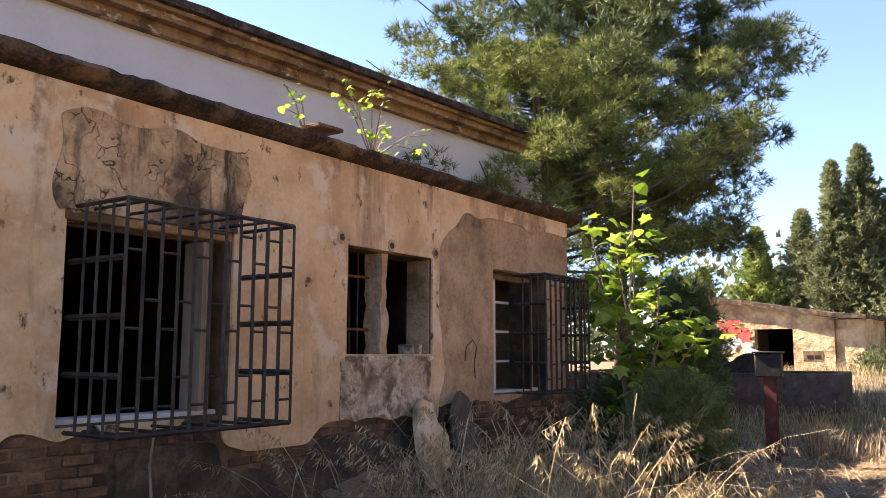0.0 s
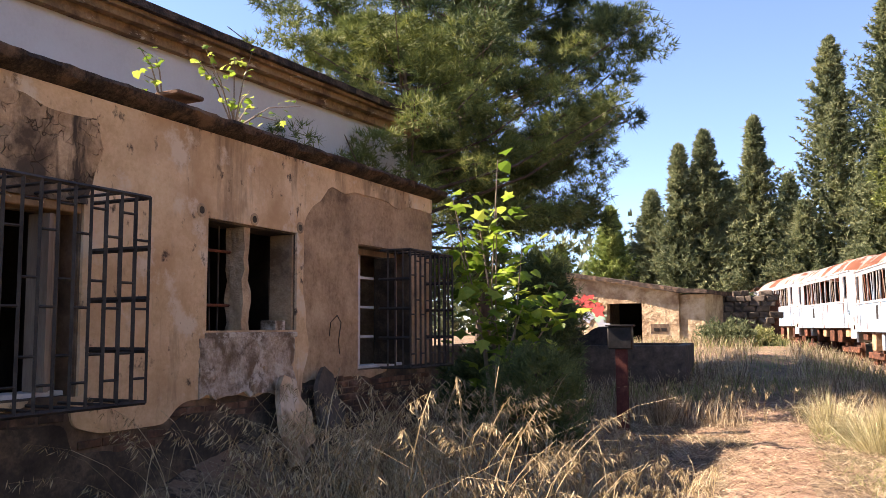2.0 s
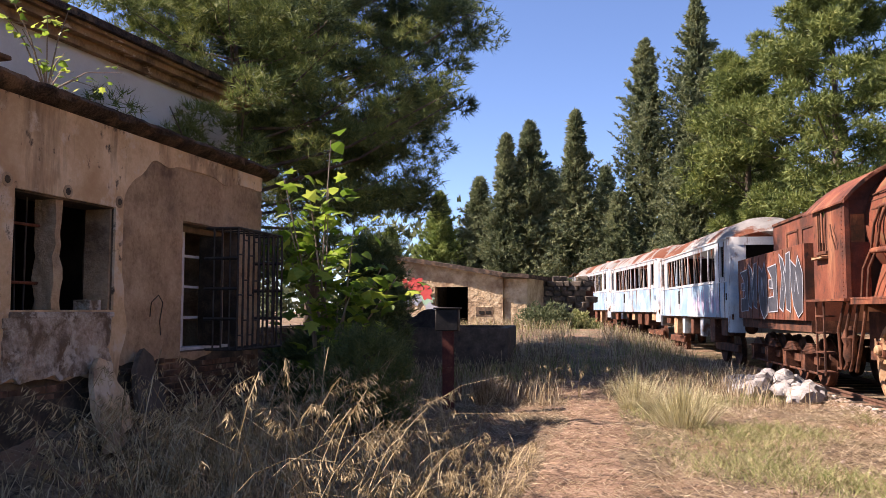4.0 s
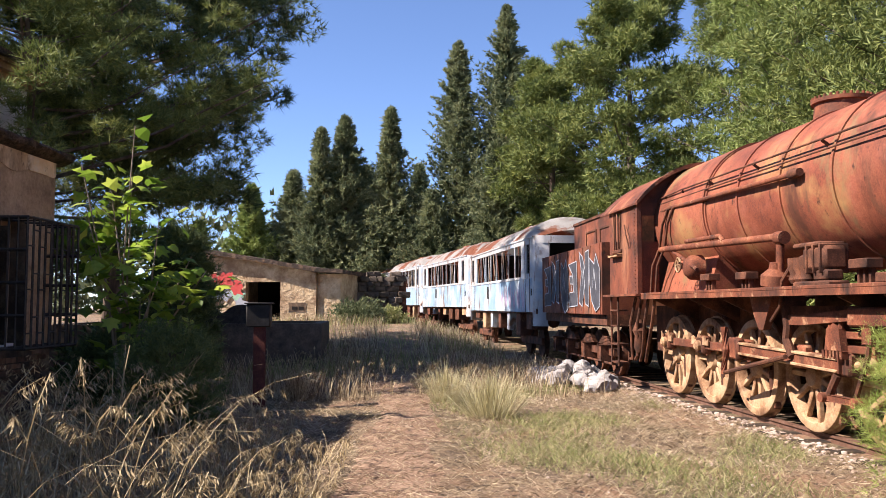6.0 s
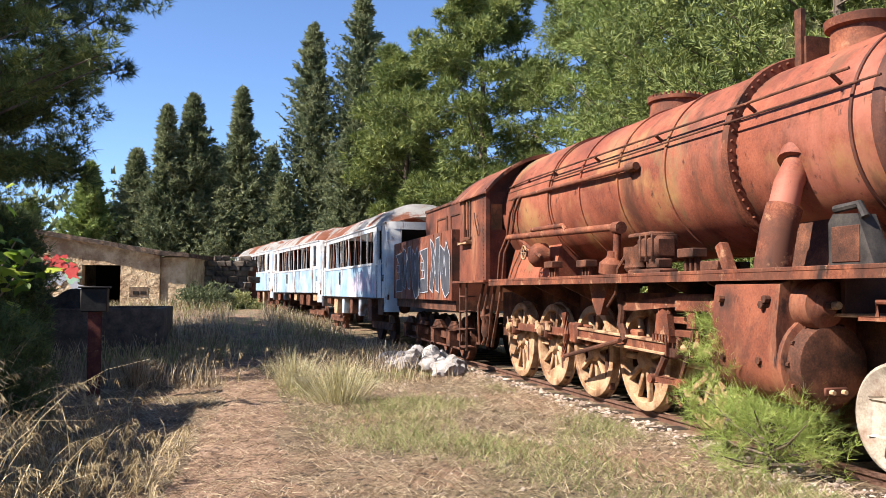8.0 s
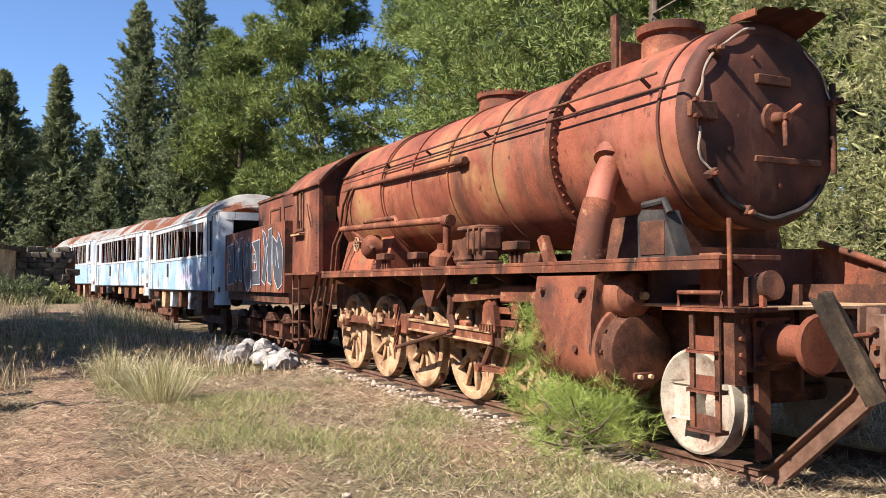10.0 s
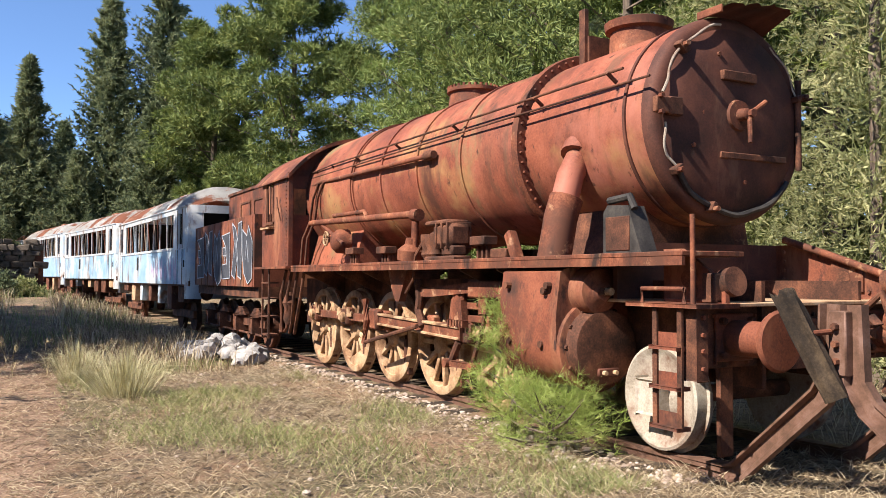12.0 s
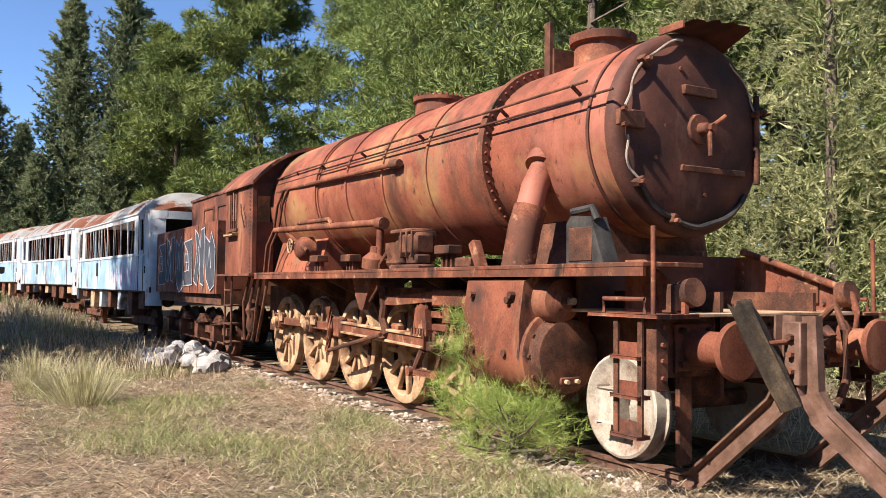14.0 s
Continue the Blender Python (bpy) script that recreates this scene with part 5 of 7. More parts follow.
    for sx in (-1, 1):
        cheek = part("beam_cheek", B(CX + sx * 1.27, CX + sx * 1.37, 4.66, 4.80, 0.86, 1.40, bevel=0.008), "rust_dark", L, "bolted plate at the beam's end")
        for z in (0.95, 1.08, 1.2, 1.33):
            part("bolt", cyl(bmesh.new(), (CX + sx * 1.32, 4.66, z), (CX + sx * 1.32, 4.635, z), 0.018, n=6), "rust_plate", cheek)
    part("draw_hook", tube(bmesh.new(), [(CX, 4.6, 1.15), (CX, 4.35, 1.17), (CX, 4.22, 1.2), (CX, 4.18, 1.27), (CX, 4.24, 1.32)], 0.045, 8), "rust_dark", L, "draw hook")
    part("brake_hose", tube(bmesh.new(), [(CX + 0.4, 4.6, 1.35), (CX + 0.4, 4.42, 1.5), (CX + 0.42, 4.36, 1.3), (CX + 0.42, 4.34, 0.9), (CX + 0.4, 4.4, 0.7)], 0.035, 8), "rust_dark", L, "hanging brake hose")
    part("vacuum_pipe", tube(bmesh.new(), [(CX + 0.96, 5.85, 2.0), (CX + 0.96, 5.4, 1.86), (CX + 0.97, 4.75, 1.64), (CX + 0.97, 4.66, 1.58), (CX + 0.97, 4.62, 1.45), (CX + 0.97, 4.62, 1.28), (CX + 0.9, 4.62, 1.22)], 0.035, 10), "rust", L, "bent front pipe")
    part("pipe_cock", lathe(bmesh.new(), (CX + 0.78, 4.62, 1.18), (CX + 0.78, 4.62, 1.36), [(0, 0.05), (0.04, 0.07), (0.12, 0.07), (0.18, 0.03)], 10), "rust", L)
    part("guard_iron", B(CX - 0.85, CX - 0.7, 4.95, 5.0, 0.2, 0.95, bevel=0.01), "rust_dark", L)
    # cab
    cab = part("cab", wall_panels(bmesh.new(), 14.62, 16.32, 1.82, 3.45, CX - 1.42, CX - 1.39, [(15.55, 16.05, 2.68, 3.38)]), "rust_plate", L, "rusty driver's cab with open windows")
    part("cab_side", wall_panels(bmesh.new(), 14.62, 16.32, 1.82, 3.45, CX + 1.39, CX + 1.42, [(15.55, 16.05, 2.68, 3.38)]), "rust_plate", cab)
    for s in (-1, 1):
        fr = bmesh.new()
        for z0, z1, w0, w1 in ((1.82, 2.75, 1.02, 1.39), (3.22, 3.45, 0.9, 1.39)):
            box(fr, CX + s * w0, CX + s * w1, 14.62, 14.65, z0, z1)
        box(fr, CX + s * 1.32, CX + s * 1.39, 14.62, 14.65, 2.75, 3.22)
        part("cab_front", fr, "rust_plate", cab, "narrow front sheet with a window hole")
        part("cab_front_edge", B(CX + s * 1.36, CX + s * 1.425, 14.56, 14.62, 1.82, 3.5, bevel=0.006), "rust_plate", cab)
        for k in range(22):
            part("rivet", cyl(bmesh.new(), (CX + s * 1.425, 14.72, 1.88 + 0.073 * k), (CX + s * 1.437, 14.72, 1.88 + 0.073 * k), 0.016, 0.01, 6), "rust_plate", cab)
        part("window_frame", B(CX + s * 1.42, CX + s * 1.45, 15.5, 16.1, 2.62, 2.67), "rust_dark", cab)
        part("arm_rest", B(CX + s * 1.40, CX + s * 1.52, 15.5, 16.1, 2.54, 2.58, bevel=0.01), "wheel", cab)
        for k in range(3):
            part("window_bar", B(CX + s * 1.395, CX + s * 1.415, 15.62 + 0.16 * k, 15.66 + 0.16 * k, 2.68, 3.38), "rust_dark", cab)
        part("cab_handrail", tube(bmesh.new(), [(CX + s * 1.46, 14.95, 2.65), (CX + s * 1.5, 15.0, 2.9), (CX + s * 1.46, 15.2, 3.1)], 0.012, 6), "rust_dark", cab)
        for j, z in enumerate((0.5, 0.85, 1.2, 1.5)):
            part("cab_step", B(CX + s * 1.2, CX + s * 1.42, 15.9, 16.35, z, z + 0.03), "rust_dark", cab)
        part("step_hanger", B(CX + s * 1.38, CX + s * 1.41, 15.88, 15.93, 0.45, 1.82), "rust_dark", cab)
        part("step_hanger", B(CX + s * 1.38, CX + s * 1.41, 16.32, 16.37, 0.45, 1.82), "rust_dark", cab)
        part("cab_floor_edge", B(CX + s * 0.8, CX + s * 1.5, 14.5, 16.6, 1.78, 1.82), "rust", cab)
        for k in range(4):
            part("injector_pipe", tube(bmesh.new(), [(CX + s * 1.25, 14.2 + 0.35 * k, 1.75), (CX + s * 1.28, 14.3 + 0.4 * k, 1.3), (CX + s * 1.25, 14.6 + 0.3 * k, 0.9 - 0.1 * k), (CX + s * 1.2, 14.9 + 0.3 * k, 0.6)], 0.03, 8), "rust_dark", cab)
        part("injector", lathe(bmesh.new(), (CX + s * 1.2, 15.2, 0.75), (CX + s * 1.2, 15.2, 1.35), [(0, 0.08), (0.1, 0.12), (0.3, 0.1), (0.4, 0.14), (0.6, 0.06)], 12), "rust_dark", cab)
    roof = [(CX - 1.48 + 2.96 * k / 20, 3.43 + 0.72 * (1 - abs(2 * k / 20 - 1) ** 2.4)) for k in range(21)]
    part("cab_roof", prism(bmesh.new(), roof + [(x, z - 0.03) for x, z in roof[::-1]], "y", 14.45, 16.75), "rust_plate", cab, "arched cab roof")
    rim = [(x, z + 0.025) for x, z in roof]
    part("roof_rim", prism(bmesh.new(), rim + [(x, z - 0.07) for x, z in rim[::-1]], "y", 14.40, 14.47), "rust", cab)
    part("cab_front_arch", prism(bmesh.new(), [(CX - 1.39, 3.3)] + [(x, z - 0.035) for x, z in roof[1:-1]] + [(CX + 1.39, 3.3)], "y", 14.66, 14.69), "soot", cab)
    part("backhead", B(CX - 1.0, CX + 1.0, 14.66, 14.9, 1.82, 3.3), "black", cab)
    part("axle", cyl(bmesh.new(), (CX - 0.8, 5.66, RAIL + 0.49), (CX + 0.8, 5.66, RAIL + 0.49), 0.08, n=12), "rust_dark", L)
    for y in (8.25, 9.77, 11.28, 12.78, 14.28):
        part("axle", cyl(bmesh.new(), (CX - 0.8, y, RAIL + 0.66), (CX + 0.8, y, RAIL + 0.66), 0.1, n=12), "rust_dark", L)
    part("ash_pan", prism(bmesh.new(), [(CX - 0.55, 0.4), (CX + 0.55, 0.4), (CX + 0.55, 1.8), (CX - 0.55, 1.8)], "y", 12.5, 14.4), "rust_dark", L)
    return L


loco()


def strokes(parent, name, lines, x, r, mat, label):
    """Sprayed lines on a side sheet that faces -x: flat ribbons 2 mm proud, each a polyline of (y, z)."""
    bm = bmesh.new()
    for line in lines:
        for (y0, z0), (y1, z1) in zip(line, line[1:]):
            d = Vector((y1 - y0, z1 - z0))
            nrm = Vector((-d.y, d.x)).normalized() * r
            q = d.normalized() * r * 0.6
            pts = [(y0 - q.x + nrm.x, z0 - q.y + nrm.y), (y1 + q.x + nrm.x, z1 + q.y + nrm.y), (y1 + q.x - nrm.x, z1 + q.y - nrm.y), (y0 - q.x - nrm.x, z0 - q.y - nrm.y)]
            prism(bm, pts, "x", x - 0.004, x)
    return part(name, bm, mat, parent, label, smooth=False)


def tender():
    T = thing("tender", (CX, 20, RAIL), "rusty coal tender with sprayed grey and white graffiti", "tender")
    y0, y1 = 17.0, 23.0
    sh = part("side_sheet", B(CX - 1.40, CX - 1.36, y0, y1, 1.42, 2.92, bevel=0.005), "rust_plate", T, "rust-brown side sheet")
    part("side_sheet", B(CX + 1.36, CX + 1.40, y0, y1, 1.42, 2.92, bevel=0.005), "rust_plate", T)
    part("end_sheet", B(CX - 1.36, CX + 1.36, y0, y0 + 0.04, 1.42, 2.92), "rust_plate", T)
    part("end_sheet", B(CX - 1.36, CX + 1.36, y1 - 0.04, y1, 1.42, 2.92), "rust_plate", T)
    part("tank_top", B(CX - 1.36, CX + 1.36, y0 + 0.04, y1 - 0.04, 2.70, 2.74), "rust_dark", T)
    bk = [(17.05, 2.74), (17.05, 3.35), (17.5, 3.66), (20.9, 3.60), (20.9, 2.74)]
    part("coal_bunker", prism(bmesh.new(), bk, "x", CX - 1.0, CX - 0.96), "rust_plate", T, "inset coal bunker side")
    part("coal_bunker", prism(bmesh.new(), bk, "x", CX + 0.96, CX + 1.0), "rust_plate", T)
    part("bunker_end", B(CX - 0.96, CX + 0.96, 20.86, 20.9, 2.74, 3.6), "rust_plate", T)
    part("bunker_front", B(CX - 0.96, CX + 0.96, 17.06, 17.1, 2.74, 3.5), "rust_plate", T)
    part("bunker_edge", B(CX - 1.03, CX - 0.94, 17.5, 20.9, 3.60, 3.66), "rust_dark", T)
    for a, b in ((17.6, 18.5), (18.8, 19.7)):
        fr = bmesh.new()
        for p, q, z0, z1 in ((a, b, 3.32, 3.36), (a, b, 2.76, 2.8), (a, a + 0.04, 2.8, 3.32), (b - 0.04, b, 2.8, 3.32)):
            box(fr, CX - 1.02, CX - 1.0, p, q, z0, z1)
        part("locker_frame", fr, "rust_dark", T)
    part("underframe", B(CX - 1.3, CX + 1.3, y0, y1, 1.2, 1.42), "rust_dark", T)
    for s in (-1, 1):
        for y in (17.9, 19.3, 20.9, 22.3):
            w = new("tender_wheel")
            attach(w, T)
            part("disc", lathe(bmesh.new(), (CX + s * 0.7, y, RAIL + 0.48), (CX + s * 0.85, y, RAIL + 0.48), [(0, 0.51), (0.03, 0.51), (0.035, 0.48), (0.14, 0.475), (0.15, 0.45), (0.12, 0.4), (0.1, 0.2), (0.15, 0.12)], 30), "rust_dark", w)
            part("axle_box", B(CX + s * 0.95, CX + s * 1.2, y - 0.14, y + 0.14, 0.42, 0.76, bevel=0.03), "rust_dark", w, "rusty axle box")
            bm = bmesh.new()
            for k in range(6):
                hw = 0.5 - 0.06 * k
                box(bm, CX + s * 1.0, CX + s * 1.1, y - hw, y + hw, 0.78 + 0.03 * k, 0.802 + 0.03 * k)
            part("leaf_spring", bm, "rust_dark", w, "laminated spring")
        for y in (18.6, 21.6):
            part("bogie_frame", B(CX + s * 1.0, CX + s * 1.06, y - 1.25, y + 1.25, 0.55, 0.7, bevel=0.01), "rust_dark", T)
        part("brake_rod", cyl(bmesh.new(), (CX + s * 1.15, 17.1, 0.4), (CX + s * 1.15, 22.8, 0.42), 0.025, n=8), "rust_dark", T)
    for k in range(9):
        y = 17.1 + 0.72 * k
        part("angle_iron", B(CX - 1.412, CX - 1.40, y, y + 0.03, 1.43, 2.9), "rust_plate", T)
    # bulging sprayed shapes: dark grey fill with pale outlines
    letters = [(17.1, 0.55, 0.1), (18.0, 0.62, -0.05), (19.0, 0.5, 0.05), (19.9, 0.6, 0.0), (20.9, 0.55, 0.08), (21.8, 0.5, 0.0)]
    out = []
    for i, (y, hh, tilt) in enumerate(letters):
        zc = 2.15 + 0.06 * math.sin(i * 2.0)
        if i % 3 == 1:
            pts = [(y, zc - hh), (y + 0.3, zc - hh * 0.9), (y + 0.34, zc - 0.1), (y + 0.55, zc - hh), (y + 0.85, zc - hh * 0.85), (y + 0.6, zc + 0.15), (y + 0.8, zc + hh), (y + 0.5, zc + hh * 0.8), (y + 0.3, zc + 0.2), (y + 0.26, zc + hh * 0.95), (y - 0.05, zc + hh)]
        elif i % 3 == 2:
            pts = [(y, zc - hh), (y + 0.8, zc - hh * 1.05), (y + 0.78, zc - hh * 0.4), (y + 0.35, zc - hh * 0.35), (y + 0.36, zc), (y + 0.7, zc + 0.02), (y + 0.72, zc + hh * 0.4), (y + 0.4, zc + hh * 0.4), (y + 0.84, zc + hh * 0.95), (y + 0.05, zc + hh * 1.05)]
        else:
            pts = [(y + 0.02, zc - hh), (y + 0.35, zc - hh - 0.12), (y + 0.66, zc - hh * 0.8), (y + 0.8, zc - 0.05), (y + 0.72 + tilt, zc + hh * 0.9), (y + 0.42, zc + hh * 0.62), (y + 0.2 + tilt, zc + hh), (y - 0.02, zc + 0.2)]
        part("graffiti_shape", prism(bmesh.new(), pts, "x", CX - 1.416, CX - 1.4135), "graf_grey", T, "dark grey sprayed shape", smooth=False)
        out.append(pts + [pts[0]])
        out.append([(y + 0.3, zc - 0.2), (y + 0.45, zc + 0.25), (y + 0.55, zc - 0.15)])
    strokes(T, "graffiti_outline", out, CX - 1.416, 0.01, "graf_white", "pale sprayed outlines")
    return T


tender()


def buffer_stop():
    """A stop bent from old rails, with a rotten beam leaning on it."""
    S = thing("buffer_stop", (CX, 4.0, 0), "buffer stop of bent rusty rails at the track's end", "buffer stop")
    sec = [(-0.065, -0.09), (0.065, -0.09), (0.065, -0.07), (0.015, -0.055), (0.015, 0.03), (0.036, 0.045), (0.036, 0.08), (-0.036, 0.08), (-0.036, 0.045), (-0.015, 0.03), (-0.015, -0.055), (-0.065, -0.07)]

    def bent(pts, x, name):
        bm = bmesh.new()
        pts = [Vector((x, *p)) for p in pts]
        rings = []
        for i, p in enumerate(pts):
            a = (p - pts[i - 1]).normalized() if i else (pts[1] - p).normalized()
            b = (pts[i + 1] - p).normalized() if i < len(pts) - 1 else a
            d = (a + b).normalized()
            nrm = d.cross(Vector((1, 0, 0))).normalized() * -1
            k = 1 / max(0.5, math.sqrt((1 + a.dot(b)) / 2))
            rings.append([bm.verts.new(p + Vector((1, 0, 0)) * u * 1.05 + nrm * v * k * 0.92) for u, v in sec])
        n = len(sec)
        for p, q in zip(rings, rings[1:]):
            for i in range(n):
                bm.faces.new((p[i], p[(i + 1) % n], q[(i + 1) % n], q[i]))
        bm.faces.new(rings[0][::-1])
        bm.faces.new(rings[-1])
        part(name, bm, "steel", S, "bent rusty rail", smooth=False)

    for x in (CX - 0.72, CX + 0.72):
        bent([(5.9, 0.03), (5.0, 0.05), (4.88, 0.09), (4.10, 0.78), (4.02, 0.92), (4.00, 1.44)], x, "rear_leg")
        bent([(2.75, 0.02), (3.72, 0.75), (3.82, 0.90), (3.84, 1.44)], x, "front_leg")
        part("fish_plate", B(x - 0.09, x + 0.09, 3.85, 3.99, 0.95, 1.40, bevel=0.01), "steel", S)
        for z in (1.05, 1.17, 1.29):
            part("bolt", cyl(bmesh.new(), (x - 0.09, 3.92, z), (x - 0.13, 3.92, z), 0.025, n=6), "rust_dark", S)
    part("cross_bolt", cyl(bmesh.new(), (CX - 1.02, 4.0, 1.24), (CX - 0.6, 3.92, 1.27), 0.02, n=8), "rust", S)
    FRAME[0] = Matrix.Identity(4)
    bm = bmesh.new()
    m, ln = frame_of((CX - 1.03, 4.16, 1.50), (CX - 0.84, 3.90, 0.80))
    box(bm, -0.10, 0.10, -0.07, 0.07, 0, ln, m=m)
    bmesh.ops.subdivide_edges(bm, edges=bm.edges[:], cuts=11, use_grid_fill=True)
    inv = m.inverted()
    for v in bm.verts:
        q = inv @ v.co
        end = max(0.0, 1 - q.z / 0.14)
        split = noise.noise(Vector((q.x * 22, q.y * 22, q.z * 2.5)))
        q += Vector((0.03 * split, 0.03 * noise.noise(Vector((q.x * 18, 7, q.z * 3))), end * 0.09 * split))
        q.x *= 1 + 0.18 * noise.noise(Vector((0, 3, q.z * 7)))
        v.co = m @ q
    part("beam", bm, "old_beam", S, "rotten wooden buffer beam hanging off the stop")


buffer_stop()

# ---- railcars ----
def railcar(near, far, dz, label, doors):
    """near, far: the ends of the side that faces the path. Drawn up with x across, y along, z over the rail."""
    d = Vector((far[0] - near[0], far[1] - near[1], 0))
    ln, W = d.length - 0.12, 2.6
    FRAME[0] = Matrix.Translation((near[0], near[1], dz)) @ Matrix.Rotation(-math.atan2(d.x, d.y), 4, "Z")
    C = thing("railcar", (W / 2, ln / 2, 0.1), label, "railcar", "railcars")
    z0, zb, zt, zg, zr = 1.42, 2.48, 3.44, 3.62, 4.26
    srnd = random.Random(int(ln * 77))
    a, b = 1.7, ln - 1.7
    wins = 8
    pitch = (b - a) / wins
    holes = [(a + 0.05, b - 0.05, zb, zt)]
    door_holes = [(0.75, 1.15, 2.55, 3.42), (ln - 1.15, ln - 0.75, 2.55, 3.42)]
    for x0, x1 in ((0.0, 0.05), (W - 0.05, W)):
        up = part("side", wall_panels(bmesh.new(), 0.35, ln - 0.35, 2.4, zg, x0, x1, holes + door_holes), "car_white", C, "flaking white side with smashed windows")
        part("lower_side", B(x0, x1, 0.35, ln - 0.35, z0, 2.4), "car_blue", C, "pale blue faded lower side")
        for k in range(wins + 1):
            y = min(max(a + pitch * k, a + 0.075), b - 0.075)
            part("window_pillar", B(x0 + 0.006, x1 - 0.006, y - 0.03, y + 0.03, zb, zt), "car_white", up)
            if k == wins:
                break
            for q in (0.18, 0.55):
                if srnd.random() < 0.15:
                    continue
                lean = pitch * srnd.uniform(0.25, 0.42) * (1 if q < 0.5 or srnd.random() < 0.7 else -0.6)
                y = a + pitch * (k + q) + 0.05
                m = box(bmesh.new(), x0 + 0.015, x1 - 0.015, -0.018, 0.018, 0, math.hypot(zt - zb, lean), m=Matrix.Translation((0, y, zb)) @ Matrix.Rotation(-math.atan2(lean, zt - zb), 4, "X"))
                part("window_strut", m, srnd.choice(("car_white", "wood", "wood", "rust", "rust")), up, "slanting bare strut")
    part("waist_rail", B(-0.02, 0.0, 0.4, ln - 0.4, 2.4, 2.43), "car_white", C)
    part("gutter", B(-0.03, 0.0, 0.2, ln - 0.2, zg - 0.04, zg), "car_white", C)
    # rounded ends with windscreens
    for e, s in ((0.0, 1), (ln, -1)):
        plan = [(0.0, 0.35), (0.03, 0.18), (0.12, 0.07), (0.3, 0.0), (W - 0.3, 0.0), (W - 0.12, 0.07), (W - 0.03, 0.18), (W, 0.35), (W - 0.06, 0.35), (W - 0.3, 0.06), (0.3, 0.06), (0.06, 0.35)]
        out = [(x, e + s * y) for x, y in plan]
        part("end_wall", prism(bmesh.new(), out, "z", 1.02, 2.42), "car_white", C, "rounded white end")
        part("end_header", prism(bmesh.new(), out, "z", 3.4, zg), "car_white", C)
        for x in (0.0, W - 0.42, W / 2 - 0.06):
            w = 0.42 if x != W / 2 - 0.06 else 0.12
            pil = [(x, 0.35), (x + 0.03, 0.15), (x + 0.15, 0.05), (x + w, 0.0), (x + w, 0.07), (x + 0.06, 0.35)] if x == 0.0 else ([(x, 0.0), (x + 0.27, 0.05), (x + 0.39, 0.15), (x + w, 0.35), (x + w - 0.06, 0.35), (x, 0.07)] if x > 2 else [(x, 0), (x + w, 0), (x + w, 0.06), (x, 0.06)])
            part("end_pillar", prism(bmesh.new(), [(p, e + s * q) for p, q in pil], "z", 2.42, 3.4), "car_white", C)
        # near-black partition: the shade inside the car as colour
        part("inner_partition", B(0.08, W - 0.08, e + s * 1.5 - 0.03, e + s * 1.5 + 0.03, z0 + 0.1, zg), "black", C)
        for x in (0.45, W - 0.45):
            part("buffer", lathe(bmesh.new(), (x, e, 1.15), (x, e - s * 0.35, 1.15), [(0, 0.09), (0.25, 0.09), (0.26, 0.17), (0.3, 0.17)], 14), "rust_dark", C)
    # roof: an arch that droops at both ends
    bm = bmesh.new()
    rings = []
    for y in (0.0, 0.12, 0.3, 0.6, 1.0, *np.linspace(1.6, ln - 1.6, 12), ln - 1.0, ln - 0.6, ln - 0.3, ln - 0.12, ln):
        e = min(y, ln - y)
        k = 1 - 0.75 * max(0, 1 - e / 1.0) ** 2
        inset = 0.3 * max(0, 1 - e / 0.35) ** 2
        rings.append([bm.verts.new((-0.02 + inset + (W + 0.04 - 2 * inset) * i / 14, y, zg - 0.005 + (zr - zg) * k * (1 - abs(2 * i / 14 - 1) ** 2.6))) for i in range(15)])
    for p, q in zip(rings, rings[1:]):
        for i in range(14):
            bm.faces.new((p[i], p[i + 1], q[i + 1], q[i]))
    bmesh.ops.solidify(bm, geom=bm.faces[:], thickness=0.03)
    part("roof", bm, "roof_rust", C, "white roof with broad rust patches")
    part("roof_vent", B(W / 2 - 0.3, W / 2 + 0.3, ln * 0.4, ln * 0.4 + 0.9, zr - 0.03, zr + 0.06, bevel=0.02), "roof_rust", C)
    part("floor", B(0.05, W - 0.05, 0.1, ln - 0.1, z0 - 0.05, z0 + 0.1), "rust_dark", C)
    # doors, hatches, underfloor gear
    for y in (0.68, ln - 1.22):
        part("door_line", B(-0.012, 0.0, y - 0.03, y, z0, zt + 0.1), "rust_dark", C)
        part("door_line", B(-0.012, 0.0, y + 0.54, y + 0.57, z0, zt + 0.1), "rust_dark", C)
    # hatches are flat dark plates, the opening's shade painted on
    for y, z, w, h in ((ln * 0.62, 1.85, 0.3, 0.45), (0.42, 1.9, 0.12, 0.2)):
        part("hatch", B(-0.008, 0.0, y, y + w, z, z + h), "black", C, "dark plate standing for an open hatch")
    rnd = random.Random(int(ln * 100))
    for k in range(7):
        y = 1.2 + (ln - 2.6) * k / 6
        w, h = rnd.uniform(0.3, 0.75), rnd.uniform(0.25, 0.7)
        part("equipment_box", B(0.1, 0.6, y - w / 2, y + w / 2, z0 - 0.05 - h, z0 - 0.05, bevel=0.02), rnd.choice(["rust", "rust_dark", "wheel", "rust_dark", "car_white"]), C, "rusty underfloor box")
    for y in (1.9, ln - 1.9):
        for dy in (-0.8, 0.8):
            for x in (0.45, W - 0.6):
                part("wheel", lathe(bmesh.new(), (x, y + dy, 0.52), (x + 0.13, y + dy, 0.52), [(0, 0.42), (0.1, 0.42), (0.11, 0.45), (0.13, 0.45)], 24), "rust_dark", C)
        part("bogie_frame", B(0.32, 0.42, y - 1.3, y + 1.3, 0.45, 0.68, bevel=0.02), "rust_dark", C)
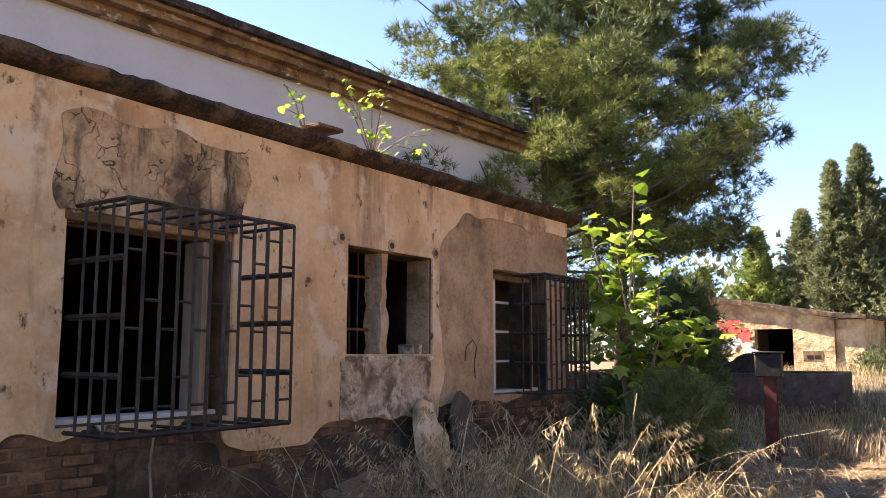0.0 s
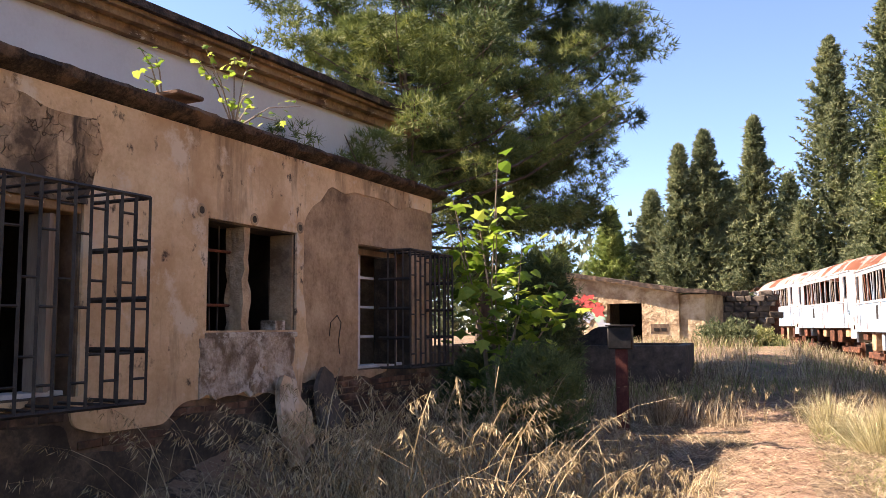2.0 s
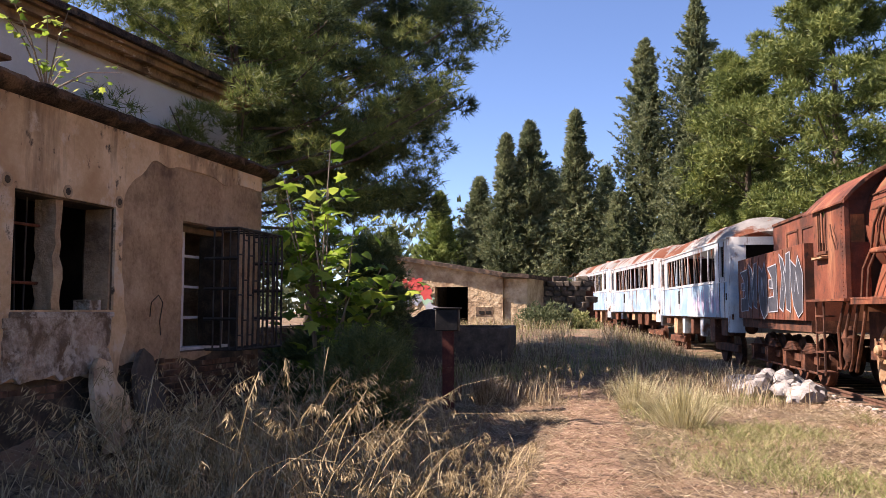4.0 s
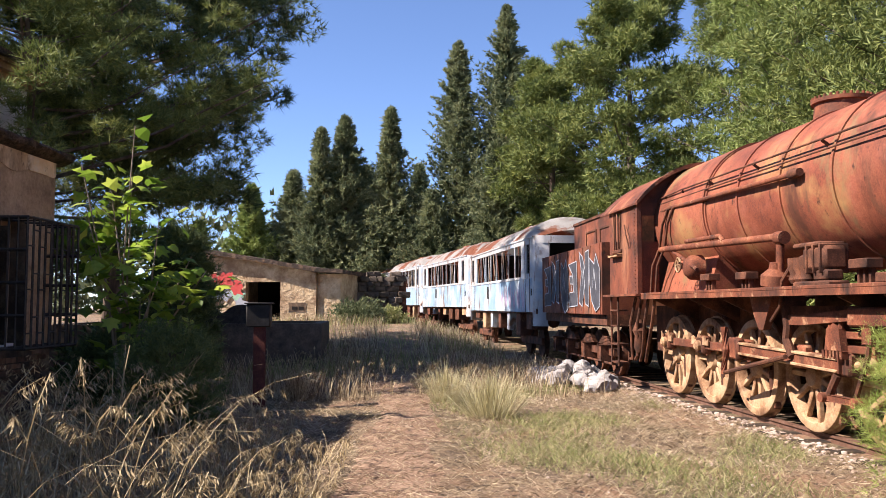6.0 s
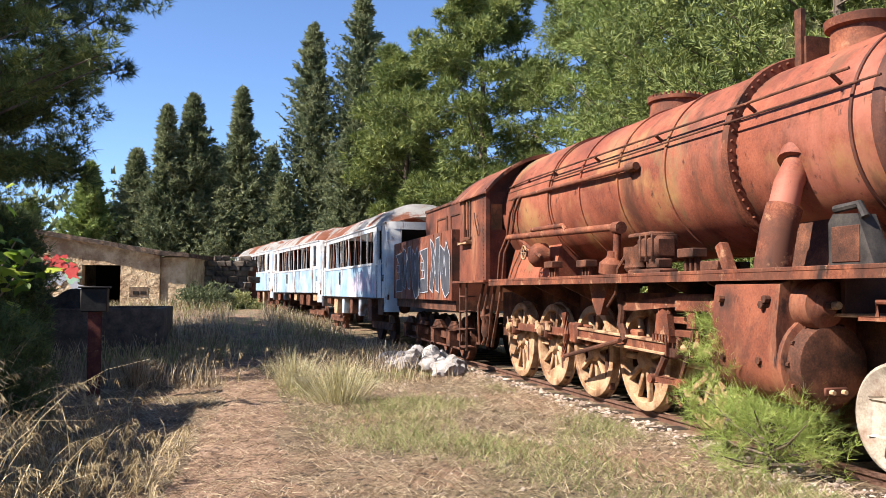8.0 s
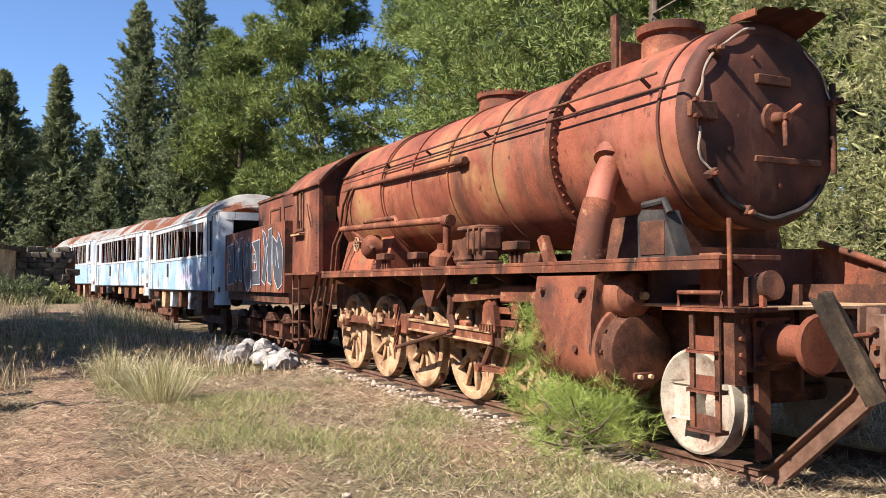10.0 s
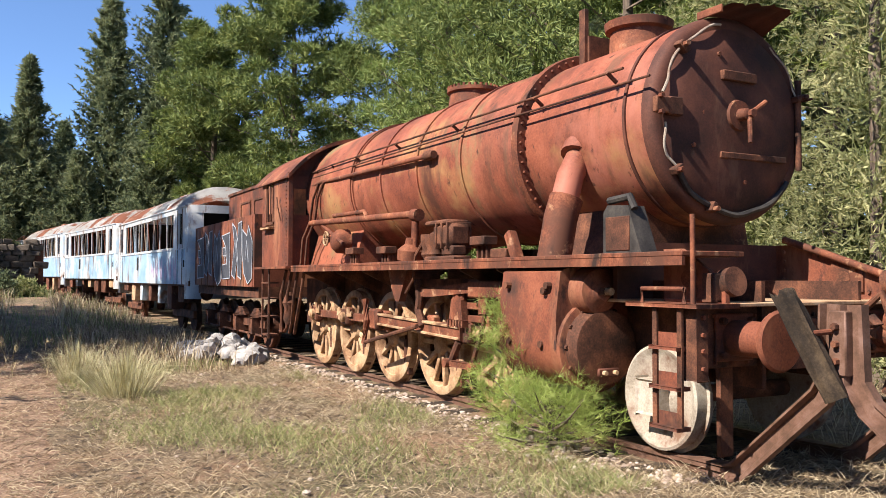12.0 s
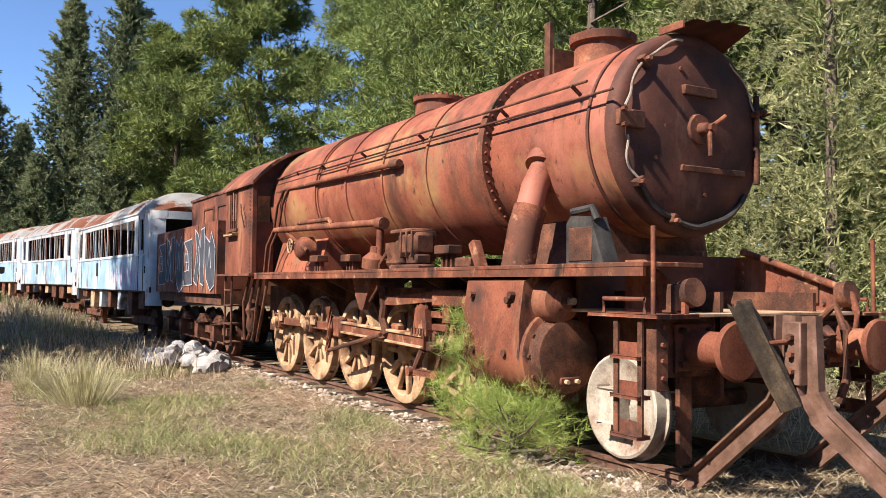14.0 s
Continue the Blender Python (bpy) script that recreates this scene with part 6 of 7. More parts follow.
    if doors:
        # sprayed pink and grey lettering shapes, not readable
        mauve = material("spray_mauve", [(0.2, 0.16, 0.24), (0.36, 0.3, 0.4), (0.5, 0.42, 0.5)], 4.0, 0.6, 0, 0)
        for k in range(6):
            y = 1.35 + 0.62 * k
            hh = 0.5 + 0.14 * math.sin(k * 2.3)
            bm = prism(bmesh.new(), [(y, 1.65), (y + 0.12, 1.5), (y + 0.3, 1.6), (y + 0.42, 1.75 + hh * 0.4), (y + 0.36, 1.7 + hh), (y + 0.2, 1.85), (y + 0.05, 1.75 + hh)], "x", -0.006, -0.003)
            part("graffiti", bm, mauve, C, "mauve sprayed shape", smooth=False)
    FRAME[0] = Matrix.Identity(4)


railcar((4.62, 23.6), (4.05, 35.0), 0.0, "derelict railcar, white over pale blue, graffiti and smashed windows", True)
railcar((4.03, 35.1), (2.72, 45.8), 0.13, "derelict white railcar with rust-patched roof behind another car", False)
railcar((2.70, 45.9), (1.05, 57.5), 0.22, "derelict railcar, pale blue, far down the curved track", False)
railcar((1.03, 57.6), (-1.6, 68.6), 0.25, "last derelict railcar half hidden by a ruined wall", False)
for s in (-1, 1):
    pts = [(CX + s * 0.755, 23.0, 0.04), (5.98 + s * 0.755 - 0.05, 29.0, 0.06), (5.35 + s * 0.755, 35.0, 0.1), (4.0 + s * 0.755, 46.0, 0.2), (2.35 + s * 0.755, 57.5, 0.27), (-0.3 + s * 0.755, 69.0, 0.3)]
    solid("rail", tube(bmesh.new(), pts, 0.05, 6), "steel", "rusty steel rail curving away under the railcars", "rail", "rails", "structure")


# ---- shed, trough, ruin, post ----
def shed():
    FRAME[0] = pose(-2.35, 36.0, 0, 0, 0, -13.0)
    S = thing("shed", (-2.4, 2.0, 0.6), "low rendered shed with red graffiti and a dark doorway", "shed")
    wl = bmesh.new()
    zb = 0.5

    def top(x):
        return 3.05 + 0.17 * -x
    door = (-3.12, -1.58, 2.64)
    for a, b, z in ((-5.0, door[0], zb), (door[0], door[1], door[2]), (door[1], 0.0, zb)):
        prism(wl, [(a, z), (b, z), (b, top(b)), (a, top(a))], "y", 0.0, 0.3)
    bmesh.ops.subdivide_edges(wl, edges=wl.edges[:], cuts=6, use_grid_fill=True)
    for v in wl.verts:
        v.co.y += 0.03 * noise.noise(v.co * 2.5)
    part("front_wall", wl, "shed_wall", S, "rough sunlit ochre render")
    part("side_wall", B(-0.3, 0.0, 0.3, 6.0, zb, 3.0), "shed_wall", S)
    part("side_wall", B(-5.0, -4.7, 0.3, 6.0, zb, 3.7), "shed_wall", S)
    part("back_wall", B(-4.7, -0.3, 5.7, 6.0, zb, 3.0), "black", S)
    # right side wall as an added block facing forward, so that sun reaches it
    part("lean_to", B(0.0, 1.05, 0.12, 4.0, zb, 2.98, bevel=0.02), "shed_wall", S, "pale block standing for the shed's right side wall")
    rf = [(-5.25, 3.93), (0.15, 3.02), (1.25, 2.98), (1.25, 3.14), (0.15, 3.2), (-5.25, 4.11)]
    r = prism(bmesh.new(), rf, "y", -0.3, 6.2)
    bmesh.ops.subdivide_edges(r, edges=r.edges[:], cuts=5, use_grid_fill=True)
    for v in r.verts:
        v.co += Vector((0, 0.08 * noise.noise(v.co * 2), 0.05 * noise.noise(v.co * 3)))
    part("roof", r, "eave", S, "crumbling flat roof edge")
    part("niche", B(-1.2, -0.45, -0.02, 0.02, 1.35, 1.75), "mortar", S, "broken niche")
    # dark plates paint the shade of two holes
    for x in (-1.05, -0.75):
        part("niche_hole", B(x, x + 0.22, -0.035, -0.015, 1.45, 1.58), "black", S)
    grnd = random.Random(8)
    for k in range(26):
        mt = ("graf_red", "graf_white", "graf_red", "graf_green", "graf_white")[k % 5]
        cx = grnd.uniform(-4.9, -3.25)
        cz = grnd.uniform(2.3, 2.95) if mt == "graf_red" else grnd.uniform(1.7, 2.25)
        if mt == "graf_green":
            cx, cz = grnd.uniform(-3.6, -3.25), grnd.uniform(1.9, 2.25)
        if k in (5, 10):
            cx, cz = -4.85, 1.7 + 0.08 * k
        rr = grnd.uniform(0.1, 0.26)
        ph = grnd.uniform(0, 6)
        pts = [(cx + rr * (1 + 0.35 * math.sin(3 * t + ph) + 0.25 * math.sin(5 * t)) * math.cos(t), cz + rr * (1 + 0.3 * math.sin(4 * t + ph)) * math.sin(t)) for t in np.linspace(0, 2 * math.pi, 22)[:-1]]
        off = 0.045 + 0.0012 * k
        part("graffiti", prism(bmesh.new(), pts, "y", -off, -off + 0.001), mt, S, {"graf_red": "red", "graf_white": "white", "graf_green": "green"}[mt] + " sprayed patch", smooth=False)
    FRAME[0] = Matrix.Identity(4)


shed()


def rubble_wall(name, x0, x1, y0, y1, z0, z1, mat, label, cat):
    bm = box(bmesh.new(), x0, x1, y0, y1, z0, z1)
    bmesh.ops.subdivide_edges(bm, edges=bm.edges[:], cuts=9, use_grid_fill=True)
    for v in bm.verts:
        k = (v.co.z - z0) / (z1 - z0)
        v.co += Vector([0.16 * noise.noise(v.co * 2.3 + Vector((9 * i, 0, 0))) for i in range(3)]) * (0.3 + k)
    return solid(name, bm, mat, label, cat, smooth=False)


def ruin():
    R = thing("ruined_wall", (0, 39, 0.4), "ruined dark rubble wall between shed and railcars", "wall")
    rnd = random.Random(12)
    shapes = []
    for k in range(5):
        bm = box(bmesh.new(), -0.5, 0.5, -0.5, 0.5, -0.5, 0.5, bevel=0.12)
        for v in bm.verts:
            v.co += Vector([0.12 * noise.noise(v.co * 3 + Vector((k * 4, 9 * i, 0))) for i in range(3)])
        shapes.append(finish("stone_block", bm, "dark_stone", False))
    z = 0.4
    for j in range(12):
        hh = rnd.uniform(0.2, 0.27)
        x = -1.1
        while x < 1.2:
            w = rnd.uniform(0.28, 0.6)
            if z < 2.9 or rnd.random() < 0.6:
                ob = attach(new("stone_block", shapes[rnd.randrange(5)]), R)
                ob.matrix_basis = Matrix.LocRotScale((x + w / 2, 39 + rnd.uniform(-0.06, 0.06), z + hh / 2), Euler((0, rnd.gauss(0, 0.04), rnd.gauss(0, 0.05))), (w * 1.04, 0.7, hh * 1.08))
            x += w
        z += hh
    part("brick_end", B(1.2, 1.6, 38.8, 43.0, 0.4, 3.0, bevel=0.03), "rust_dark", R, "rusty brown wall end")


ruin()


def trough():
    T = thing("water_trough", (-4, 21, 0.2), "long dark concrete trough in the shade", "trough")
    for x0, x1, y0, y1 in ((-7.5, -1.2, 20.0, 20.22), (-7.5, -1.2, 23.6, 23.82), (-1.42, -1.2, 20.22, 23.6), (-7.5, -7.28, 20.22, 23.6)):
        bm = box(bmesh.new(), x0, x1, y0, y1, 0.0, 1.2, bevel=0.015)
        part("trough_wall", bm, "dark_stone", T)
    # sagging sheet lying over it
    S = []
    n = 26
    for k in range(n + 1):
        x = -5.2 + 2.6 * k / n
        S.append((x, 1.35 + 0.3 * abs(math.sin(k * 0.36 + 0.4)) ** 0.6))
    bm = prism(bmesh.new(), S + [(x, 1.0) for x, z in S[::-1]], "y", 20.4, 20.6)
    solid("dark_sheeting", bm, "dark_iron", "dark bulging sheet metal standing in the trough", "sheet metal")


trough()


def post():
    P = thing("red_post", (-1.82, 13.75, 0), "dark red iron post with a black box on top", "post")
    bm = bmesh.new()
    prism(bm, [(-1.91, 13.68), (-1.73, 13.68), (-1.73, 13.70), (-1.81, 13.70), (-1.81, 13.80), (-1.73, 13.80), (-1.73, 13.82), (-1.91, 13.82), (-1.91, 13.80), (-1.83, 13.80), (-1.83, 13.70), (-1.91, 13.70)], "z", -0.1, 1.3)
    part("upright", bm, "red_post", P, "dark red iron upright", smooth=False)
    part("box", B(-2.02, -1.64, 13.62, 13.88, 1.28, 1.64, bevel=0.015), "deep_black", P, "black metal box")
    part("box_lid", B(-2.05, -1.61, 13.59, 13.91, 1.64, 1.67, bevel=0.008), "deep_black", P)


post()


# ---- stones ----
def stone_mesh(seed, size):
    bm = bmesh.new()
    bmesh.ops.create_icosphere(bm, subdivisions=2, radius=size)
    o = Vector((seed * 7.3, seed * 3.1, 0))
    for v in bm.verts:
        c = v.co.normalized()
        v.co = c * size * (1 + 0.45 * noise.noise(c * 1.4 + o) + 0.15 * noise.noise(c * 4 + o))
        v.co.z *= 0.72
    me = bpy.data.meshes.new("stone")
    bm.to_mesh(me)
    bm.free()
    me.polygons.foreach_set("use_smooth", [True] * len(me.polygons))
    me.set_sharp_from_angle(angle=radians(28))
    me.materials.append(M["stone"])
    return me


def stones():
    rnd = random.Random(4)
    meshes = [stone_mesh(k, 1.0) for k in range(7)]
    for k in range(78):
        a, r = rnd.uniform(0, 6.28), math.sqrt(rnd.uniform(0, 1))
        x, y = 3.95 + 0.85 * r * math.cos(a), 16.9 + 1.5 * r * math.sin(a)
        s = rnd.uniform(0.1, 0.22)
        z = 0.02 + s * 0.3 + max(0, 0.36 * (1 - r)) * rnd.uniform(0.5, 1)
        ob = tagged(new("stone", meshes[k % 7]), "pale grey rough stone in a heap beside the track", "stone", "stone heap")
        ob.matrix_basis = Matrix.LocRotScale((x, y, z), Euler((rnd.uniform(-0.5, 0.5), rnd.uniform(-0.5, 0.5), rnd.uniform(0, 6.28))), (s, s * rnd.uniform(0.7, 1.2), s))
    # ballast and scattered gravel
    verts, faces = [], []
    base = bmesh.new()
    bmesh.ops.create_icosphere(base, subdivisions=1, radius=1.0)
    bv = np.array([v.co[:] for v in base.verts])
    bf = np.array([[v.index for v in f.verts] for f in base.faces])
    base.free()
    rs = np.random.RandomState(3)
    tot = 0
    for k in range(1500):
        y = 5.0 + 13 * rs.rand() ** 1.2
        x = 5.15 - abs(rs.normal(0, 0.28)) if rs.rand() < 0.75 else (1.6 + 3.2 * rs.rand())
        if 5.15 - x > 0.9 and rs.rand() < 0.6:
            continue
        s = 0.012 + 0.028 * rs.rand() ** 2
        v = bv * (1 + 0.5 * (rs.rand(len(bv), 1) - 0.5)) * s * np.array([1, 1, 0.7]) + np.array([x, y, float(ground_z(x, y)) + s * 0.2])
        verts.append(v)
        faces.append(bf + tot)
        tot += len(bv)
    tagged(new("gravel", raw("gravel", np.concatenate(verts).tolist(), np.concatenate(faces).tolist(), "gravel")), "pale gravel scattered along the rail", "gravel", kind="stuff")


stones()

# ---- plants ----
RS = np.random.RandomState(11)


def unit(v):
    return v / (np.linalg.norm(v, axis=1, keepdims=True) + 1e-9)


def sprays(c, d, k, length, width, spread):
    """k pointed blades from each place c, fanned round the way d."""
    n = len(c)
    c = np.repeat(c, k, 0)
    dd = unit(np.repeat(unit(d), k, 0) + spread * RS.normal(size=(n * k, 3)))
    side = unit(np.cross(dd, RS.normal(size=dd.shape))) * width / 2
    ln = length * (0.6 + 0.6 * RS.rand(n * k, 1))
    return np.stack([c - side, c + side, c + dd * ln], 1)


def conifer(base, H, R, mat, label, limbs=170, per=12, k=5, leaf=(0.42, 0.15), droop=-0.05, low=0.06, power=0.96, name="fir_tree", shape_seed=0, fill=2000, clump=0.085):
    """A spire-shaped evergreen: trunk, separate upswept limbs of many sprays, and coarser shaded sprays close to the trunk."""
    rs = np.random.RandomState(shape_seed + 5)
    t = thing(name, base, label, "tree", "tall evergreens")
    b = np.array(base)
    bm = bmesh.new()
    tube(bm, [base, (b[0], b[1], b[2] + H * 0.5), (b[0] + 0.1, b[1], b[2] + H * 0.97)], 0.018 * H, 8, 0.12)
    part("trunk", bm, "bark", t)
    cs, ds = [], []
    h = low + (1 - low) * rs.rand(limbs) ** 1.35
    h[: limbs // 16] = 1 - rs.rand(limbs // 16) * 0.14
    az = rs.rand(limbs) * 2 * np.pi
    lobes = 1 + 0.16 * np.sin(3 * az + 9 * h + shape_seed) + 0.10 * np.sin(5 * az - 23 * h)
    for i in range(limbs):
        r = R * (1 - h[i]) ** power * (0.62 + 0.46 * rs.rand()) * lobes[i] * 1.24 + 0.05
        if rs.rand() < 0.14:
            r *= 1.3
        f = np.linspace(0.3, 1, per)[:, None] ** 0.8 + 0.04 * rs.normal(size=(per, 1))
        way = np.array([np.cos(az[i]), np.sin(az[i]), 0.0])
        z = b[2] + H * h[i] + r * (droop * f + 0.5 * f * f)
        p = b[None] * [1, 1, 0] + way[None] * r * f
        p[:, 2] = z[:, 0]
        p += rs.normal(size=p.shape) * [1, 1, 0.6] * clump * (0.5 + r * 0.25)
        cs.append(p)
        ds.append(np.repeat((way + [0, 0, 0.45])[None], per, 0))
    tris = [sprays(np.concatenate(cs), np.concatenate(ds), k, leaf[0], leaf[1], 0.6)]
    hh = low + (0.97 - low) * rs.rand(fill) ** 1.2
    aa, q = rs.rand(fill) * 6.283, 0.5 * R * (1 - hh) ** power * np.sqrt(rs.rand(fill))
    p = np.stack([b[0] + q * np.cos(aa), b[1] + q * np.sin(aa), b[2] + H * hh + 0.15 * q], 1)
    tris.append(sprays(p, np.stack([np.cos(aa), np.sin(aa), np.full(fill, 0.5)], 1), 2, leaf[0] * 2.2, leaf[1] * 3.0, 0.7))
    attach(new("crown", tri_mesh("crown", np.concatenate(tris), mat)), t)
    return t


def pine(base, H, R, mat, label, low=0.2, limbs=46, twigs=16, tufts=9, k=9, needle=(0.2, 0.014), seed=0, lean=(0, 0), flat=1.0, name="pine_tree", puff=0.0, belly=0.6):
    """A broad pine: bare limbs with side twigs, needle tufts on the outer part of each; with puff, rounded clumps of that radius."""
    rs = np.random.RandomState(seed)
    t = thing(name, base, label, "tree")
    b = np.array(base, float)
    top = b + [lean[0], lean[1], H]
    tr = bmesh.new()
    tube(tr, [base, tuple(b + (top - b) * 0.5 + [0.15, 0.1, 0]), tuple(top)], 0.02 * H + 0.03, 10, 0.15)
    part("trunk", tr, "bark", t)
    lb = bmesh.new()
    cs, ds = [], []
    for i in range(limbs):
        f = low + (0.98 - low) * (i + rs.rand()) / limbs
        o = b + (top - b) * f
        az = i * 2.4 + rs.normal() * 0.4
        env = math.sin(min(1, (1 - f) / (1 - low) * 1.25 + 0.12) * math.pi / 2) ** 0.9 * (belly + (1 - belly) * min(1, (f - low) / 0.22))
        ln = R * env * (0.7 + 0.5 * rs.rand())
        up = (0.12 + 0.55 * f) * flat + 0.15 * rs.normal()
        way = np.array([math.cos(az), math.sin(az), up])
        way /= np.linalg.norm(way)
        mid, end = o + way * ln * 0.55 + [0, 0, -0.03 * ln], o + way * ln + [0, 0, 0.06 * ln]
        tube(lb, [tuple(o), tuple(mid), tuple(end)], 0.012 + 0.007 * ln, 5, 0.25)
        for j in range(twigs):
            g = 0.3 + 0.7 * (j + rs.rand()) / twigs if not puff else 0.42 + 0.58 * (j + rs.rand()) / twigs
            p = o + (mid - o) * min(1, g / 0.55) if g < 0.55 else mid + (end - mid) * (g - 0.55) / 0.45
            if puff:
                c = p + rs.normal(size=3) * (0.08 * ln + 0.1) * [1, 1, 0.4]
                u = unit(rs.normal(size=(tufts, 3)) + [0, 0, 0.25])
                rr = puff * (0.55 + 0.75 * rs.rand()) * (0.55 + 0.45 * min(1.0, 2 * (1 - f) + 0.3))
                cs.append(c + u * rr * (0.55 + 0.45 * rs.rand(tufts, 1)) * [1, 1, 0.5])
                ds.append(u + way * 0.3 + [0, 0, 0.5])
                continue
            side = unit((np.cross(way, [0, 0, 1]) * (1 if j % 2 else -1) + 0.5 * way + 0.5 * rs.normal(size=3) + [0, 0, 0.25])[None])[0]
            tl = (0.22 + 0.2 * ln * (1.15 - g)) * (0.6 + 0.7 * rs.rand())
            q = np.linspace(0.25, 1, tufts)[:, None]
            cs.append(p + side * tl * q + rs.normal(size=(tufts, 3)) * 0.05)
            ds.append(np.repeat((side + way * 0.4 + [0, 0, 0.5])[None], tufts, 0))
    part("branchwork", lb, "bark", t, "bare grey limbs")
    tris = sprays(np.concatenate(cs), np.concatenate(ds), k, needle[0], needle[1], 0.75)
    attach(new("crown", tri_mesh("crown", tris, mat)), t)
    return t


# the dark pine over the house's end, its backlit shade put into the needle colour
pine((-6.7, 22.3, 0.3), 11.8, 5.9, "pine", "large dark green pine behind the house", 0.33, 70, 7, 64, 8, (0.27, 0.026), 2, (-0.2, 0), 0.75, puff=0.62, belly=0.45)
# the sunlit one takes the lighter needle colour
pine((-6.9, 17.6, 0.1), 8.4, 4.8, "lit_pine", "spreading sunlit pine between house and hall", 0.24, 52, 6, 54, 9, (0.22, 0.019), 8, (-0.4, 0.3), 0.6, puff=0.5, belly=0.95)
pine((-3.5, 15.6, 0.1), 2.7, 0.8, "pine", "dark bushy pine beside the trough", 0.1, 34, 14, 8, 8, (0.2, 0.016), 3, name="pine_bush")
pine((-2.5, 10.7, 0), 1.15, 0.62, "pine", "small shaded young pine in the grass", 0.05, 34, 12, 6, 9, (0.13, 0.009), 4, name="young_pine")
pine((-3.6, 12.6, 0), 1.0, 0.6, "pine", "dark shrubby pine at the house corner", 0.05, 34, 12, 7, 9, (0.15, 0.011), 14, name="young_pine")
pine((4.80, 7.35, 0), 1.25, 0.34, "sapling", "bright green young pine growing by the cylinder", 0.05, 15, 6, 6, 13, (0.15, 0.0036), 5, name="young_pine")
pine((4.74, 6.6, 0), 0.42, 0.7, "sapling", "low bright green young pine beside the rail", 0.03, 18, 7, 6, 11, (0.16, 0.0036), 6, name="young_pine")

# spires beyond the railcars
for k, (x, y, H, R) in enumerate(((-1.9, 61, 15.3, 4.2), (1.35, 60, 15.8, 2.7), (6.4, 61, 21.1, 5.3), (9.9, 60, 23.6, 5.8), (-5.7, 62, 11.4, 2.7), (-8.6, 61, 10.2, 2.6), (-0.3, 66, 12.5, 2.4), (3.9, 68, 13.0, 2.8), (12.6, 57, 15.5, 3.3), (-12.5, 62, 7.6, 2.4), (8.3, 55, 12.5, 2.8), (-3.6, 60, 14.2, 2.0), (4.2, 58, 9.5, 2.2))):
    conifer((x, y, 0), H, R, "cypress" if k not in (5, 9) else "young_pine", "tall dark green conifer beyond the railcars", 620, 15, 5, (0.34, 0.10), shape_seed=k)
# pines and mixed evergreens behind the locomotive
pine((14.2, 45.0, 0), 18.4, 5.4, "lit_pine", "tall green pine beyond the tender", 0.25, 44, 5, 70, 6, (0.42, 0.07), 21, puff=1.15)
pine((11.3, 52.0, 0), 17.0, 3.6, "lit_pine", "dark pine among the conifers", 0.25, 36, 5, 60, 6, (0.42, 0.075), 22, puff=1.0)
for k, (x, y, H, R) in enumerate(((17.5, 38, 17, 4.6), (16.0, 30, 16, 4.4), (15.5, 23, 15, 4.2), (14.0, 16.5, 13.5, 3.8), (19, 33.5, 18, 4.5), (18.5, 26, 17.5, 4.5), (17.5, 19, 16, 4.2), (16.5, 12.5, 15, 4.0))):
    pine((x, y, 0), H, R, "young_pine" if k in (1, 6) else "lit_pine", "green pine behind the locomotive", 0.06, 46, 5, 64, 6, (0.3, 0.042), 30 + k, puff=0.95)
for k, (x, y, H, R) in enumerate(((12.4, 8.6, 9.6, 2.2), (13.6, 6.2, 10.5, 2.3), (12.6, 11.8, 8.5, 1.9), (14.2, 3.0, 9.5, 2.4), (12.2, 15.5, 7.5, 1.8))):
    conifer((x, y, 0), H, R, "cedar", "pale green drooping cypress behind the track's end", 300, 22, 13, (0.13, 0.016), droop=-0.35, low=0.02, power=0.55, name="cypress", shape_seed=40 + k, fill=1500, clump=0.16)


def far_woods():
    c = []
    for x in np.arange(-60, 70, 2.2):
        for y, h in ((80, 9), (86, 12)):
            n = 70
            p = RS.normal(size=(n, 3)) * [1.6, 1.2, 0] + [x, y, 0]
            p[:, 2] = h * RS.rand(n) * (0.75 + 0.4 * math.sin(x * 0.7))
            c.append(p)
    for y in np.arange(-30, 60, 2.0):
        for x, h in ((22, 10), (27, 14)):
            n = 110
            p = RS.normal(size=(n, 3)) * [1.2, 1.5, 0] + [x, y, 0]
            p[:, 2] = h * RS.rand(n)
            c.append(p)
    c = np.concatenate(c)
    tris = sprays(c, np.repeat([[0, -0.3, 0.6]], len(c), 0), 4, 0.9, 0.45, 0.9)
    tagged(new("far_woods", tri_mesh("far_woods", tris, "cypress")), "dense dark evergreen woods closing the view", "woods", kind="stuff")


far_woods()


# ---- leafy plants ----
def leaf_mesh(lobes, seed):
    rs = np.random.RandomState(seed)
    pts = [(0, 0)]
    ang = np.linspace(-2.3, 2.3, lobes * 2 + 1)
    for i, a in enumerate(ang):
        r = (1.0 if i % 2 else 0.6) * (1 - 0.28 * abs(a) / 2.3) * (0.9 + 0.2 * rs.rand())
        pts.append((r * math.sin(a) * 0.62, 0.25 + r * math.cos(a) * 0.75))
    v = [(x, y, -0.25 * abs(x) - 0.12 * y * y) for x, y in pts]
    c = (0, 0.35, 0.0)
    n = len(v)
    me = raw("leaf", v + [c], [(i, (i + 1) % n, n) for i in range(n)], "leaf", False)
    return me


LEAVES = [leaf_mesh(3, 1), leaf_mesh(5, 2), leaf_mesh(5, 3), leaf_mesh(2, 4)]


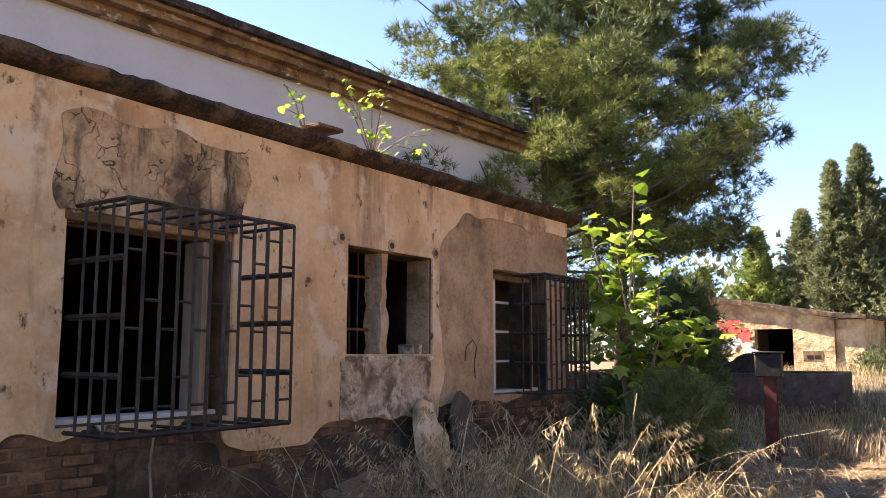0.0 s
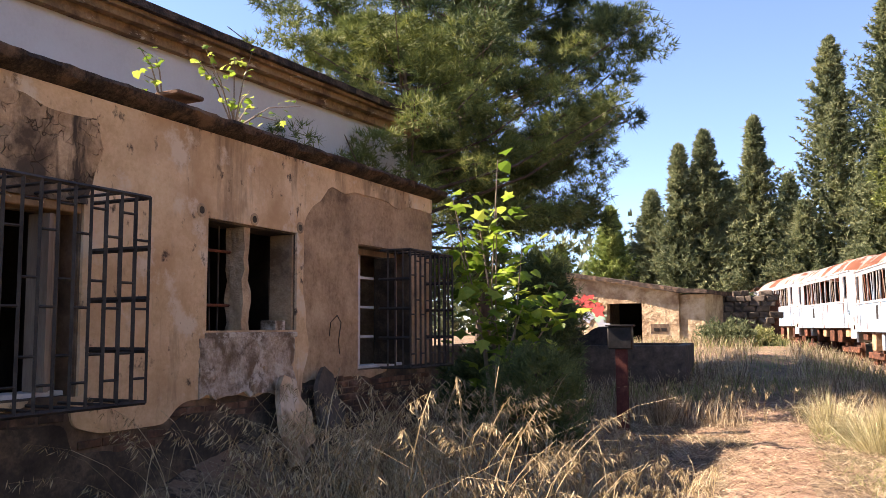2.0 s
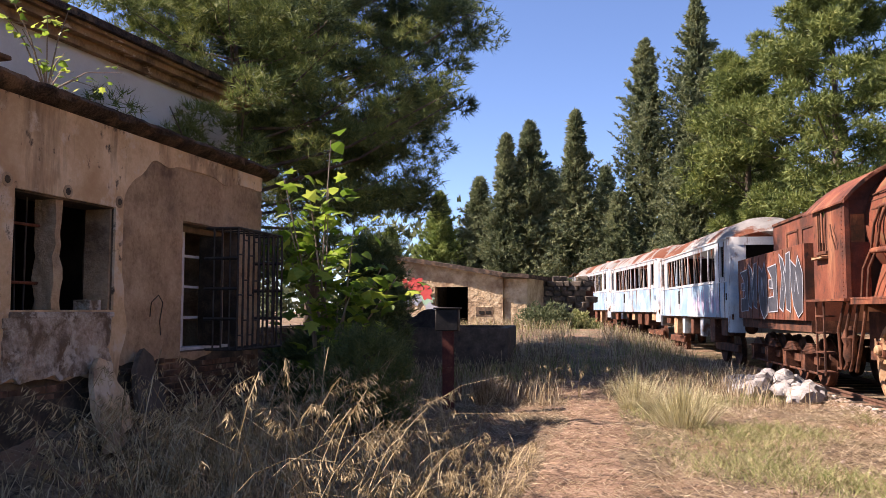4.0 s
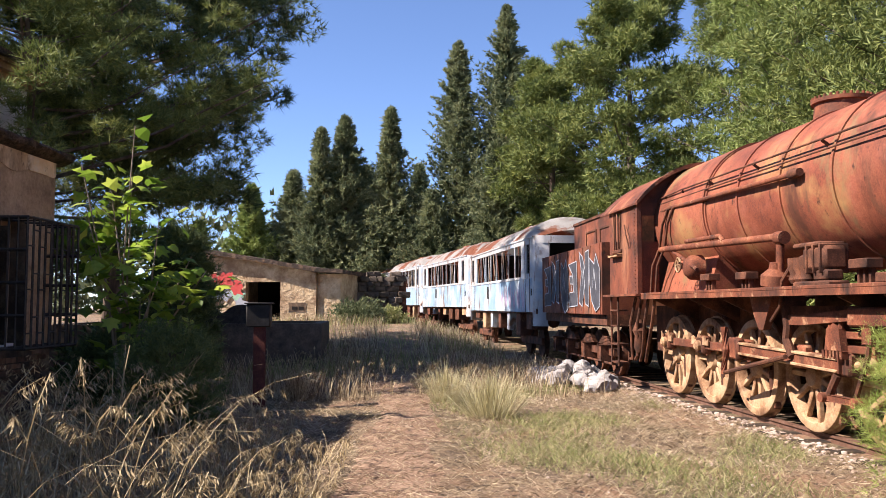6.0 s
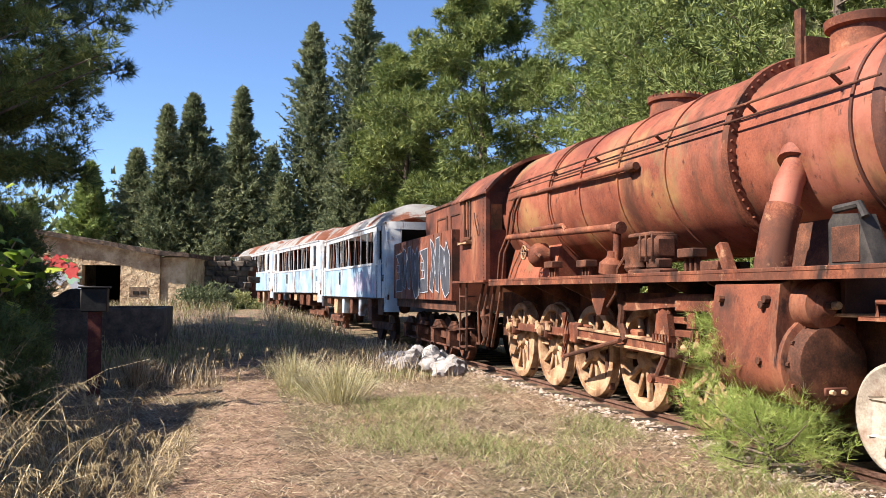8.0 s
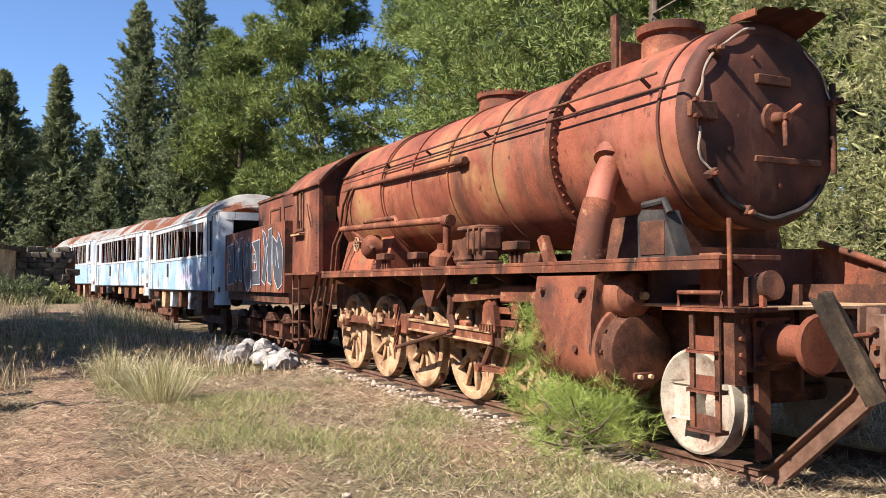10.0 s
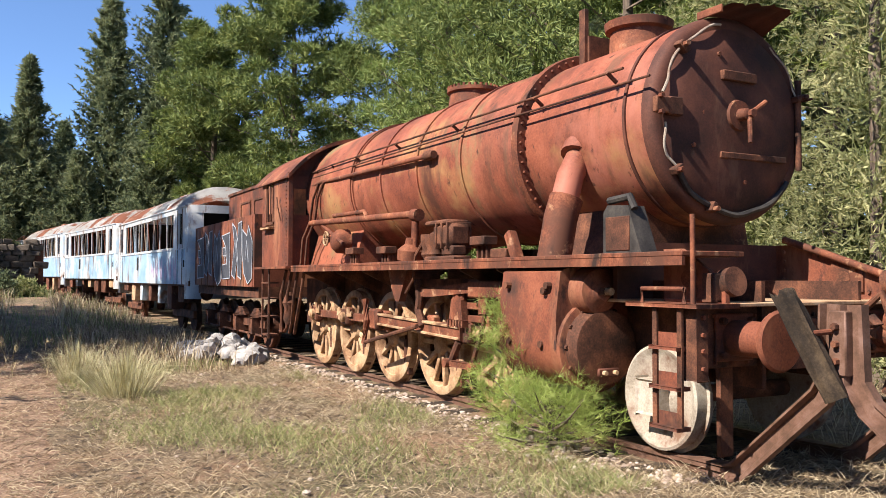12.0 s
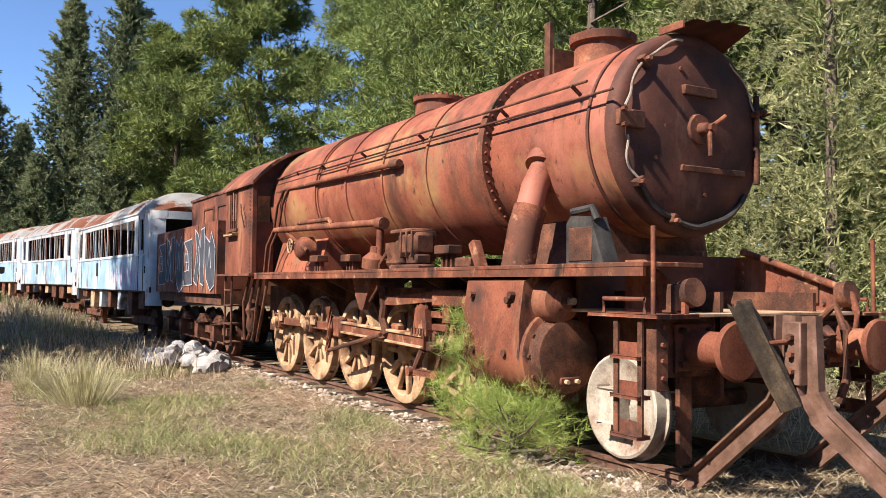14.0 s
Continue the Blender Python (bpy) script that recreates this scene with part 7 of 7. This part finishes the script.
def put_leaves(parent, places, size, rnd):
    for p in places:
        ob = attach(new("leaf", LEAVES[rnd.randrange(len(LEAVES))]), parent)
        s = size * rnd.uniform(0.6, 1.25)
        ob.matrix_basis = Matrix.LocRotScale(p, Euler((rnd.uniform(-0.9, 0.7), rnd.uniform(-0.6, 0.6), rnd.uniform(0, 6.28))), (s, s, s))


def fig_tree():
    rnd = random.Random(9)
    base = Vector((-3.42, 12.0, 0.0))
    t = thing("fig_tree", base, "young fig tree with sunlit yellow-green leaves at the house corner", "tree")
    places = []
    ends = [(-3.3, 11.8, 4.1), (-4.0, 11.8, 3.55), (-3.9, 11.7, 2.95), (-3.35, 11.9, 3.4), (-2.95, 11.8, 2.8), (-2.55, 12.0, 2.3), (-2.9, 11.6, 1.95), (-3.45, 11.6, 2.5), (-3.8, 11.6, 2.3), (-3.15, 11.7, 1.7), (-2.3, 11.8, 2.1), (-3.6, 11.8, 3.2), (-2.8, 11.5, 1.4)]
    for k, e in enumerate(ends):
        e = Vector(e)
        a = base + Vector((rnd.uniform(-0.1, 0.1), rnd.uniform(-0.1, 0.1), 0))
        m = (a + e) / 2 + Vector((rnd.uniform(-0.15, 0.15), rnd.uniform(-0.15, 0.15), 0.15))
        part("stem", tube(bmesh.new(), [a, m, e], 0.022, 6, 0.3), "wood", t)
        n = 23
        for j in range(n):
            f = rnd.uniform(0.45, 1.0)
            p = m + (e - m) * (f - 0.45) / 0.55 if f > 0.45 else m
            places.append(p + Vector((rnd.gauss(0, 0.2), rnd.gauss(0, 0.2), rnd.gauss(0.0, 0.18))))
    put_leaves(t, places, 0.25, rnd)


def roof_plant(u, z, ends, label):
    rnd = random.Random(int(u * 10))
    base = HOUSE @ Vector((-0.1, u, 3.57))
    t = thing("roof_plant", base, label, "plant", "plants on the roof")
    for y, zz in ends:
        e = HOUSE @ Vector((rnd.uniform(-0.25, 0.1), y, zz))
        m = (base + e) / 2 + Vector((0, 0, 0.1))
        part("stem", tube(bmesh.new(), [base, m, e], 0.009, 5, 0.4), "wood", t)
        put_leaves(t, [m + (e - m) * rnd.random() + Vector((rnd.gauss(0, 0.05), rnd.gauss(0, 0.05), rnd.gauss(0, 0.05))) for _ in range(6)], 0.085, rnd)


fig_tree()
roof_plant(2.95, 3.6, [(2.62, 4.0), (2.75, 3.92), (2.7, 3.78), (2.9, 3.66)], "dark-leaved sapling rooted in the roof edge")
roof_plant(3.9, 3.6, [(3.4, 4.2), (3.6, 4.3), (3.8, 4.25), (3.95, 4.35), (3.55, 4.05), (4.1, 4.0), (4.35, 3.9), (4.6, 3.8), (4.95, 4.05), (4.2, 3.7), (3.7, 3.8)], "sunlit sapling rooted in the roof edge")


# ---- grasses ----
def grass(name, n, xr, yr, hgt, wid, mat, label, keep, lean=0.5):
    x = xr[0] + (xr[1] - xr[0]) * RS.rand(n)
    y = yr[0] + (yr[1] - yr[0]) * RS.rand(n) ** 1.3
    m = keep(x, y) > RS.rand(n)
    x, y = x[m], y[m]
    n = len(x)
    base = np.stack([x, y, ground_z(x, y) - 0.01], 1)
    hh = hgt * (0.4 + 0.9 * RS.rand(n))
    az = RS.rand(n) * 6.283
    tip = base + np.stack([np.cos(az) * hh * lean, np.sin(az) * hh * lean, hh], 1)
    me = blade_mesh(name, base, tip, wid * (0.7 + 0.6 * RS.rand(n)), hh * 0.16, mat)
    return tagged(new(name, me), label, "grass", kind="stuff")


def lumps(x, y, s=1.0, o=0.0):
    return 0.5 + 0.25 * (np.sin(x * 2.1 * s + o) * np.sin(y * 1.7 * s + 1 + o) + np.sin(x * 0.9 * s - y * 1.3 * s + o) * np.cos(y * 0.7 * s))


def path_gap(x, y):
    return smoothstep(0.3, 0.8, np.abs(x - 0.3 - 0.03 * (y - 8)))


def yard(x, y):
    """Where grass can stand: not on the track, in the house or under the trough."""
    wall_x = -4.85 + 0.104 * (y - 3.0)
    return ((x > wall_x + 0.1) | (y > 11)) & ((x < 5.0) | (y > 8)) & ((x < 4.9) | (x > 7.2))


def make_grass():
    grass("short_dry_grass", 90000, (-4.5, 5.0), (2.5, 24), 0.075, 0.005, "straw", "short dry grass on the sandy ground", lambda x, y: yard(x, y) * (0.15 + 0.85 * path_gap(x, y)) * np.clip(lumps(x, y, 1.4) * 1.3, 0, 1), 1.7)
    grass("green_grass", 56000, (0.8, 4.6), (5, 16), 0.12, 0.0055, "green_grass", "thin green grass patches", lambda x, y: yard(x, y) * path_gap(x, y) * np.clip((lumps(x, y, 0.9, 2) - 0.5) * 2 + 1.1 * np.exp(-((x - 2.3) / 0.9) ** 2 - ((y - 10.0) / 2.2) ** 2), 0, 1) * 0.85, 0.9)
    grass("tall_dry_grass", 26000, (-6, 4.2), (14.5, 36), 0.42, 0.012, "straw", "tall dry grass and weeds", lambda x, y: yard(x, y) * path_gap(x, y) * np.clip((lumps(x, y, 0.8, 1) - 0.3) * 2, 0, 1), 0.35)
    grass("green_weeds", 9000, (-6, 4.0), (17, 38), 0.4, 0.014, "green_grass", "green weeds on the bank", lambda x, y: yard(x, y) * np.clip((lumps(x, y, 0.7, 4) - 0.45) * 3, 0, 1), 0.4)
    grass("trackside_grass", 7000, (6.9, 13), (2, 22), 0.25, 0.008, "straw", "dry grass beyond the track", lambda x, y: 1.0 * (x > 7.3), 0.6)
    grass("track_end_grass", 12000, (4.4, 8.6), (2.0, 5.6), 0.1, 0.005, "straw", "short dry grass round the buffer stop", lambda x, y: 0.3 + 0.7 * lumps(x, y, 2.0), 1.3)
    # fallen needles and stalks on the soil
    n = 95000
    x, y = -2 + 10 * RS.rand(n), 2.6 + 16 * RS.rand(n) ** 1.9
    m = (yard(x, y) | ((x > 4.5) & (y < 5.5))) & (0.25 + lumps(x, y, 3.1, 1.0) + 0.3 * np.sin(9 * x) * np.sin(8 * y) > RS.rand(n))
    x, y = x[m], y[m]
    base = np.stack([x, y, ground_z(x, y) + 0.01 + 0.02 * RS.rand(len(x))], 1)
    az, ln = RS.rand(len(x)) * 6.283, 0.04 + 0.16 * RS.rand(len(x)) ** 2
    tip = base + np.stack([np.cos(az) * ln, np.sin(az) * ln, 0.05 * RS.rand(len(x)) ** 2 * (ln / 0.1)], 1)
    tagged(new("needle_litter", blade_mesh("needle_litter", base, tip, 0.003 + 0.003 * RS.rand(len(x)), 0.008, "straw")), "fallen pine needles and straw bits", "litter", kind="stuff")


def tussock(x, y, h, n, r, mat, label):
    a, q = RS.rand(n) * 6.283, RS.rand(n)
    z = float(ground_z(x, y))
    base = np.stack([x + 0.35 * r * q * np.cos(a), y + 0.35 * r * q * np.sin(a), np.full(n, z - 0.01)], 1)
    tip = np.stack([x + r * q * 1.1 * np.cos(a), y + r * q * 1.1 * np.sin(a), z + h * (0.55 + 0.5 * RS.rand(n)) * (1.05 - 0.4 * q)], 1)
    tip += RS.normal(size=tip.shape) * h * 0.12
    me = blade_mesh("tussock", base, tip, 0.0045, h * 0.3, mat)
    return tagged(new("grass_tussock", me), label, "grass", "tussocks", "stuff")


def oats(n, xr, yr, hgt, seed, label, near=0.6):
    """Tall bending straw stalks with drooping seed heads."""
    rs = np.random.RandomState(seed)
    out = []
    for i in range(n):
        x, y = rs.uniform(*xr), rs.uniform(*yr)
        if x < -4.75 + 0.104 * (y - 3.0) + 0.25:
            continue
        h = hgt * rs.uniform(0.55, 1.2) * (near if x > -2.2 and y < 12 else 1.0)
        az = rs.uniform(0, 6.283)
        ln = rs.uniform(0.25, 1.0)
        way = np.array([math.cos(az), math.sin(az), 0])
        z = float(ground_z(x, y))
        p = [np.array([x, y, z]) + way * h * ln * f ** 2.2 + np.array([0, 0, h * (f - 0.30 * ln * f ** 4)]) for f in np.linspace(0, 1, 7)]
        side = np.cross(way, [0, 0, 1]) * 0.0034
        for a, b in zip(p, p[1:]):
            out += [(a - side, a + side, b + side), (a - side, b + side, b - side)]
        if rs.rand() < 0.65:
            for j in range(22):
                f = rs.uniform(0.0, 1.0)
                c = p[5] + (p[6] - p[5]) * f + rs.normal(size=3) * 0.012
                e = c + way * rs.uniform(0.0, 0.06) + [rs.normal() * 0.018, rs.normal() * 0.018, -rs.uniform(0.02, 0.07)]
                s = unit(np.cross(e - c, rs.normal(size=3))[None])[0] * 0.0042
                out.append((c - s * 0.3, (c + e) / 2 + s, e))
                out.append((c, (c + e) / 2 - s, e))
        for j in range(3):
            f = rs.uniform(0.05, 0.5)
            c = p[0] + (p[3] - p[0]) * f
            a2 = rs.uniform(0, 6.283)
            e = c + np.array([math.cos(a2) * 0.25, math.sin(a2) * 0.25, rs.uniform(0.0, 0.25)]) * rs.uniform(0.6, 1.3)
            m = (c + e) / 2 + [0, 0, 0.07]
            s = np.array([-math.sin(a2), math.cos(a2), 0]) * 0.004
            out += [(c - s, c + s, m + s), (c - s, m + s, m - s), (m - s, m + s, e)]
    return tagged(new("wild_oats", tri_mesh("wild_oats", np.array(out), "oat_straw")), label, "grass", kind="stuff")


make_grass()
tussock(1.7, 12.3, 0.68, 900, 0.95, "pale_grass", "large pale grass tussock beside the path")
tussock(1.2, 14.2, 0.65, 500, 0.7, "pale_grass", "pale grass tussock beside the path")
tussock(-1.3, 14.6, 0.6, 500, 0.5, "straw", "pale grass tussock by the red post")
oats(500, (-4.3, -1.0), (4.6, 11.0), 1.1, 1, "tall dry wild oats in front of the house")
oats(150, (-2.7, -1.3), (4.3, 6.6), 1.28, 11, "tall arching wild oats at the edge of the shade", 1.0)
oats(45, (-1.7, -0.85), (4.4, 7.5), 0.9, 12, "golden wild oats reaching into the sun", 0.9)
oats(240, (-4.3, -2.9), (6.5, 9.5), 0.8, 7, "dry wild oats along the wall foot")
oats(160, (-1.6, -0.3), (5.5, 9.0), 0.6, 2, "dry wild oats at the edge of the path")
oats(260, (-3.0, 3.0), (14.5, 22.0), 0.6, 3, "dry weeds across the yard")


def shrub(at, r, h, n, mat, label):
    c = RS.normal(size=(n, 3))
    c = unit(c) * (RS.rand(n, 1) ** 0.4) * [r, r, h / 2] * (1 + 0.25 * np.sin(7 * c[:, :1]))
    c[:, 2] = np.abs(c[:, 2] + h * 0.35)
    t = thing("shrub", at, label, "shrub", "shrubs")
    for k in range(5):
        e = Vector(at) + Vector((r * 0.6 * math.cos(k * 1.3), r * 0.6 * math.sin(k * 1.3), h * 0.7))
        part("stem", tube(bmesh.new(), [Vector(at), e], 0.02, 5, 0.4), "bark", t)
    attach(new("crown", tri_mesh("crown", sprays(c + np.array(at), c + [0, 0, 0.3], 6, 0.16, 0.05, 0.7), mat)), t)


shrub((-0.5, 35.5, 0.7), 1.1, 1.35, 2200, "cypress", "dark shrub in front of the ruined wall")
shrub((0.6, 36.0, 0.6), 1.0, 1.1, 1500, "green_grass", "dry brownish shrub beside the ruined wall")
shrub((-3.9, 14.2, 0.0), 1.0, 1.5, 1800, "pine", "dark leafy shrub in the shade behind the house")

# ---- bricks bared where the plaster has fallen ----
def bricks():
    bm = box(bmesh.new(), -0.03, 0.012, -0.108, 0.108, -0.031, 0.031, bevel=0.006)
    me = bpy.data.meshes.new("brick")
    bm.to_mesh(me)
    bm.free()
    me.materials.append(M["brick"])
    rnd = random.Random(5)
    made = 0
    for j in range(5, 17):
        z = 0.035 + 0.074 * j
        for i in range(36):
            y = 0.1 + 0.231 * i + (0.115 if j % 2 else 0)
            if y > WALL_B - 0.15 or any(inside(y, z, w, 0.12) for w in (W1, W2, W3)) or 3.25 < y < 4.85 and z > 0.98:
                continue
            if peel(y - 0.08, z) != "brick" or peel(y + 0.08, z) != "brick" or made >= 300:
                continue
            ob = attach(new("brick", me), house_wall)
            ob.matrix_parent_inverse = Matrix.Identity(4)
            ob.matrix_basis = HOUSE @ Matrix.Translation((rnd.uniform(-0.012, 0.003), y, z)) @ Matrix.Rotation(rnd.gauss(0, 0.015), 4, "X")
            made += 1


bricks()
